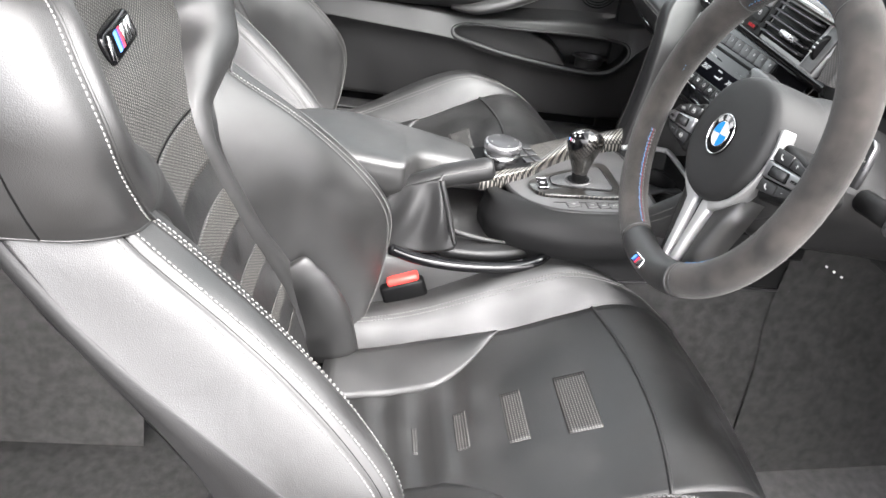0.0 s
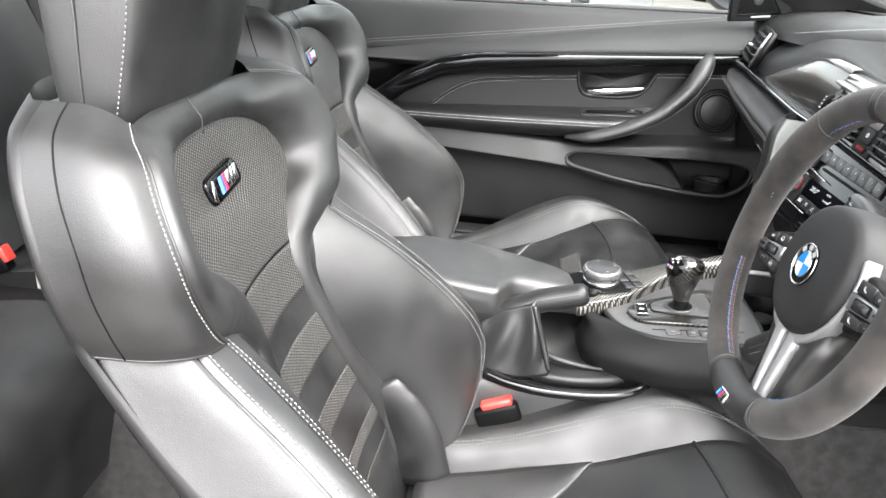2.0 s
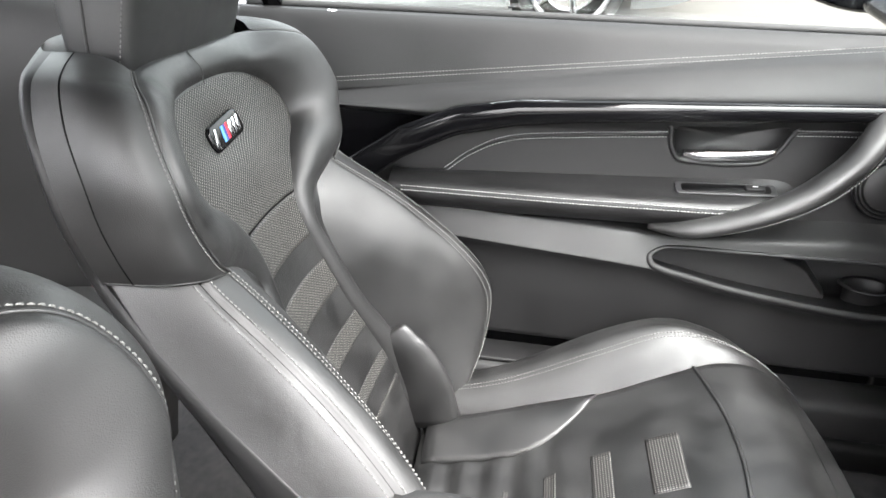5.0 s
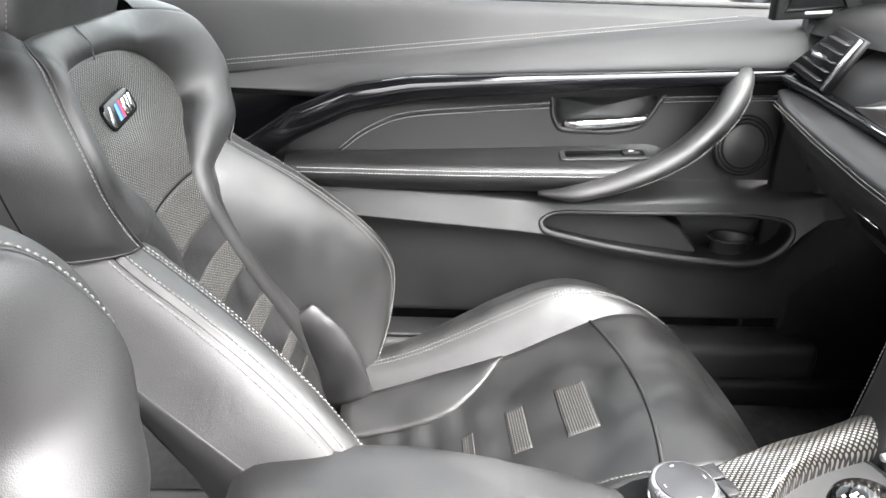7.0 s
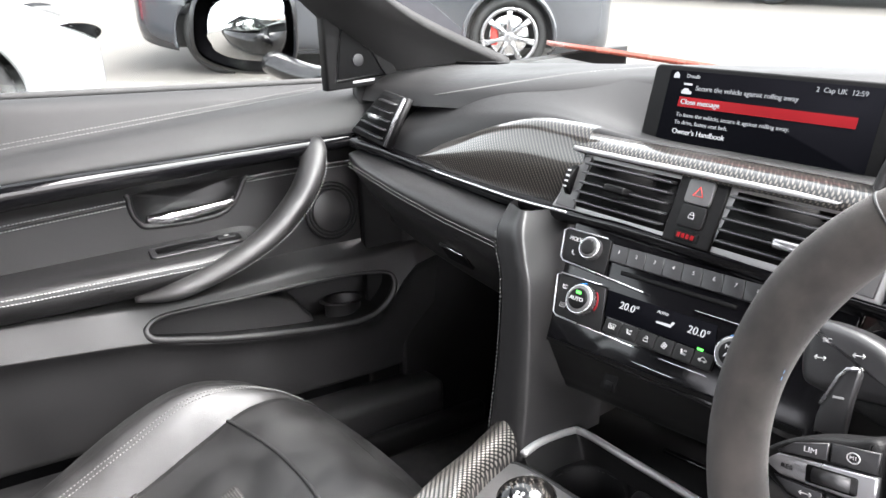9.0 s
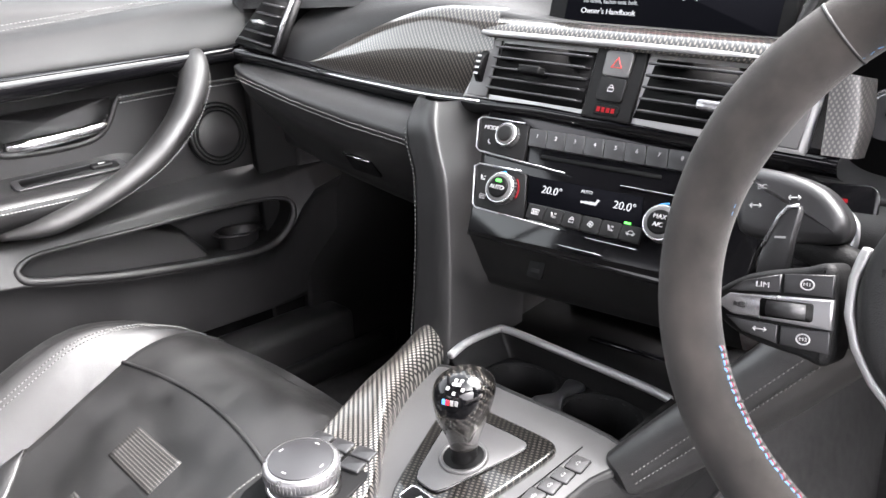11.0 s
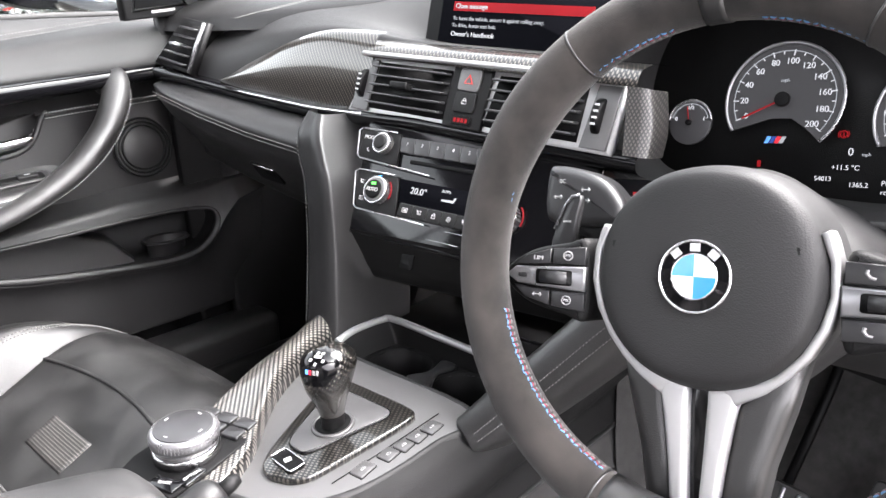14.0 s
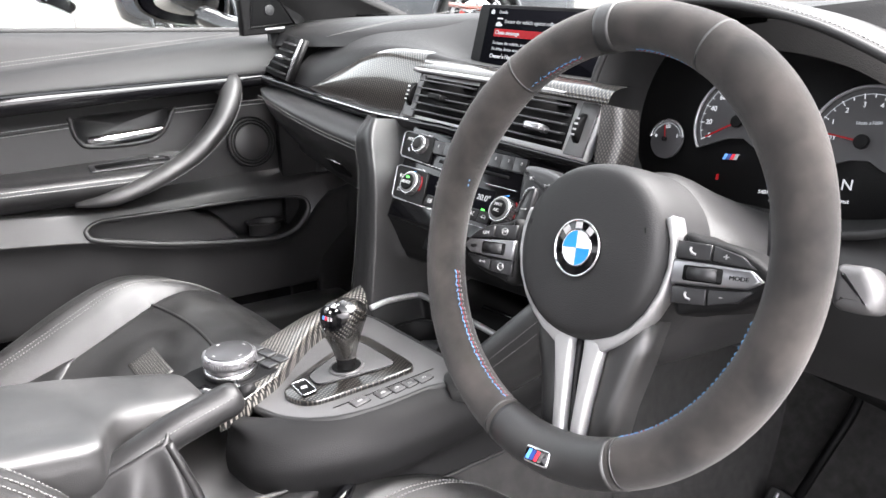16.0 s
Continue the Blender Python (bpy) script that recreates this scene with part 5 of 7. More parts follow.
text("Close message", 0.0078, LIT, S2 @ pose(-0.084, 0.0065, 0.0006), disp, align="LEFT")
text("To leave the vehicle, secure it against rolling away.", 0.0062, LIT_GREY, S2 @ pose(-0.086, -0.0075, 0), disp, align="LEFT")
text("To drive, fasten seat belt.", 0.0062, LIT_GREY, S2 @ pose(-0.086, -0.0155, 0), disp, align="LEFT")
text("Owner's Handbook", 0.0078, LIT, S2 @ pose(-0.086, -0.0255, 0), disp, align="LEFT")

# centre stack
cp = basis((0.544, 0.109, 0.668), (0.095, -0.99, -0.035), (0.47, 0.04, 0.88))
stack = thing("centre_stack", "gloss black centre stack with radio and climate controls", "control panel")
part("stack_panel", slab([(-0.030, -0.052), (0.245, -0.052), (0.252, 0.090), (-0.052, 0.090)], 0.010, 0.003, 2, cp @ pose(0, 0, -0.022)), GLOSS, stack, "piano black fascia")
# radio row
def outline(pts, name, label):
    return part(name, tube([cp @ Vector((x, y, -0.0062)) for x, y in pts], 0.0008, 8), SILVER, stack, label)


outline([(0.002, 0.0700), (-0.050, 0.0705), (-0.0545, 0.067), (-0.0470, 0.0385), (-0.0415, 0.0345), (0.062, 0.0275)], "radio_bracket", "slim chrome line round the radio keys")
part("radio_keys", slab([(-0.0450, 0.0360), (0.0125, 0.0330), (0.0065, 0.0690), (-0.0525, 0.0695)], 0.005, 0.0012, 2, cp @ pose(0, 0, -0.0125)), MATTE, stack)
text("MODE", 0.0062, WHITEP, cp @ pose(-0.036, 0.0605, -0.0070), stack)
icon(cp @ pose(-0.033, 0.046, -0.0070), stack, 0.0022, None, 6)


def knob(m, r, mat_cap, name):
    k = part(name, disc(r, 0.014, 0.002, 40, m), GREYP, stack, "ridged rotary knob")
    part("knob_ring", ring(r, 0.0013, m @ pose(0, 0, 0.012)), CHROME, k)
    part("knob_cap", disc(r * 0.74, 0.0165, 0.0015, 32, m), mat_cap, k)
    for a in range(0, 360, 15):
        part("ridge", rbox(0.002, 0.0022, 0.010, 0, 1, m @ pose(0, 0, 0.006, 0, 0, a) @ pose(r + 0.0003, 0, 0)), GREYP, k, smooth=False)
    return k


knob(cp @ pose(-0.012, 0.0545, -0.012), 0.0110, MATTE, "volume_knob")
for k in range(8):
    kk = part("preset_key", slab([(0.0030, 0.0), (0.0232, 0.0), (0.0200, 0.0178), (-0.0002, 0.0178)], 0.005, 0.0008, 2, cp @ pose(0.0085 + 0.0207 * k, 0.0485, -0.0125)), KEYGREY, stack)
    text(str(k + 1), 0.0055, WHITEP, cp @ pose(0.0195 + 0.0211 * k, 0.0592, -0.0072), kk)
part("disc_slot", rbox(0.125, 0.0045, 0.004, 0.001, 1, cp @ pose(0.090, 0.0405, -0.0125)), DARK, stack)
part("chrome_tab", rbox(0.055, 0.0010, 0.003, 0.0004, 1, cp @ pose(0.145, 0.0265, -0.011)), CHROME, stack)
# climate row
outline([(0.016, 0.0215), (-0.036, 0.0215), (-0.0415, 0.0180), (-0.0295, -0.0205), (-0.0240, -0.0240), (0.074, -0.0262)], "climate_bracket", "slim chrome line round the climate keys")
part("climate_keys", slab([(-0.0275, -0.0225), (0.0330, -0.0245), (0.0205, 0.0200), (-0.0395, 0.0202)], 0.005, 0.0012, 2, cp @ pose(0, 0, -0.0125)), MATTE, stack)
icon(cp @ pose(-0.0275, 0.0075, -0.0070), stack, 0.0026, None, 3)
icon(cp @ pose(-0.0215, -0.0110, -0.0070), stack, 0.0024, None, 1)
k1 = knob(cp @ pose(0, 0, -0.012), 0.0148, DARK, "temperature_knob")
text("AUTO", 0.006, WHITEP, cp @ pose(0, -0.001, 0.0052), k1)
bar(0.006, 0.003, LIT_GREEN, cp @ pose(0, 0.006, 0.0050), k1)
k2 = knob(cp @ pose(0.168, -0.001, -0.012), 0.0148, DARK, "temperature_knob")
text("MAX", 0.0055, WHITEP, cp @ pose(0.168, 0.003, 0.0052), k2)
text("A/C", 0.0055, WHITEP, cp @ pose(0.168, -0.004, 0.0052), k2)
for cx in (0.0, 0.170):
    part("warm_arc", ring(0.0180, 0.0009, cp @ pose(cx, 0, -0.0068), -20, 45, 6, 16), LIT_RED, stack)
    part("cool_arc", ring(0.0180, 0.0009, cp @ pose(cx, 0, -0.0068), 95, 150, 6, 16), BLUE, stack)
part("climate_display", slab([(0.0290, -0.0065), (0.1480, -0.0065), (0.1420, 0.0195), (0.0230, 0.0195)], 0.001, 0, 1, cp @ pose(0, 0, -0.0115)), SCREEN, stack, "lit climate display")
text("20.0°", 0.0105, LIT, cp @ pose(0.052, 0.0085, -0.0102), stack)
text("20.0°", 0.0105, LIT, cp @ pose(0.128, 0.0080, -0.0102), stack)
text("AUTO", 0.0042, LIT, cp @ pose(0.088, 0.0145, -0.0102), stack)
part("seat_icon", slab([(-0.008, -0.003), (0.008, -0.003), (0.011, 0.003), (0.008, 0.003), (0.007, 0.0), (-0.008, -0.001)], 0.0003, 0, 1, cp @ pose(0.0925, 0.0065, -0.0102)), LIT, stack, smooth=False)
for k in range(6):
    kk = part("climate_key", slab(rrect(0.0192, 0.0150, 0.002), 0.004, 0.0008, 2, cp @ pose(0.0425 + 0.0198 * k, -0.0150, -0.0125)), MATTE, stack)
    icon(cp @ pose(0.0425 + 0.0198 * k, -0.0145, -0.0083), kk, 0.0026, None, (1, 3, 7, 2, 3, 4)[k])
bar(0.006, 0.0022, LIT_GREEN, cp @ pose(0.136, -0.0062, -0.0085), stack)
part("chrome_tab", rbox(0.050, 0.0010, 0.003, 0.0004, 1, cp @ pose(0.125, -0.0275, -0.011)), CHROME, stack)
part("chrome_tab", rbox(0.045, 0.0010, 0.003, 0.0004, 1, cp @ pose(0.098, -0.0400, -0.011)), CHROME, stack)
# lower bin
lb = []
for y in (0.136, 0.10, 0.02, -0.06, -0.13):
    e = 0.095 * (0.109 - y)
    lb.append([(0.529 + e, y, 0.622), (0.534 + e, y, 0.612), (0.545 + e, y, 0.590), (0.557 + e, y, 0.566), (0.575 + e, y, 0.550), (0.66, y, 0.548)])
part("lower_fascia", sheet(surf(lb, 16, 24), 0.0), MATTE, stack, "matt black lower fascia")
um = basis((0.5445, 0.060, 0.597), (0.03, -1, 0), (0.35, 0, 0.93))
usb = part("usb_socket", slab(rrect(0.018, 0.026, 0.003), 0.002, 0.0006, 2, um), DARK, stack)
bar(0.010, 0.0035, WHITEP, um @ pose(0, 0.007, 0.0023), usb)
bar(0.010, 0.004, MATTE, um @ pose(0, -0.005, 0.0023), usb)
part("storage_floor", sheet(np.array([[(x, y, 0.472 + 0.1 * (x - 0.58)) for y in (0.15, 0.0, -0.12)] for x in (0.592, 0.66, 0.76)]), 0.01), DARK, stack)
part("storage_back", rbox(0.02, 0.30, 0.09, 0.004, 1, pose(0.75, 0.02, 0.53)), DARK, stack)
part("storage_door_edge", rbox(0.008, 0.12, 0.006, 0.002, 1, pose(0.64, -0.005, 0.488, 0, 0, 5)), GLOSS, stack)

# ---- centre console ----
con = thing("centre_console", "black centre console with a grey shift plate and carbon rail", "console")


def zc(x):
    return 0.452 + 0.13 * (x - 0.30)


plate = cr([(0.284, 0.030), (0.292, 0.048), (0.320, 0.068), (0.350, 0.098), (0.385, 0.120), (0.440, 0.138), (0.492, 0.148), (0.500, 0.060), (0.494, -0.076), (0.440, -0.074), (0.380, -0.067), (0.335, -0.050), (0.300, -0.016)], 70, closed=True)
pm = basis((0.30, 0.0, 0.450), (1, 0, 0.13), (0, 1, 0))
part("shift_plate", slab([((x - 0.30) * 1.0084, y) for x, y in plate], 0.006, 0.002, 2, pm @ pose(0, 0, -0.004)), GREYP, con, "warm grey shift plate")
part("plate_rim", tube([pm @ Vector(((x - 0.30) * 1.0084, y, -0.002)) for x, y in plate], 0.0048, 8, closed=True), GRAIN, con, "rounded rim round the shift plate")
# flank of the console: rolls from the plate's edge down to the tunnel
fl = []
for (x, y), (ox, oy) in zip([(0.245, 0.03), (0.262, -0.004), (0.300, -0.034), (0.360, -0.066), (0.42, -0.078), (0.50, -0.082), (0.60, -0.090), (0.72, -0.10)],
                            [(0.24, 0.02), (0.25, -0.03), (0.285, -0.065), (0.36, -0.098), (0.42, -0.108), (0.50, -0.112), (0.60, -0.118), (0.72, -0.125)]):
    fl.append([(x + 0.012, y + 0.014, zc(x) + 0.001), (x, y, zc(x) - 0.002), (ox + 0.008, oy + 0.010, zc(x) - 0.014), (ox, oy, zc(x) - 0.036), (ox + 0.004, oy + 0.004, zc(x) - 0.062),
               (ox + 0.012, oy + 0.014, zc(x) - 0.085), (ox + 0.014, oy + 0.006, 0.33), (ox + 0.005, oy - 0.02, 0.24), (ox, oy - 0.05, 0.05)])
flg = surf(fl, 50, 46)
part("console_flank", sheet(flg[:, :32], 0.0, flip=True), MATTE, con, "rounded black console side")
part("flank_edge", tube(flg[:, 31], 0.003, 8), GRAIN, con)
part("tunnel_carpet", sheet(flg[:, 31:] + V(0, 0.004, 0), 0.0, flip=True), CARPET, con, "dark grey carpet below the console side")
tc_ = [[(x, -0.113, 0.50), (x, -0.119, 0.33), (x, -0.146, 0.24), (x, -0.176, 0.05), (x, -0.185, -0.08)] for x in (0.712, 0.85, 1.05, 1.30)]
part("tunnel_carpet", sheet(surf(tc_, 20, 20), 0.0, flip=True), CARPET, con, "dark grey carpet on the tunnel side")
tp_ = [[(x, 0.225, 0.50), (x, 0.232, 0.28), (x, 0.25, -0.06)] for x in (0.70, 0.95, 1.30)]
part("tunnel_carpet", sheet(surf(tp_, 10, 10), 0.0), CARPET, con, "black carpet on the tunnel side")
# rear side of the tunnel with the handbrake tray
tr = []
for x in (-0.28, -0.15, 0.05, 0.15, 0.25, 0.32):
    tr.append([(x, 0.10, 0.40), (x, 0.02, 0.385), (x, -0.02, 0.360 + 0.02 * (x > 0.2)), (x, -0.060, 0.362), (x, -0.074, 0.350), (x, -0.080, 0.30), (x, -0.090, 0.20), (x, -0.10, 0.05)])
trg = surf(tr, 30, 36)
part("rear_tunnel", sheet(surf([[(x, 0.16, -0.02), (x, 0.10, 0.20), (x, 0.05, 0.24), (x, -0.02, 0.24), (x, -0.07, 0.20), (x, -0.12, -0.02)] for x in (-0.98, -0.6, -0.27)], 8, 20), 0.0, flip=True), CARPET, con, "dark carpet over the rear tunnel")
part("handbrake_tray", sheet(trg, 0.0, flip=True), LEATHER_S, con, "smooth black handbrake tray")
rim = cr([(0.10, -0.072, 0.372), (0.14, -0.084, 0.366), (0.20, -0.092, 0.364), (0.27, -0.094, 0.368), (0.32, -0.088, 0.376), (0.345, -0.070, 0.386)], 30)
part("tray_rim", tube(rim, 0.009, 10), GLOSS, con)
# far flank
ff = []
for x in (-0.30, 0.0, 0.20, 0.35, 0.55, 0.72):
    w = lerp(x, (-0.3, 0.2, 0.35, 0.55, 0.72), (0.12, 0.118, 0.155, 0.21, 0.22))
    ff.append([(x, w - 0.01, lerp(x, (-0.3, 0.2, 0.55, 0.72), (0.42, 0.462, 0.485, 0.49))), (x, w + 0.004, 0.455), (x, w + 0.006, 0.40), (x, w + 0.01, 0.28), (x, w + 0.03, 0.05)])
part("console_far_side", sheet(surf(ff, 30, 20), 0.0), GRAIN, con)
# carbon rail
ca = []
for xl, yl, xr, yr, z in ((0.205, 0.120, 0.236, 0.020, 0.461), (0.262, 0.126, 0.268, 0.028, 0.464), (0.320, 0.142, 0.322, 0.055, 0.470), (0.36, 0.155, 0.362, 0.090, 0.478), (0.405, 0.168, 0.400, 0.118, 0.487), (0.450, 0.180, 0.445, 0.138, 0.491), (0.500, 0.196, 0.495, 0.150, 0.497), (0.528, 0.204, 0.523, 0.155, 0.500)):
    lift = lerp(xl, (0.19, 0.36, 0.42, 0.53), (0.0, 0.0, 0.006, 0.014))
    ca.append([(xl, yl + 0.006, z - 0.028), (xl, yl, z - 0.004), (xl + 0.002, yl - 0.010, z + lift * 0.6), ((xl + xr) / 2, (yl + yr) / 2, z + lift), (xr, yr + 0.008, z + lift * 0.5), (xr, yr, z - 0.006), (xr, yr - 0.002, z - 0.022)])
cag = surf(ca, 60, 40)
rail = part("carbon_rail", sheet(cag, 0.0), CARBON, con, "glossy carbon rail along the console")
part("rail_end", sheet(np.array([cag[-1], cag[-1] * 0.7 + cag[-1].mean(0) * 0.3 + V(0.004, 0, 0), cag[-1] * 0.02 + cag[-1].mean(0) * 0.98 + V(0.005, 0, 0)])), CARBON, rail)
# rotary controller
idm = basis((0.282, 0.092, 0.462), (0.96, 0.26, 0.04), (-0.26, 0.96, 0.02))
idr = thing("rotary_controller", "silver rotary controller knob on a black key pad", "controller")
part("key_pad", slab([(-0.058, -0.036), (0.028, -0.040), (0.062, -0.030), (0.062, 0.040), (-0.03, 0.042), (-0.058, 0.034)], 0.006, 0.002, 2, idm @ pose(0, 0, 0.002)), DARK, idr, "gloss black key pad")
part("knob_base", disc(0.031, 0.010, 0.002, 48, idm @ pose(-0.004, 0.0, 0.008)), CHROME, idr)
part("knob_waist", disc(0.0275, 0.018, 0.001, 48, idm @ pose(-0.004, 0, 0.012)), GREYP, idr)
kr = part("knob_rim", disc(0.031, 0.012, 0.003, 48, idm @ pose(-0.004, 0, 0.024)), SILVER, idr, "knurled silver rim")
for a in range(0, 360, 6):
    part("ridge", rbox(0.0006, 0.0010, 0.007, 0, 1, idm @ pose(-0.004, 0, 0.0295, 0, 0, a) @ pose(0.0311, 0, 0)), SILVER, kr, smooth=False)
part("touch_pad", disc(0.0265, 0.0014, 0.0006, 48, idm @ pose(-0.004, 0, 0.0358)), PADGREY, idr, "grey touch surface")
for a in (0, 90, 180, 270):
    bar(0.004, 0.0012, WHITEP, idm @ pose(-0.004, 0, 0.0374, 0, 0, a) @ pose(0.021, 0, 0, 0, 0, 90), idr)
for x0, y0, w, h, s in ((-0.048, -0.018, 0.014, 0.030, "BACK"), (-0.030, -0.032, 0.026, 0.012, "OPTION")):
    kk = part("menu_key", slab(rrect(w, h, 0.002), 0.003, 0.001, 2, idm @ pose(x0, y0, 0.0075)), GLOSS, idr)
    text(s, 0.0048, WHITEP, idm @ pose(x0, y0, 0.0108, 0, 0, -75 if s == "BACK" else -10), kk)
for y0 in (-0.020, 0.004, 0.027):
    for x0 in (0.036, 0.053):
        part("menu_key", slab(rrect(0.015, 0.020, 0.002), 0.004, 0.001, 2, idm @ pose(x0, y0, 0.0075)), KEYGREY, idr)
# shift lever with its surround
sm_ = pm @ pose(0.0, 0, 0.002)
sur = thing("gear_selector", "carbon-clad gear selector in a triangular carbon surround", "gear lever")
def softened(pts, passes=3, k=0.16):
    """Cuts the corners of an outline, keeping its long edges straight."""
    for _ in range(passes):
        new_pts = []
        for a, b in zip(pts, pts[1:] + pts[:1]):
            new_pts += [tuple(p + (q - p) * k for p, q in zip(a, b)), tuple(q + (p - q) * k for p, q in zip(a, b))]
        pts = new_pts
    return pts


outer = softened([(0.014, 0.016), (0.018, 0.032), (0.040, 0.048), (0.146, 0.090), (0.160, 0.085), (0.162, -0.026), (0.152, -0.037), (0.038, -0.020), (0.022, -0.008)])
part("surround", slab([tuple(p) for p in outer], 0.006, 0.002, 2, sm_), CARBON_F, sur, "glossy carbon surround")
inner = softened([(0.051, 0.012), (0.052, 0.034), (0.062, 0.042), (0.132, 0.070), (0.143, 0.066), (0.145, -0.010), (0.138, -0.016), (0.062, 0.006)])
part("surround_plate", slab([tuple(p) for p in inner], 0.0025, 0.001, 2, sm_ @ pose(0, 0, 0.006)), GREYP, sur, "grey inner plate")
kb = part("drive_logic_key", slab(rrect(0.017, 0.033, 0.003), 0.004, 0.001, 2, sm_ @ pose(0.0365, 0.0145, 0.005, 0, 0, -3)), DARK, sur)
part("key_frame", tube([sm_ @ pose(0.0365, 0.0145, 0.0092, 0, 0, -3) @ Vector((x, y, 0)) for x, y in rrect(0.017, 0.033, 0.003)], 0.0008, 6, closed=True), CHROME, kb)
bar(0.007, 0.006, WHITEP, sm_ @ pose(0.0365, 0.0145, 0.0092, 0, 0, -20), kb)
# flat dark disc stands in for the shadow inside the lever's opening
part("lever_well", disc(0.0185, 0.002, 0.0005, 36, sm_ @ pose(0.096, 0.0203, 0.0085)), DARK, sur)
part("well_ring", ring(0.0195, 0.0024, sm_ @ pose(0.096, 0.0203, 0.009)), GREYP, sur)
part("plate_edge", tube([sm_ @ Vector((x, y, 0.0075)) for x, y in inner], 0.0010, 6, closed=True), GLOSS, sur, "gloss black edge of the inner plate")
base = np.array(sm_ @ Vector((0.096, 0.0203, 0.006)))
top = V(0.386, 0.011, 0.563)
ax_ = (top - base) / np.linalg.norm(top - base)
lev = []
Lh = np.linalg.norm(top - base)
for t_, rx, ry, lean in ((0.0, 0.0120, 0.0112, 0.0), (0.12, 0.0118, 0.0110, 0.0), (0.25, 0.0138, 0.0130, -0.001), (0.38, 0.0175, 0.0160, -0.002), (0.52, 0.0222, 0.0198, -0.003), (0.66, 0.0262, 0.0228, -0.002), (0.78, 0.0282, 0.0242, 0.0), (0.88, 0.0262, 0.0228, 0.001), (0.95, 0.0190, 0.0168, 0.001), (0.985, 0.0105, 0.0095, 0.0), (1.0, 0.001, 0.001, 0.0)):
    c = base + ax_ * Lh * t_ + V(lean, lean * 0.4, 0)
    lev.append([tuple(c + V(rx * math.cos(a), ry * math.sin(a), 0)) for a in np.linspace(0, 2 * math.pi, 36, endpoint=False)])
lg_ = cr(np.array(lev), 60)
cut = 10
part("lever_shaft", sheet(lg_[:cut], loop=True, flip=True), MATTE, sur, "matt black lever shaft")
grip = part("lever_grip", sheet(lg_[cut - 1:], loop=True, flip=True), CARBON_V, sur, "glossy carbon lever grip")
# gloss inlay on the side that faces the driver, with its printed marks
mid_l = lg_.mean(axis=1, keepdims=True)
rows_ = []
for i in range(30, 57):
    k = (i - 30) / 26
    half = 5.2 * math.sin(math.pi * (0.10 + 0.80 * k)) ** 0.7
    row = []
    for f in np.linspace(-1, 1, 13):
        c = (20.5 + half * f) % 36
        j0 = int(c)
        p = lg_[i, j0] * (1 - (c - j0)) + lg_[i, (j0 + 1) % 36] * (c - j0)
        row.append(p + (p - mid_l[i, 0]) / (np.linalg.norm(p - mid_l[i, 0]) + 1e-9) * 0.0006)
    rows_.append(row)
rows_ = np.array(rows_)
part("grip_cap", sheet(rows_, 0.0, flip=True), GLOSS, grip, "gloss black inlay with printed marks")
nr_ = -normals(rows_)


def on_grip(i, j, w, h, mt):
    """A small printed mark on the gloss inlay."""
    p, n = rows_[i, j], nr_[i, j]
    bar(w, h, mt, basis(p + n * 0.0004, (0.2, -0.97, 0.0), np.cross(n, (0.2, -0.97, 0.0))), grip)


for i, j in ((15, 4), (15, 8), (18, 5), (18, 6), (18, 7), (21, 5), (21, 8), (13, 6)):
    on_grip(i, j, 0.0026, 0.0030, WHITEP)
for j, mt in ((4, MBLUE), (5, MRED), (6, WHITEP), (7, WHITEP)):
    on_grip(8, j, 0.0028, 0.0042, mt)
# console keys
for x, y, w in ((0.374, -0.0496, 0.020), (0.402, -0.0540, 0.0165), (0.4195, -0.0570, 0.0150), (0.436, -0.0585, 0.0150), (0.4545, -0.0605, 0.0180)):
    kk = part("console_key", slab(rrect(w, 0.015, 0.002), 0.0026, 0.0008, 2, pm @ pose((x - 0.30), y + 0.004, 0.001, 0, 0, 4)), GREYP, con)
    part("key_gap", slab(rrect(w + 0.0016, 0.0166, 0.002), 0.0022, 0, 1, pm @ pose((x - 0.30), y + 0.004, 0.0002, 0, 0, 4)), DARK, kk, smooth=False)
    icon(pm @ pose((x - 0.30), y + 0.004, 0.0037), kk, 0.0018, None, 4)
part("key_groove", tube([pm @ Vector(p) for p in ((0.045, -0.036, 0.0023), (0.10, -0.0415, 0.0023), (0.175, -0.0470, 0.0023))], 0.0006, 6), DARK, con)
# cup tray
cf = cr([(0.500, 0.138, 0.489), (0.530, 0.142, 0.492), (0.572, 0.140, 0.492), (0.584, 0.128, 0.492), (0.584, 0.06, 0.490), (0.584, -0.02, 0.487), (0.582, -0.07, 0.484), (0.572, -0.082, 0.482)], 50)
part("tray_frame", tube(cf, 0.0045, 10), SATIN, con, "satin silver tray frame")
bw = np.array([[tuple(p), (p[0] * 0.97 + 0.54 * 0.03, p[1] * 0.92, p[2] - 0.018), (p[0] * 0.94 + 0.54 * 0.06, p[1] * 0.88, p[2] - 0.030)] for p in cf])
part("tray_wall", sheet(bw, 0.0), MATTE, con)


def holed(xa, xb, ya, yb, z, holes, n=46):
    g = np.array([[(x, y, z) for y in np.linspace(ya, yb, n)] for x in np.linspace(xa, xb, n)])
    v, f = sheet(g)
    keep = [q for q in f if all(math.hypot(np.mean([v[k][0] for k in q]) - hx, np.mean([v[k][1] for k in q]) - hy) > hr for hx, hy, hr in holes)]
    return v, keep


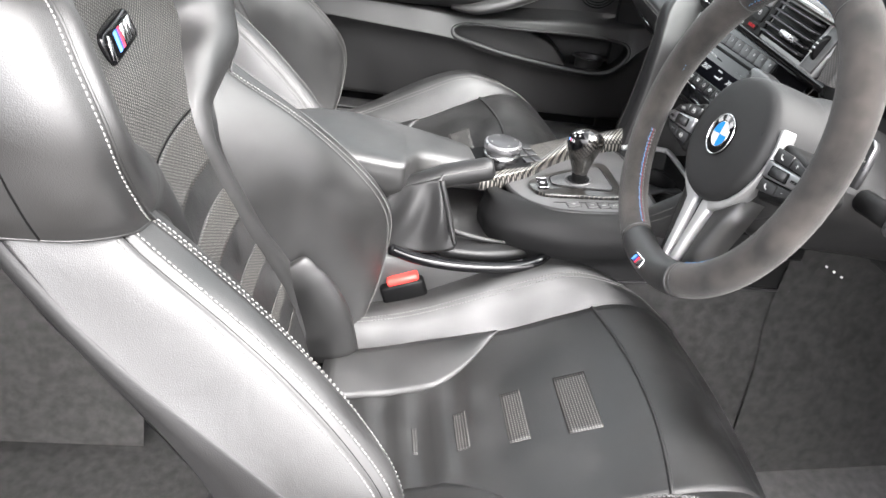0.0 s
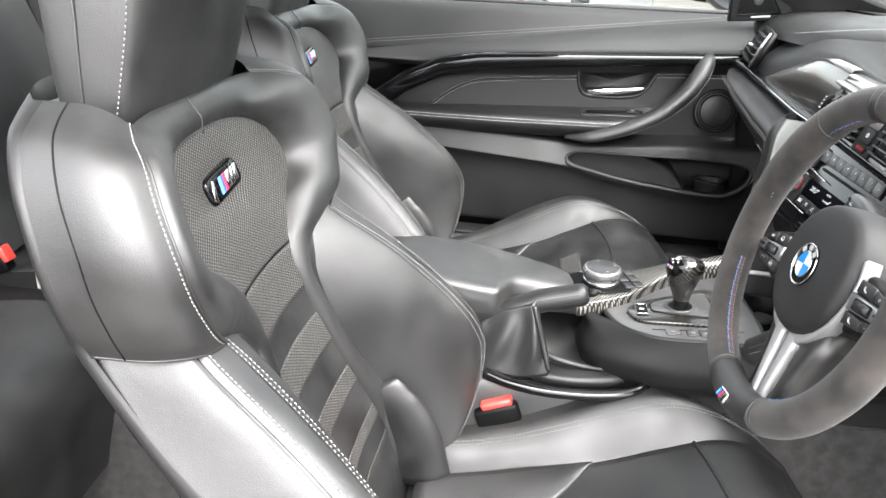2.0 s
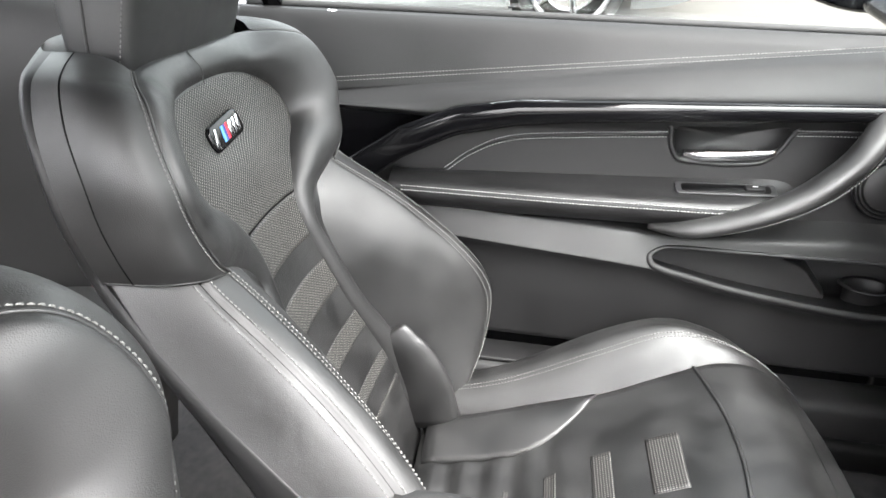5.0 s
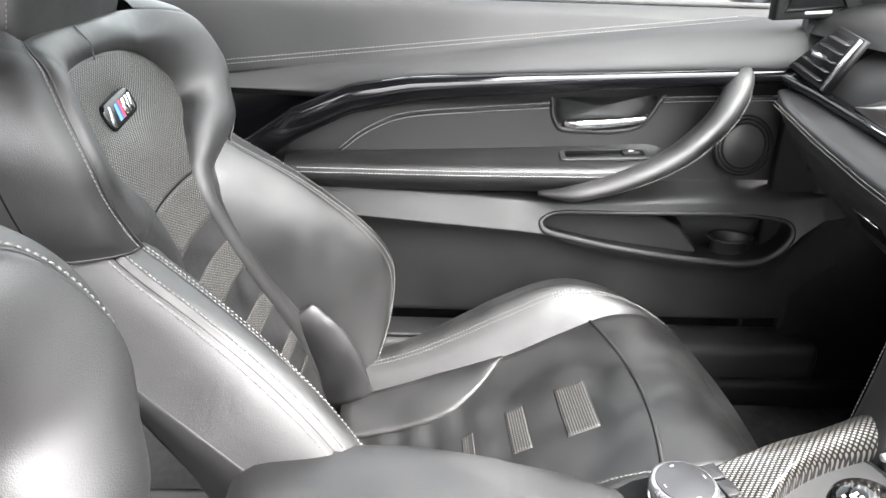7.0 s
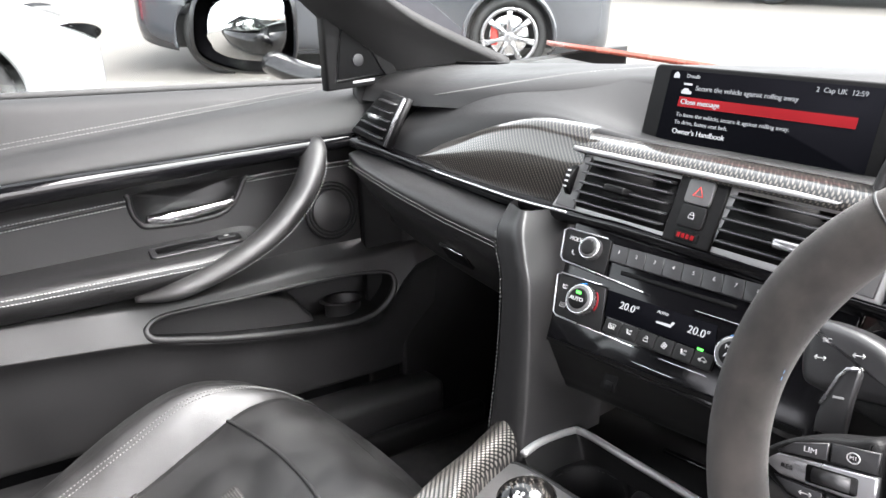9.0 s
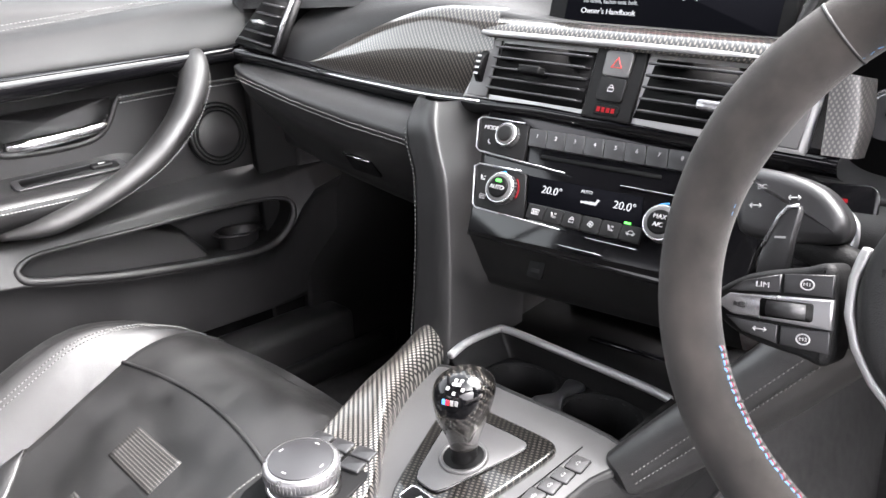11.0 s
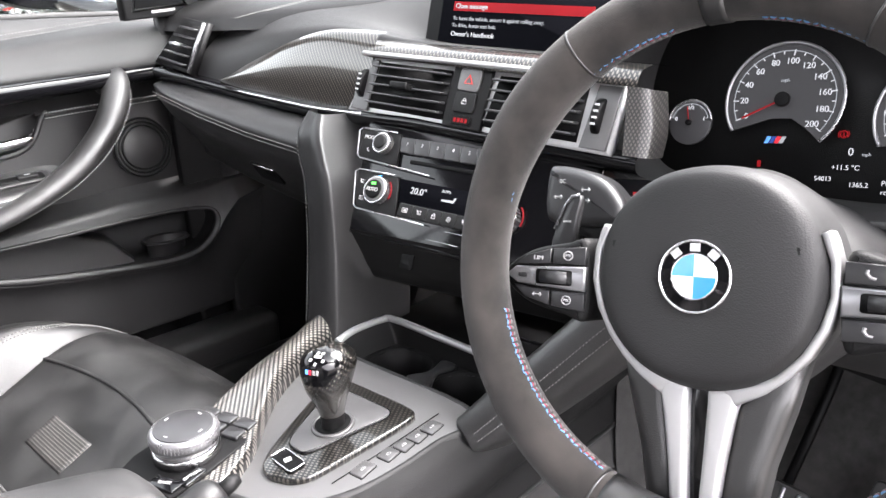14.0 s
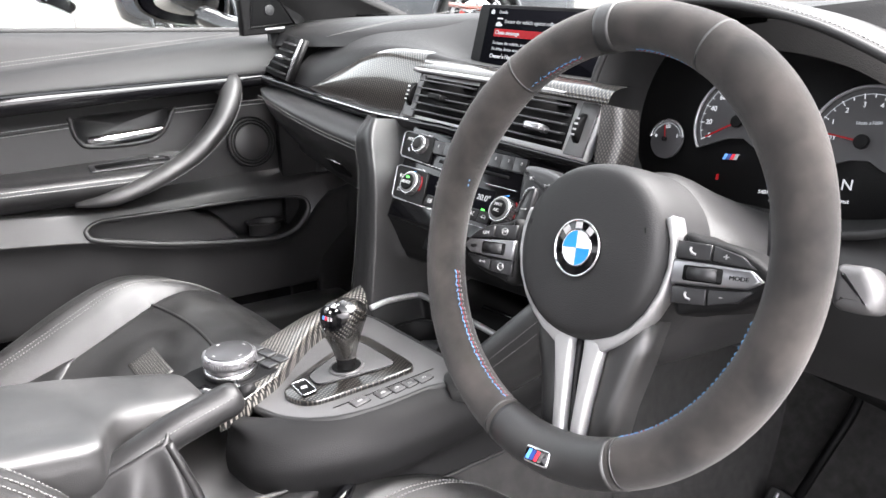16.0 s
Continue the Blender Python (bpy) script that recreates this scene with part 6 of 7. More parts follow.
cups = ((0.541, 0.078, 0.039), (0.539, -0.020, 0.039))
part("tray_floor", holed(0.49, 0.59, 0.145, -0.085, 0.462, cups), MATTE, con)
for cx, cy, r in cups:
    wall = np.array([[(cx + rr * math.cos(a), cy + rr * math.sin(a), z) for a in np.linspace(0, 2 * math.pi, 41)] for rr, z in ((r + 0.004, 0.464), (r, 0.462), (r - 0.002, 0.43), (r - 0.004, 0.375), (0.002, 0.372))])
    part("cup_holder", sheet(wall, flip=True), DARK, con, "deep black cup holder")
part("cup_bridge", slab(cr([(0.500, 0.02), (0.520, 0.045), (0.545, 0.034), (0.575, 0.040), (0.575, 0.018), (0.545, 0.022), (0.52, 0.008), (0.50, 0.0)], 40, closed=True).tolist(), 0.006, 0.003, 2, pose(0, 0, 0.462)), KEYGREY, con)
# knee bolster on the driver's side of the stack
kn = []
for x, y, z, w in ((0.472, -0.084, 0.462, 0.030), (0.492, -0.112, 0.492, 0.040), (0.512, -0.146, 0.530, 0.046), (0.534, -0.182, 0.572, 0.050), (0.560, -0.220, 0.615, 0.052)):
    kn.append([(x + 0.03, y + 0.022, z + w * 0.2), (x, y + 0.012, z + w * 0.55), (x - 0.010, y - 0.006, z + w * 0.40), (x - 0.006, y - 0.016, z - w * 0.2), (x + 0.02, y - 0.010, z - w * 0.8), (x + 0.05, y, z - w)])
kng = surf(kn, 24, 30)
kp = part("knee_bolster", sheet(kng, 0.0), LEATHER_S, con, "leather knee pad with double stitching")
part("knee_bolster_end", sheet(np.array([kng[0], kng[0] * 0.5 + kng[0].mean(0) * 0.5 + V(-0.008, 0.004, -0.004), kng[0] * 0.02 + kng[0].mean(0) * 0.98 + V(-0.009, 0.004, -0.004)]), flip=True), LEATHER_S, kp)
for jj in (13, 15):
    part("stitching", stitches(kng[1:, jj] + V(-0.001, -0.0008, 0.0), up=(-0.7, -0.7, 0.2), w=0.00045, pitch=0.004, length=0.003), THREAD, kp)

# armrest
def armrest():
    a = thing("armrest", "padded black leather centre armrest with a stitched front edge", "armrest")
    rows = []
    for x, yl, yr, z, d in ((-0.13, 0.105, -0.020, 0.500, 0.06), (-0.10, 0.118, -0.034, 0.513, 0.07), (0.0, 0.124, -0.046, 0.516, 0.075), (0.056, 0.124, -0.048, 0.511, 0.072), (0.102, 0.122, -0.046, 0.505, 0.066), (0.113, 0.121, -0.035, 0.503, 0.064), (0.122, 0.120, -0.016, 0.502, 0.062), (0.136, 0.119, 0.002, 0.500, 0.059), (0.160, 0.117, 0.011, 0.496, 0.053), (0.200, 0.111, 0.016, 0.489, 0.044), (0.220, 0.106, 0.020, 0.484, 0.035), (0.232, 0.100, 0.028, 0.470, 0.02)):
        mid = (yl + yr) / 2
        rows.append([(x, yl - 0.004, z - d), (x, yl, z - 0.020), (x, yl - 0.010, z - 0.004), (x, mid, z), (x, yr + 0.012, z - 0.004), (x, yr, z - 0.020), (x, yr + 0.002, z - d * 0.7), (x, yr + 0.012, z - d)])
    g = surf(rows, 44, 50)
    pad = part("pad", sheet(g, 0.0), LEATHER, a)
    part("pad_front", sheet(np.array([g[-1], g[-1] * 0.6 + g[-1].mean(0) * 0.4 + V(0.003, 0, -0.004), g[-1] * 0.02 + g[-1].mean(0) * 0.98 + V(0.004, 0, -0.006)])), LEATHER, pad)
    part("pad_rear", sheet(np.array([g[0], g[0] * 0.02 + g[0].mean(0) * 0.98]), flip=True), LEATHER, pad)
    for jj in (33, 36):
        n = -normals(g)
        part("stitching", stitches(g[4:, jj] - 0.0008 * n[4:, jj], up=-n[4:, jj], w=0.0005), THREAD, pad)
    part("underside", rbox(0.26, 0.10, 0.05, 0.015, 3, pose(0.05, 0.045, 0.425)), MATTE, a)
    return a


armrest()

# handbrake
hbk = thing("handbrake", "handbrake lever with a creased black leather boot", "handbrake")
hl = cr([(0.112, -0.022, 0.448), (0.135, -0.024, 0.462), (0.155, -0.026, 0.472), (0.18, -0.028, 0.484), (0.225, -0.030, 0.498), (0.243, -0.031, 0.504)], 30)
part("grip", tube(hl, np.interp(np.linspace(0, 1, 30), (0, 0.5, 0.85, 0.96, 1), (0.0185, 0.0180, 0.0178, 0.0150, 0.010)), 20), DOORSKIN, hbk)
part("stitching", stitches(hl[4:-3] + V(-0.004, -0.0160, 0.0085), up=(0, -1, 0.2), w=0.0004, pitch=0.004, length=0.003), THREAD, hbk)
part("button", tube([(0.243, -0.031, 0.504), (0.252, -0.0315, 0.507), (0.258, -0.032, 0.5085)], (0.0065, 0.0062, 0.004), 14), MATTE, hbk)
bt = [[(0.078, -0.034, 0.440), (0.072, -0.048, 0.410), (0.070, -0.060, 0.372)],
      [(0.108, -0.041, 0.462), (0.106, -0.056, 0.420), (0.105, -0.068, 0.371)],
      [(0.132, -0.044, 0.474), (0.140, -0.062, 0.424), (0.148, -0.073, 0.370)],
      [(0.152, -0.048, 0.482), (0.170, -0.067, 0.428), (0.184, -0.075, 0.378)],
      [(0.164, -0.046, 0.488), (0.182, -0.060, 0.432), (0.197, -0.071, 0.384)],
      [(0.170, -0.030, 0.494), (0.178, -0.038, 0.428), (0.186, -0.046, 0.388)],
      [(0.168, -0.010, 0.486), (0.170, -0.012, 0.424), (0.175, -0.014, 0.392)],
      [(0.150, 0.008, 0.470), (0.150, 0.010, 0.424), (0.152, 0.010, 0.385)]]
btg = surf(bt, 50, 24)
for i in range(50):
    for j in range(24):
        btg[i, j] += V(0, -1, 0.3) * 0.0042 * math.sin(i * 0.55 + j * 0.22) * math.sin(math.pi * j / 23)
part("boot", sheet(btg, 0.003, flip=True), DOORSKIN, hbk, "creased leather boot")
ridge = btg[26, 1:23] + V(0.001, -0.001, 0.002)
part("fold", tube(ridge, np.interp(np.linspace(0, 1, 22), (0, 0.5, 1), (0.004, 0.0055, 0.003)), 10), DOORSKIN, hbk, "pinched fold of the boot")
tong = cr([(0.172, -0.060), (0.200, -0.073), (0.250, -0.077), (0.296, -0.070), (0.320, -0.056), (0.314, -0.044), (0.272, -0.040), (0.225, -0.038), (0.185, -0.026)], 48, closed=True)
part("boot_tongue", slab([(x - 0.24, y + 0.055) for x, y in tong], 0.016, 0.007, 4, pose(0.24, -0.055, 0.368, 6, -3, 0)), DOORSKIN, hbk, "leather tongue of the boot in the tray")
crease = cr([(0.182, -0.034, 0.398), (0.21, -0.046, 0.394), (0.25, -0.052, 0.390), (0.298, -0.052, 0.388)], 24)
part("fold", tube(crease, np.interp(np.linspace(0, 1, 24), (0, 0.4, 1), (0.006, 0.005, 0.002)), 10), DOORSKIN, hbk)
# front belt buckles
for y, x in ((-0.078, 0.122), (0.135, 0.04)):
    b_ = thing("belt_buckle", "black seat belt buckle with a red release button beside the seat", "seat belt buckle", "belt buckles")
    bm2 = basis((x, y, 0.318), (0.90, 0, 0.35), (0, 1, 0))
    part("buckle_body", rbox(0.070, 0.030, 0.048, 0.006, 2, bm2 @ pose(0, 0, -0.02)), DARK, b_)
    part("release_button", rbox(0.050, 0.026, 0.012, 0.004, 2, bm2 @ pose(0.004, 0, 0.008)), RED, b_, "red release button")
    part("stalk", rbox(0.03, 0.014, 0.12, 0.004, 2, bm2 @ pose(-0.01, 0, -0.09)), DARK, b_)
# ---- instrument cluster and driver's side of the dashboard ----
cl = basis((0.690, -0.268, 0.776), (0.0, -0.996, 0.082), (0.25, 0.02, 0.97))
clus = thing("instrument_cluster", "dark instrument cluster with a white-lettered speedometer and rev counter", "instrument cluster")
part("cluster_panel", slab(rrect(0.40, 0.22, 0.05), 0.004, 0, 1, cl @ pose(0.065, 0.004, -0.016)), MATTE, clus, "black cluster face")


def gauge(m, r, a0, a1, labels, size, name, needle, minor=2):
    if len(labels) > 3:
        face = [(r * math.cos(radians(a)), r * math.sin(radians(a))) for a in np.linspace(a0 - 8, a1 + 8, 60)]
        face += [(-r * 0.52, -r * 0.44), (-r * 0.18, -r * 0.33), (r * 0.16, -r * 0.33), (r * 0.42, -r * 0.50)]
        g = part(name, slab(face, 0.003, 0, 1, m @ pose(0, 0, -0.008)), DIAL, clus, "grey dial cut away below, with white figures", smooth=False)
    else:
        g = part(name, disc(r, 0.003, 0.0008, 64, m @ pose(0, 0, -0.008)), DIAL, clus, "small round grey dial with white figures")
    part("scale_arc", ring(r * 0.86, 0.0004, m @ pose(0, 0, -0.0044), a0, a1, 6, 64), LIT_GREY, g)
    part("dial_rim", ring(r, 0.0016, m @ pose(0, 0, -0.004), a0 - 8, a1 + 8, 8, 64), SILVER, g)
    n = len(labels)
    for i, s in enumerate(labels):
        a = radians(a1 + (a0 - a1) * i / (n - 1))
        text(s, size, LIT, m @ pose(r * 0.68 * math.cos(a), r * 0.68 * math.sin(a), -0.0042), g, "figure")
        for k in range(minor if i < n - 1 else 1):
            b = radians(a1 + (a0 - a1) * (i + k / minor) / (n - 1))
            bar(r * (0.10 if k == 0 else 0.06), r * 0.018, LIT, m @ pose(r * 0.83 * math.cos(b), r * 0.83 * math.sin(b), -0.0042, 0, 0, math.degrees(b)), g, "tick")
    part("needle", rbox(r * 0.80, r * 0.028, 0.0012, 0, 1, m @ pose(0, 0, -0.002, 0, 0, needle) @ pose(r * 0.34, 0, 0)), LIT_RED, g, "red needle", smooth=False)
    part("needle_hub", disc(r * 0.13, 0.004, 0.001, 24, m @ pose(0, 0, -0.003)), DARK, g)
    return g


gauge(cl, 0.050, -40, 205, ["0", "20", "40", "60", "80", "100", "120", "140", "160", "180", "200"], 0.0075, "speedometer", 206)
text("mph", 0.0042, LIT_GREY, cl @ pose(0, 0.017, -0.0042), clus)
gauge(cl @ pose(-0.084, -0.020, 0), 0.021, 15, 165, ["0", "1/2", "1"], 0.0052, "fuel_gauge", 100, 2)
tm = cl @ pose(0.1236, -0.0167, 0)
gauge(tm, 0.050, -30, 200, ["OFF", "READY", "1", "2", "3", "4", "5", "6", "7", "8"], 0.0065, "rev_counter", 168)
text("1/min x1000", 0.0045, LIT_GREY, tm @ pose(0.002, 0.017, -0.0042), clus)
text("N", 0.014, LIT, cl @ pose(0.1147, -0.0552, -0.0110), clus)
for k, mt in enumerate((MBLUE, MDARK, MRED, LIT_GREY)):
    part("badge_bar", slab([(-0.003, -0.003), (0.0005, -0.003), (0.003, 0.003), (-0.0005, 0.003)], 0.0004, 0, 1, cl @ pose(-0.011 + 0.0042 * k, -0.0350, -0.010)), mt, clus, smooth=False)
wl = part("warning_light", ring(0.0028, 0.0006, cl @ pose(0.0505, -0.0295, -0.0112), 0, 360, 6, 28), LIT_RED, clus, "red lit brake warning lamp")
bar(0.0010, 0.0034, LIT_RED, cl @ pose(0.0505, -0.0295, -0.0112), wl, "mark")
for s in (-1, 1):
    part("mark", ring(0.0042, 0.0005, cl @ pose(0.0505, -0.0295, -0.0112, 0, 0, 0 if s > 0 else 180), -38, 38, 6, 14), LIT_RED, wl)
bar(0.003, 0.006, LIT_RED, cl @ pose(-0.017, -0.0565, -0.0115), clus, "warning_light")
text("0", 0.009, LIT, cl @ pose(0.0575, -0.0446, -0.0115), clus)
text("mph", 0.004, LIT_GREY, cl @ pose(0.0695, -0.0466, -0.0115), clus)
text("+11.5 °C", 0.006, LIT, cl @ pose(0.0547, -0.058, -0.0115), clus)
text("54013", 0.0056, LIT, cl @ pose(0.038, -0.068, -0.0115), clus)
text("1365.2", 0.0056, LIT, cl @ pose(0.066, -0.0723, -0.0115), clus)
text("Protect against", 0.006, LIT, cl @ pose(0.083, -0.0700, -0.0110), clus, align="LEFT")
text("rolling away", 0.006, LIT, cl @ pose(0.083, -0.0775, -0.0110), clus, align="LEFT")
# hood round the cluster
op = cr([(-0.142, 0.80), (-0.147, 0.745), (-0.175, 0.706), (-0.26, 0.700), (-0.36, 0.700), (-0.435, 0.714), (-0.478, 0.745), (-0.488, 0.775), (-0.465, 0.805), (-0.415, 0.832), (-0.345, 0.860), (-0.26, 0.877), (-0.20, 0.872), (-0.16, 0.846)], 84, closed=True)
c0 = op.mean(0)
hood = []
for k, x, dz in ((1.0, 0.72, 0.0), (1.04, 0.690, 0.0), (1.06, 0.660, 0.0), (1.09, 0.640, 0.001), (1.12, 0.632, 0.002), (1.16, 0.640, 0.004), (1.19, 0.665, 0.004), (1.20, 0.72, 0.0), (1.18, 0.80, -0.01)):
    hood.append([(x + 0.22 * (z - c0[1]) * 0.6, c0[0] + (y - c0[0]) * k, c0[1] + (z - c0[1]) * k + dz) for y, z in list(op) + [op[0]]])
hd = part("cluster_hood", sheet(surf(hood, 40, 126), 0.0), SOFT, clus, "soft black hood with a stitched rim")
hg2 = surf(hood, 40, 126)
part("hood_lip", tube(hg2[19, :-1], 0.0040, 10, closed=True), SOFT, hd, "rounded lip of the hood")
part("stitching", stitches(hg2[21, 62:122] + V(-0.001, 0, 0.001), up=(-0.6, 0, 0.8), w=0.00042, pitch=0.0045, length=0.0032), THREAD, hd)
part("stitching", stitches(hg2[23, 62:122] + V(-0.001, 0, 0.001), up=(-0.6, 0, 0.8), w=0.00042, pitch=0.0045, length=0.0032), THREAD, hd)
# lower dash on the driver's side
ld = []
for y in (-0.135, -0.20, -0.30, -0.40, -0.50, -0.60, -0.72):
    e = 0.02 * ((y + 0.42) / 0.3) ** 2
    ld.append([(0.660, y, 0.696), (0.625 - e, y, 0.690), (0.606 - e, y, 0.672), (0.612 - e, y, 0.640), (0.640 - e, y, 0.585), (0.70, y, 0.535), (0.80, y, 0.515), (1.05, y, 0.52)])
part("driver_lower_dash", sheet(surf(ld, 30, 36), 0.0, flip=True), SOFT, dash, "black lower dash below the cluster")
for o in (0.0, 0.006):
    p = cr([(0.600, -0.520, 0.672 + o), (0.592, -0.58, 0.668 + o), (0.585, -0.66, 0.672 + o), (0.585, -0.71, 0.676 + o)], 20)
    part("stitching", stitches(p + V(-0.004, 0, 0), up=(-1, 0, 0), w=0.0005), THREAD, dash)
dv = basis((0.618, -0.635, 0.815), (0.25, -0.95, 0.05), (0.30, 0.10, 0.95))
dve = part("side_vent", slab([(-0.045, -0.034), (0.045, -0.040), (0.032, 0.030), (-0.045, 0.040)], 0.008, 0.003, 2, dv @ pose(0, 0, -0.01)), MATTE, dash)
for k in range(5):
    part("slat", rbox(0.070, 0.003, 0.012, 0.001, 1, dv @ pose(-0.002, -0.022 + 0.0115 * k, 0.002, 25, 0, 0)), MATTE, dve)
# start button
stm = basis((0.598, -0.180, 0.668), (0.12, -0.98, 0.06), (0.25, 0.05, 0.96))
stb = thing("start_button", "round black engine start button with a silver ring", "button")
part("button_ring", ring(0.020, 0.003, stm @ pose(0, 0, 0.004)), SILVER, stb)
part("button_cap", disc(0.018, 0.006, 0.002, 40, stm), MATTE, stb)
text("START", 0.0062, WHITEP, stm @ pose(0, 0.004, 0.0064), stb)
text("ENGINE", 0.0054, WHITEP, stm @ pose(0, -0.004, 0.0064), stb)
bar(0.012, 0.003, LIT_RED, stm @ pose(0.004, 0.026, 0.002), stb)
part("button_panel", slab(rrect(0.062, 0.070, 0.010), 0.003, 0.001, 2, stm @ pose(0, 0.004, -0.004)), GLOSS, stb)

# ---- steering wheel ----
wm = basis((0.434, -0.318, 0.692), (0.045, -0.99, 0.135), (0.262, 0.0, 0.965))
sw_ = thing("steering_wheel", "sports steering wheel with a grey suede rim and silver spoke trim", "steering wheel")
N = 160
ang = np.linspace(0, 2 * math.pi, N, endpoint=False)


def rim_r(a):
    d = math.degrees(a) % 360
    grip = max(math.exp(-((d - 38) / 22) ** 2), math.exp(-((d - 142) / 22) ** 2))
    return 0.0174 + 0.0022 * grip


rp = np.stack([0.1645 * np.cos(ang) + 0.006, 0.1645 * np.sin(ang) + 0.006, np.full(N, 0.023)], 1)
rr = np.array([rim_r(a) for a in ang])
part("rim", moved(tube(rp, rr, 22, closed=True, flat=1.06, up=(0, 0, 1)), wm), SUEDE, sw_, "grey suede rim")


def band(d0, d1, mat, grow, name="rim_band"):
    a = np.radians(np.linspace(d0, d1, max(3, int(abs(d1 - d0) / 1.5) + 2)))
    p = np.stack([0.1645 * np.cos(a) + 0.006, 0.1645 * np.sin(a) + 0.006, np.full(len(a), 0.023)], 1)
    return part(name, moved(tube(p, [rim_r(x) + grow for x in a], 22, flat=1.06, up=(0, 0, 1)), wm), mat, sw_)


band(87.5, 92.5, LEATHER_S, 0.0007)
for d in (57, 123, 248, 292):
    band(d - 0.25, d + 0.25, LEATHER_S, 0.0004, "rim_seam")
band(250, 290, LEATHER_S, 0.0006, "rim_base")
for d0, d1 in ((100, 165), (195, 247), (15, 80), (293, 345)):
    a = np.radians(np.linspace(d0, d1, 60))
    rin = 0.1645 - 0.0180
    for k, (mt, off) in enumerate(((THREAD_B, 0.0), (THREAD_R, 0.0022), (THREAD, 0.0044))):
        p = np.stack([(rin) * np.cos(a) + 0.006, rin * np.sin(a) + 0.006, 0.027 - off + 0.0016 * np.cos(np.arange(60) * 2.1)], 1)
        part("rim_stitching", moved(stitches(p, pitch=0.0056, length=0.0042, w=0.00036, up=np.stack([-np.cos(a), -np.sin(a), 0 * a], 1)), wm), mt, sw_)
# hub
ho = cr([(0, 0.069), (0.036, 0.061), (0.062, 0.036), (0.071, 0.0), (0.062, -0.036), (0.036, -0.062), (0, -0.071), (-0.036, -0.062), (-0.062, -0.036), (-0.071, 0.0), (-0.062, 0.036), (-0.036, 0.061)], 72, closed=True)
hubg = []
for k, z in ((1.02, -0.045), (1.02, -0.012), (1.0, 0.004), (0.96, 0.013), (0.86, 0.019), (0.6, 0.022), (0.3, 0.023), (0.01, 0.023)):
    hubg.append([(x * k, y * k, z) for x, y in list(ho) + [ho[0]]])
hub = part("airbag_cover", moved(sheet(surf(hubg, 30, 73)), wm), SOFT, sw_, "domed black airbag cover")
rm = wm @ pose(0, 0, 0.0222)
em = part("emblem", disc(0.0222, 0.003, 0.001, 48, rm), GLOSS, hub, "round emblem with blue and white quarters")
part("emblem_ring", ring(0.0217, 0.0010, rm @ pose(0, 0, 0.003)), CHROME, em)
part("emblem_ring", ring(0.0136, 0.0007, rm @ pose(0, 0, 0.003)), CHROME, em)
for q in range(4):
    a = np.radians(np.linspace(90 * q, 90 * q + 90, 12))
    part("quarter", slab([(0, 0)] + [(0.0134 * math.cos(x), 0.0134 * math.sin(x)) for x in a], 0.0006, 0, 1, rm @ pose(0, 0, 0.003)), BLUE if q % 2 else ENAMEL, em, smooth=False)
for a in (50, 90, 130):
    bar(0.006, 0.005, WHITEP, rm @ pose(0.0177 * math.cos(radians(a)), 0.0177 * math.sin(radians(a)), 0.0033, 0, 0, a - 90), em)
for s in (-1, 1):
    bar(0.010, 0.004, MATTE, wm @ pose(s * 0.052, 0.018, 0.0195), hub)
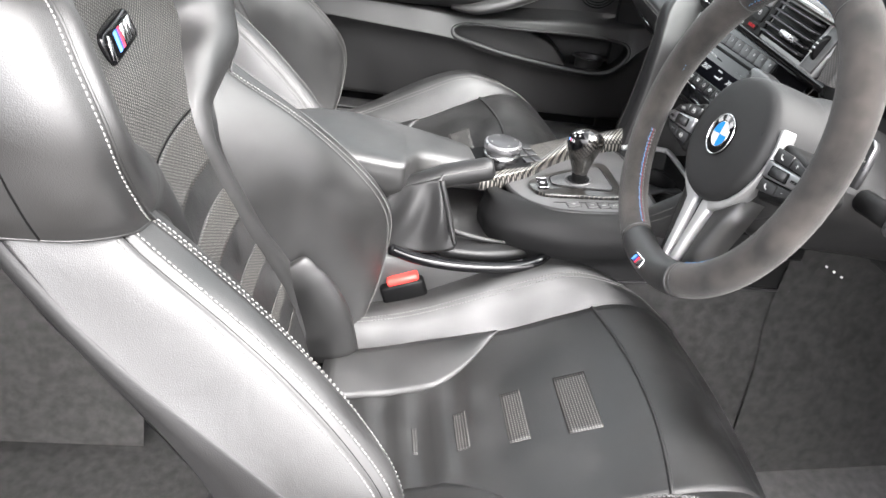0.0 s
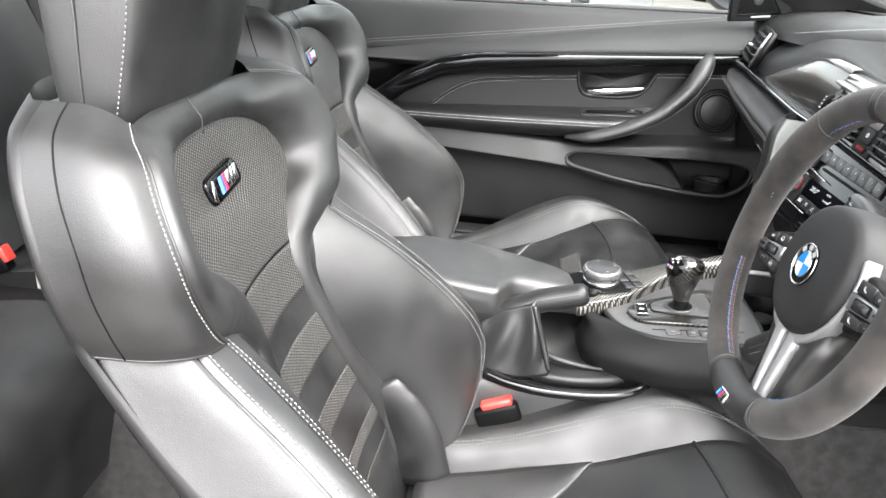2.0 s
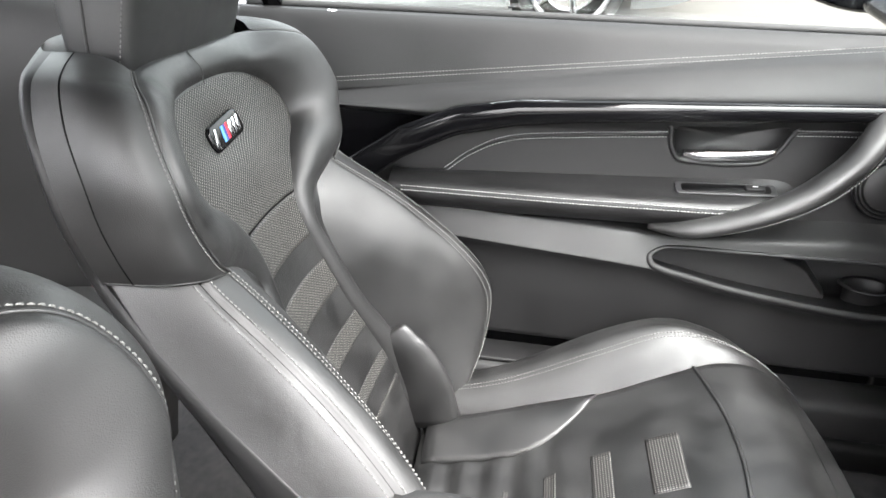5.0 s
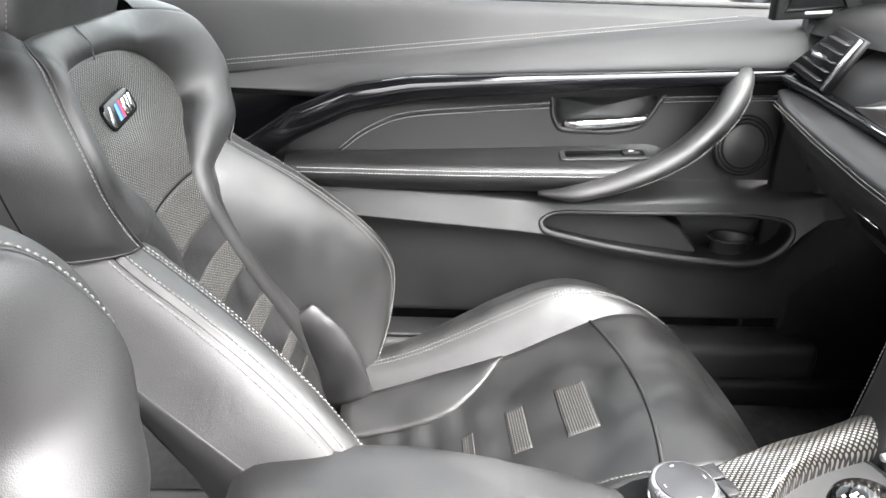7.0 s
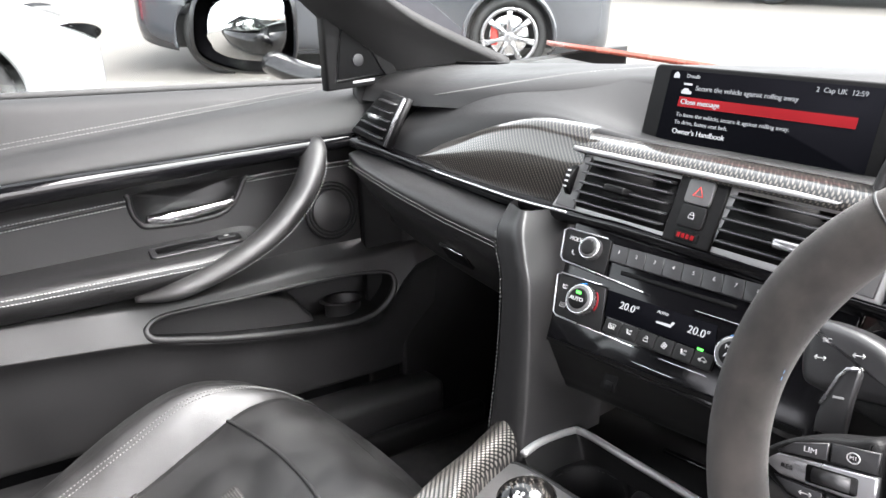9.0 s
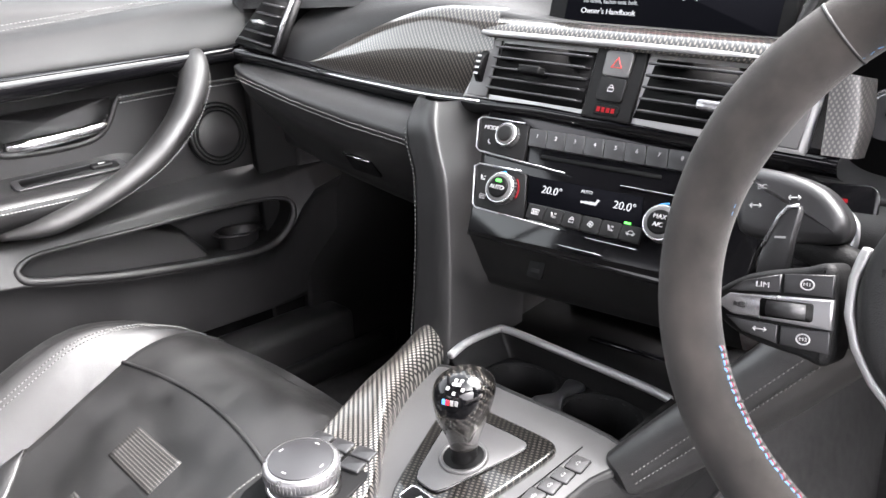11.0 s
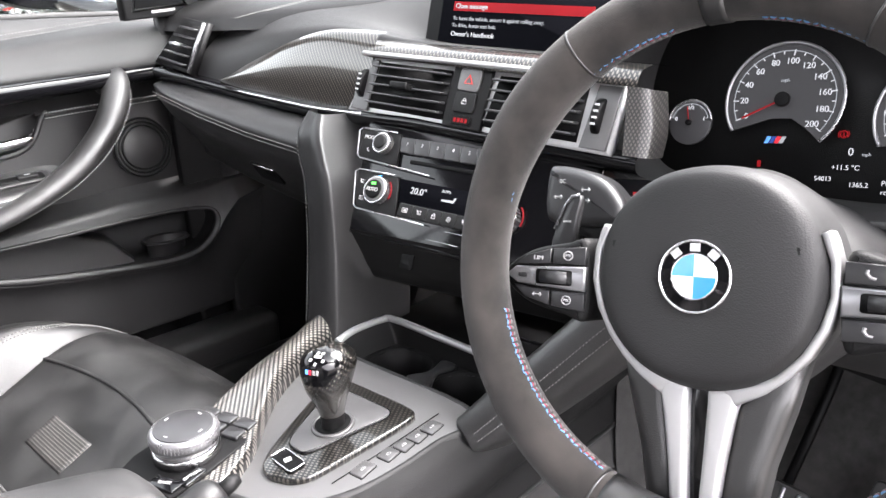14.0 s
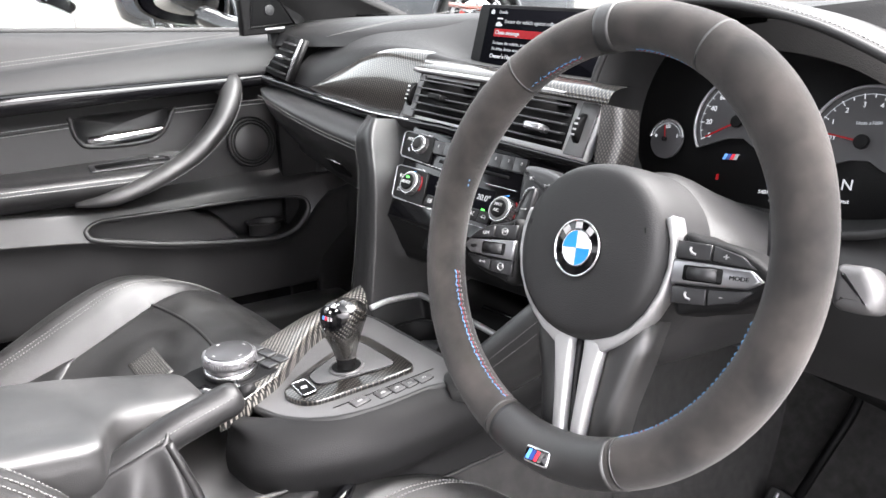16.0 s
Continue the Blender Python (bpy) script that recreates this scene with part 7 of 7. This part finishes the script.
# side spokes with keys
for s in (-1, 1):
    wk = wm @ pose(-0.004 if s < 0 else 0.0, -0.0015, 0) @ Matrix.Diagonal((0.97, 0.82, 1, 1))
    so_ = cr([(s * 0.080, 0.022), (s * 0.100, 0.022), (s * 0.132, 0.013), (s * 0.153, -0.008), (s * 0.134, -0.030), (s * 0.100, -0.040), (s * 0.080, -0.040)], 40, closed=True)
    pod = part("spoke", slab([tuple(p) for p in so_], 0.034, 0.006, 3, wk @ pose(0, 0, -0.026)), MATTE, sw_, "key-covered side spoke")
    for k, (pts, x, y) in enumerate((([(0.080, 0.004), (0.107, 0.004), (0.107, 0.017), (0.080, 0.019)], 0.094, 0.011), ([(0.109, 0.004), (0.140, 0.001), (0.130, 0.010), (0.109, 0.0165)], 0.119, 0.008),
                                     ([(0.080, -0.020), (0.107, -0.020), (0.107, -0.033), (0.080, -0.035)], 0.094, -0.027), ([(0.109, -0.020), (0.140, -0.017), (0.130, -0.027), (0.109, -0.0325)], 0.119, -0.024))):
        kk = part("key", slab([(s * a, b) for a, b in pts], 0.003, 0.0008, 2, wk @ pose(0, 0, 0.0075)), KEYGREY, pod)
        if s < 0 and k == 1:
            text("LIM", 0.0055, WHITEP, wk @ pose(-0.119, 0.008, 0.0108), kk)
        elif s < 0 and k in (0, 2):
            part("key_mark", ring(0.0036, 0.0005, wk @ pose(-x, y, 0.0107)), WHITEP, kk)
            text("M" + str(1 + k // 2), 0.0036, WHITEP, wk @ pose(-x, y, 0.0108), kk)
        elif s > 0 and k in (1, 3):
            text("+" if k == 1 else "-", 0.009, WHITEP, wk @ pose(x, y, 0.0108), kk)
        else:
            icon(wk @ pose(s * x, y, 0.0106), kk, 0.0030, None, 6 if s > 0 else 5)
    part("silver_band", slab([(s * 0.079, -0.0185), (s * 0.136, -0.0155), (s * 0.147, -0.008), (s * 0.138, 0.0), (s * 0.079, 0.0025)], 0.005, 0.002, 2, wk @ pose(0, 0, 0.0075)), SILVER, pod, "satin silver band")
    part("roller_slot", slab(rrect(0.030, 0.013, 0.002), 0.001, 0, 1, wk @ pose(s * 0.104, -0.008, 0.0122)), DARK, pod)
    part("roller", tube([wk @ Vector((s * 0.093, -0.008, 0.0105)), wk @ Vector((s * 0.115, -0.008, 0.0105))], 0.0052, 16), KEYGREY, pod, "black thumb roller")
    text("MODE" if s > 0 else "RES", 0.0050, MATTE, wk @ pose(s * 0.131, -0.008, 0.0127), pod)
# lower double spoke
for s in (-1, 1):
    leg = [(s * 0.026, -0.066), (s * 0.0215, -0.088), (s * 0.0175, -0.115), (s * 0.0150, -0.140), (s * 0.0120, -0.152), (s * 0.0015, -0.154), (s * 0.0015, -0.147), (s * 0.0035, -0.142), (s * 0.0050, -0.110), (s * 0.0060, -0.080), (s * 0.0060, -0.069)]
    part("silver_leg", slab(leg, 0.012, 0.0035, 3, wm @ pose(0, 0, -0.002, 0, 0, 0)), SATIN, sw_, "satin silver spoke trim")
    side = [(s * 0.022, -0.070), (s * 0.058, -0.046), (s * 0.050, -0.080), (s * 0.040, -0.116), (s * 0.034, -0.152), (s * 0.012, -0.153), (s * 0.015, -0.118)]
    part("spoke_side", slab(side, 0.030, 0.010, 4, wm @ pose(0, 0, -0.026)), LEATHER_S, sw_, "leather spoke cheek")
    arc = [(r * math.cos(radians(a)) * s, r * math.sin(radians(a))) for r, a in [(0.0705, 24), (0.0712, 10), (0.0712, -5), (0.0705, -20), (0.0703, -35), (0.0705, -50), (0.0700, -62), (0.0690, -78)]]
    arc += [(r * math.cos(radians(a)) * s, r * math.sin(radians(a))) for r, a in [(0.0800, -73), (0.0775, -60), (0.0760, -48), (0.0755, -35), (0.0758, -20), (0.0765, -5), (0.0766, 10), (0.0764, 20), (0.0760, 24)]]
    part("silver_arc", slab(arc, 0.016, 0.002, 2, wm @ pose(0, 0, -0.006)), SATIN, sw_)
part("spoke_web", slab([(-0.010, -0.066), (0.010, -0.066), (0.006, -0.150), (-0.006, -0.150)], 0.006, 0.001, 2, wm @ pose(0, 0, -0.004)), GLOSS, sw_)
bgm = wm @ pose(0.003, -0.1605, 0.0385, -12, 0, 0)
bb = part("badge", slab(rrect(0.024, 0.013, 0.003), 0.004, 0.001, 2, bgm), CHROME, sw_, "small badge with coloured bars")
part("badge_face", slab(rrect(0.021, 0.010, 0.002), 0.0008, 0, 1, bgm @ pose(0, 0, 0.0038)), GLOSS, bb)
for k, mt in enumerate((MBLUE, MDARK, MRED, CHROME)):
    part("bar", slab([(-0.003, -0.004), (0.0, -0.004), (0.002, 0.004), (-0.001, 0.004)], 0.0005, 0, 1, bgm @ pose(-0.006 + 0.004 * k, 0, 0.0046)), mt, bb, smooth=False)
# paddles
for s in (-1, 1):
    po = [(-0.143, 0.008), (-0.1427, 0.0185), (-0.1400, 0.0271), (-0.1305, 0.0475), (-0.1255, 0.0533), (-0.1189, 0.0543), (-0.1175, 0.0507), (-0.1210, 0.0320), (-0.1235, 0.008)] if s < 0 else \
         [(0.1150, 0.008), (0.1120, 0.0400), (0.1117, 0.0500), (0.1150, 0.0540), (0.1218, 0.0530), (0.1269, 0.0476), (0.1295, 0.0271), (0.1300, 0.008)]
    pd = part("shift_paddle", slab(po, 0.006, 0.002, 2, wm @ pose(0, 0, -0.049)), KEYGREY, sw_, "satin black shift paddle")
    part("paddle_edge", tube([wm @ Vector((x, y, -0.0425)) for x, y in (po[2:6] if s < 0 else po[2:7])], 0.0012, 8), SILVER, pd)
    bar(0.007, 0.0014, WHITEP, wm @ pose(s * (0.129 if s < 0 else 0.1218), 0.0336, -0.0427), pd)
    if s > 0:
        bar(0.0014, 0.007, WHITEP, wm @ pose(0.1218, 0.0336, -0.0426), pd)
# column
colm = thing("steering_column", "matt black steering column shroud with stalks", "steering column")
cg_ = []
for z, w, h, dy in ((-0.040, 0.062, 0.058, 0.0), (-0.075, 0.078, 0.070, 0.0), (-0.13, 0.088, 0.064, 0.0), (-0.20, 0.094, 0.056, 0.004), (-0.28, 0.100, 0.050, 0.010)):
    cg_.append([wm @ Vector((w * math.cos(a) * (1 + 0.08 * math.cos(4 * a)), dy + h * math.sin(a) * (1 + 0.08 * math.cos(4 * a)) * (1.0 if math.sin(a) > 0 else 1.2), z)) for a in np.linspace(0, 2 * math.pi, 41)])
part("shroud", sheet(surf(cg_, 24, 80)), GRAIN, colm, "grained column shroud")
for s in (-1, 1):
    tip = [(-0.1717, 0.0430), (-0.1700, 0.0780), (-0.1600, 0.0820), (-0.1400, 0.0785), (-0.1250, 0.0735), (-0.1130, 0.0665), (-0.1030, 0.0550), (-0.0984, 0.0440), (-0.1030, 0.0320), (-0.1266, 0.0300), (-0.1600, 0.0320)] if s < 0 else \
          [(0.1480, 0.0100), (0.1600, 0.0128), (0.1704, 0.0107), (0.1778, -0.0007), (0.1786, -0.0117), (0.1742, -0.0197), (0.1600, -0.0201), (0.1480, -0.0150)]
    st = part("stalk", slab(cr(np.array(tip), 48, closed=True).tolist(), 0.026, 0.009, 4, wm @ pose(0, 0, -0.100)), KEYGREY if s < 0 else GREYP, colm, "broad control stalk")
    part("stalk_root", tube([wm @ Vector((s * 0.060, 0.0, -0.105)), wm @ Vector((s * 0.150, 0.040 if s < 0 else -0.004, -0.090))], 0.012, 12), MATTE, st)
    if s < 0:
        text("BC", 0.005, WHITEP, wm @ pose(-0.1535, 0.068, -0.0735), st)
        for x, y in ((-0.157, 0.055), (-0.1315, 0.0610), (-0.1315, 0.0520)):
            icon(wm @ pose(x, y, -0.0735), st, 0.0030, None, 5)
for k in range(3):
    bar(0.003, 0.002, WHITEP, wm @ pose(0.095 + 0.012 * k, -0.075, -0.10), colm)

# ---- everything of the car so far leans into place with it ----
CAR = Matrix.Translation((0, 0, 0.3)) @ pose(0, 0, 0, 0, 5.8, 0) @ pose(0, 0, 0, -7.5, 0, 0) @ Matrix.Translation((0, 0, -0.3))
bpy.context.view_layer.update()
for ob in list(scene.objects):
    if ob.parent is None and ob.type in {"MESH", "EMPTY"}:
        ob.matrix_world = CAR @ ob.matrix_basis
# ---- floor of the car ----
FLOOR = -0.04
floor = tagged(new("floor"), "black carpeted car floor with footwells", "floor", kind="structure")
fg = np.array([[(x, y, FLOOR + 0.02 * max(0, x - 0.9) + (0.30 * ((x - 1.02) / 0.25) if x > 1.02 else 0) + 0.01 * math.sin(7 * x + 5 * y)) for y in np.linspace(-0.78, 0.80, 20)] for x in (-1.2, -0.8, -0.4, 0.0, 0.3, 0.6, 0.8, 0.95, 1.02, 1.1, 1.2, 1.3)])
part("carpet", sheet(surf(fg, 60, 60), 0.02, flip=True), CARPET, floor, "black pile carpet")
for (x0, x1, y0, y1) in ((0.36, 1.02, -0.64, -0.14), (0.40, 1.02, 0.16, 0.62)):
    mat_ = thing("floor_mat", "black carpet floor mat with a bound edge", "floor mat", "floor mats")
    c = rrect(x1 - x0, y1 - y0, 0.06, 8)
    part("carpet_pad", slab(c, 0.012, 0.004, 2, pose((x0 + x1) / 2, (y0 + y1) / 2, FLOOR + 0.012)), MATPILE, mat_)
    part("mat_binding", tube([((x0 + x1) / 2 + x, (y0 + y1) / 2 + y, FLOOR + 0.020) for x, y in c], 0.006, 8, closed=True), RUBBER, mat_)
side = tagged(new("footwell_wall"), "dark carpeted footwell sides and bulkhead", "wall", kind="structure")
part("front_bulkhead", sheet(np.array([[(1.16 + 0.04 * k, y, FLOOR + 0.125 * k) for k in range(5)] for y in (-0.80, 0, 0.82)]), 0.02), CARPET, side)
for y, x0 in ((-0.80, 0.84),):
    part("kick_panel", sheet(np.array([[(x, y, z) for z in (FLOOR, 0.25, 0.55)] for x in (x0, 1.0, 1.3)]), 0.02), GRAIN, side)
part("kick_panel", sheet(np.array([[(x, 0.744, z) for z in (FLOOR, 0.25, 0.50, 0.705)] for x in (0.655, 0.80, 1.0, 1.3)]), 0.02), MATTE, side)
part("under_dash", sheet(np.array([[(x, y, 0.43) for y in (-0.60, 0.0, 0.82)] for x in (0.88, 1.0, 1.35)]), 0.02), DARK, side)
for y0, w, name, lab in ((-0.245, 0.075, "brake_pedal", "ribbed metal and rubber brake pedal"), (-0.375, 0.055, "accelerator_pedal", "tall metal and rubber accelerator pedal")):
    pd = thing(name, lab, "pedal", "pedals")
    h = 0.07 if "brake" in name else 0.20
    pmx = basis((1.02, y0, 0.06 if "brake" in name else 0.06), (0, -1, 0), (0.45, 0, 0.9))
    part("pad", slab(rrect(w, h, 0.01), 0.012, 0.003, 2, pmx), RUBBER, pd)
    for k in range(3):
        part("metal_strip", rbox(0.006, h * 0.86, 0.004, 0.001, 1, pmx @ pose(-w * 0.3 + w * 0.3 * k, 0, 0.013)), SILVER, pd)
    part("arm", tube([pmx @ Vector((0, h * 0.3, 0)), pmx @ Vector((0, 0.18, -0.06)), pmx @ Vector((0, 0.30, -0.05))], 0.008, 10), DARK, pd)
# bonnet and wiper cowl
bon = thing("bonnet", "glossy orange-red bonnet of the car beyond the windscreen", "bonnet")
bg_ = np.array([[(x, y, 0.705 + 0.02 * math.cos(y * 1.6) - 0.195 * (x - 1.15) - 0.06 * max(0, x - 1.8) ** 2) for y in np.linspace(-0.78, 0.80, 9)] for x in (1.12, 1.4, 1.8, 2.2, 2.45)])
part("bonnet_skin", sheet(surf(bg_, 20, 20), 0.01, flip=True), material("orange metallic paint", (0.30, 0.055, 0.030), 0.22, metal=0.3, coat=1.0), bon)
part("cowl", rbox(0.10, 1.45, 0.03, 0.012, 2, pose(1.06, 0.02, 0.690)), RUBBER, bon)
part("wiper_arm", tube(cr([(1.08, 0.45, 0.716), (1.06, 0.25, 0.728), (1.06, -0.15, 0.735)], 12), 0.008, 8), DARK, bon)

# ---- outside ----
GROUND_Z = -0.34
CONCRETE = material("pale concrete", (0.062, 0.056, 0.050), 0.85, vary=0.18, vscale=0.8, grain=0.5, gscale=60, gkind="noise")
ground = tagged(new("ground"), "pale sunlit concrete forecourt", "ground", kind="structure")
part("forecourt", sheet(np.array([[(x, y, GROUND_Z) for y in np.linspace(-300, 300, 13)] for x in np.linspace(-300, 300, 13)]), flip=False), CONCRETE, ground)
WHITE_PAINT = material("white car paint", (0.16, 0.163, 0.167), 0.15, coat=1.0, vary=0.03, rvary=0.03)
GREY_PAINT = material("dark grey car paint", (0.035, 0.037, 0.042), 0.15, coat=1.0, vary=0.05, rvary=0.03)
BLACK_PAINT = material("black car body paint", (0.012, 0.012, 0.014), 0.15, coat=1.0, vary=0.05, rvary=0.03)
CARGLASS = material("tinted car glass", (0.02, 0.025, 0.03), 0.05, coat=0.5, rvary=0.02)


def parked_car(label, paint, m, height=1.28, wheel=0.335, spokes=5, rim_mat=None, caliper=True):
    c = thing("parked_car", label, "car", "parked cars", m=m)
    k = height / 1.28
    prof = [  # x, half width, sill z, belt z, roof z, half width of roof
        (0.92, 0.45, 0.28, 0.50, 0.52, 0.30), (0.86, 0.70, 0.22, 0.60, 0.62, 0.50), (0.60, 0.86, 0.18, 0.70, 0.74, 0.62), (0.20, 0.90, 0.18, 0.76, 0.82, 0.64),
        (-0.25, 0.90, 0.18, 0.80, 0.88, 0.64), (-0.60, 0.89, 0.18, 0.84, 1.02, 0.62), (-1.05, 0.89, 0.18, 0.86, 1.24, 0.56), (-1.50, 0.89, 0.18, 0.87, 1.28, 0.54), (-2.00, 0.90, 0.18, 0.88, 1.22, 0.54),
        (-2.45, 0.92, 0.18, 0.89, 1.06, 0.56), (-2.90, 0.92, 0.20, 0.88, 0.96, 0.58), (-3.25, 0.84, 0.28, 0.80, 0.86, 0.52), (-3.40, 0.55, 0.36, 0.62, 0.66, 0.34)]
    rows = []
    for x, w, s, b, r, wr in prof:
        b, r = b * k, r * k
        half = [(w * 0.93, s), (w, s + 0.12), (w, (s + b) / 2), (w * 0.985, b - 0.03), (w * 0.955, b), (wr + (w - wr) * 0.35, b + (r - b) * 0.6), (wr, r - 0.02), (wr * 0.5, r), (0, r + 0.012)]
        rows.append([(x, -y, z) for y, z in half] + [(x, y, z) for y, z in half[-2::-1]])
    g = surf(rows, 150, 110)
    v, f = sheet(g)

    def arch(q):
        p = np.mean([v[i] for i in q], axis=0)
        return abs(p[1]) > 0.6 and any(math.hypot(p[0] - wx, p[2] - wheel) < wheel * 1.16 for wx in (0.0, -2.55))
    body = part("body", (v, [q for q in f if not arch(q)]), paint, c, "glossy painted body")
    part("underbody", rbox(3.9, 1.5, 0.30, 0.05, 2, pose(-1.25, 0, 0.36)), RUBBER, c)
    gi = [(i, j) for i in range(len(g) - 1) for j in range(g.shape[1] - 1)]
    n = normals(g)
    glass = [(i, j) for i, j in gi if -2.75 < g[i, j, 0] < -0.42 and (0.40 < (g[i, j, 2] - np.interp(g[i, j, 0], [p[0] for p in prof][::-1], [p[3] * k for p in prof][::-1])) / max(0.05, np.interp(g[i, j, 0], [p[0] for p in prof][::-1], [(p[4] - p[3]) * k for p in prof][::-1])) * 1.0 + 0.30 < 1.02)]
    gv, gf = [], []
    for i, j in glass:
        o = len(gv)
        gv += [g[a, b] - 0.006 * n[a, b] * -1 for a, b in ((i, j), (i + 1, j), (i + 1, j + 1), (i, j + 1))]
        gf.append((o, o + 1, o + 2, o + 3))
    part("glasshouse", (gv, gf), CARGLASS, c, "dark tinted windows")
    for s in (-1, 1):
        lm = pose(0.74, s * 0.66, 0.64 * k, 0, 0, 0)
        part("headlight", moved(sheet(np.array([[(0.13 * math.cos(a) * r * 1.3, s * 0.05 * r * math.sin(a) + 0.0, 0.07 * r * math.sin(a) + 0.05 * (1 - r)) for a in np.linspace(0, 2 * math.pi, 21)] for r in (1.0, 0.7, 0.35, 0.02)])), lm), GLOSS, c)
        for wx in (0.0, -2.55):
            y = s * 0.80
            part("arch_lip", moved(ring(wheel * 1.17, 0.022, None, -15, 195, 8, 40), pose(wx, s * 0.895, wheel, 90, 0, 0)), paint, c)
            w_ = part("wheel", moved(ring(wheel * 0.86, wheel * 0.15, None, seg=14), pose(wx, y, wheel, 90, 0, 0)), RUBBER, c, "alloy wheel with a black tyre")
            fm = pose(wx, s * 0.90, wheel, 90, 0, 0)
            rimm = rim_mat or SILVER
            part("rim", moved(ring(wheel * 0.70, wheel * 0.05, None, seg=8), fm), rimm, w_)
            part("brake_disc", disc(wheel * 0.52, 0.02, 0.002, 32, pose(wx, s * 0.80 + 0.01, wheel, 90, 0, 0)), CHROME, w_)
            part("barrel", moved(sheet(np.array([[(wheel * 0.72 * math.cos(a), wheel * 0.72 * math.sin(a), z) for a in np.linspace(0, 2 * math.pi, 33)] for z in (-0.1, 0.1)])), pose(wx, y, wheel, 90, 0, 0)), DARK, w_)
            if caliper:
                part("caliper", rbox(0.06, 0.06, 0.18, 0.01, 2, pose(wx - 0.13, s * 0.85, wheel + 0.02)), RED, w_)
            for i in range(spokes):
                a = 360 / spokes * i + 12
                for o in (-7, 7):
                    part("spoke", rbox(wheel * 0.66, 0.030, 0.03, 0.006, 1, pose(wx, s * 0.895, wheel, 0, a, 0) @ pose(wheel * 0.34, 0, 0, 0, o, 0) @ pose(0, 0, 0, 90, 0, 0)), rimm, w_)
            part("hub_cap", disc(0.045, 0.03, 0.006, 24, pose(wx, s * 0.885, wheel, 90, 0, 0) if s < 0 else pose(wx, s * 0.915, wheel, 90, 0, 0)), rimm, w_)
    return c


parked_car("white sports car with silver wheels parked beside the window", WHITE_PAINT, pose(0.17, 5.45, GROUND_Z), wheel=0.355)
parked_car("dark grey saloon with pale multi-spoke wheels on the forecourt", GREY_PAINT, pose(4.86, 5.34, GROUND_Z, 0, 0, -38), height=1.40, spokes=7)
parked_car("black off-roader on the far side of the forecourt", BLACK_PAINT, pose(11.4, 8.2, GROUND_Z, 0, 0, -62), height=1.75, wheel=0.38, rim_mat=RUBBER, caliper=False)
parked_car("black off-roader beside another at the far edge", BLACK_PAINT, pose(13.2, 4.6, GROUND_Z, 0, 0, -62), height=1.75, wheel=0.38, rim_mat=RUBBER, caliper=False)
parked_car("red hatchback parked behind the white car", material("red car paint", (0.45, 0.02, 0.03), 0.15, coat=1.0), pose(-1.6, 8.4, GROUND_Z, 0, 0, 10), height=1.42)
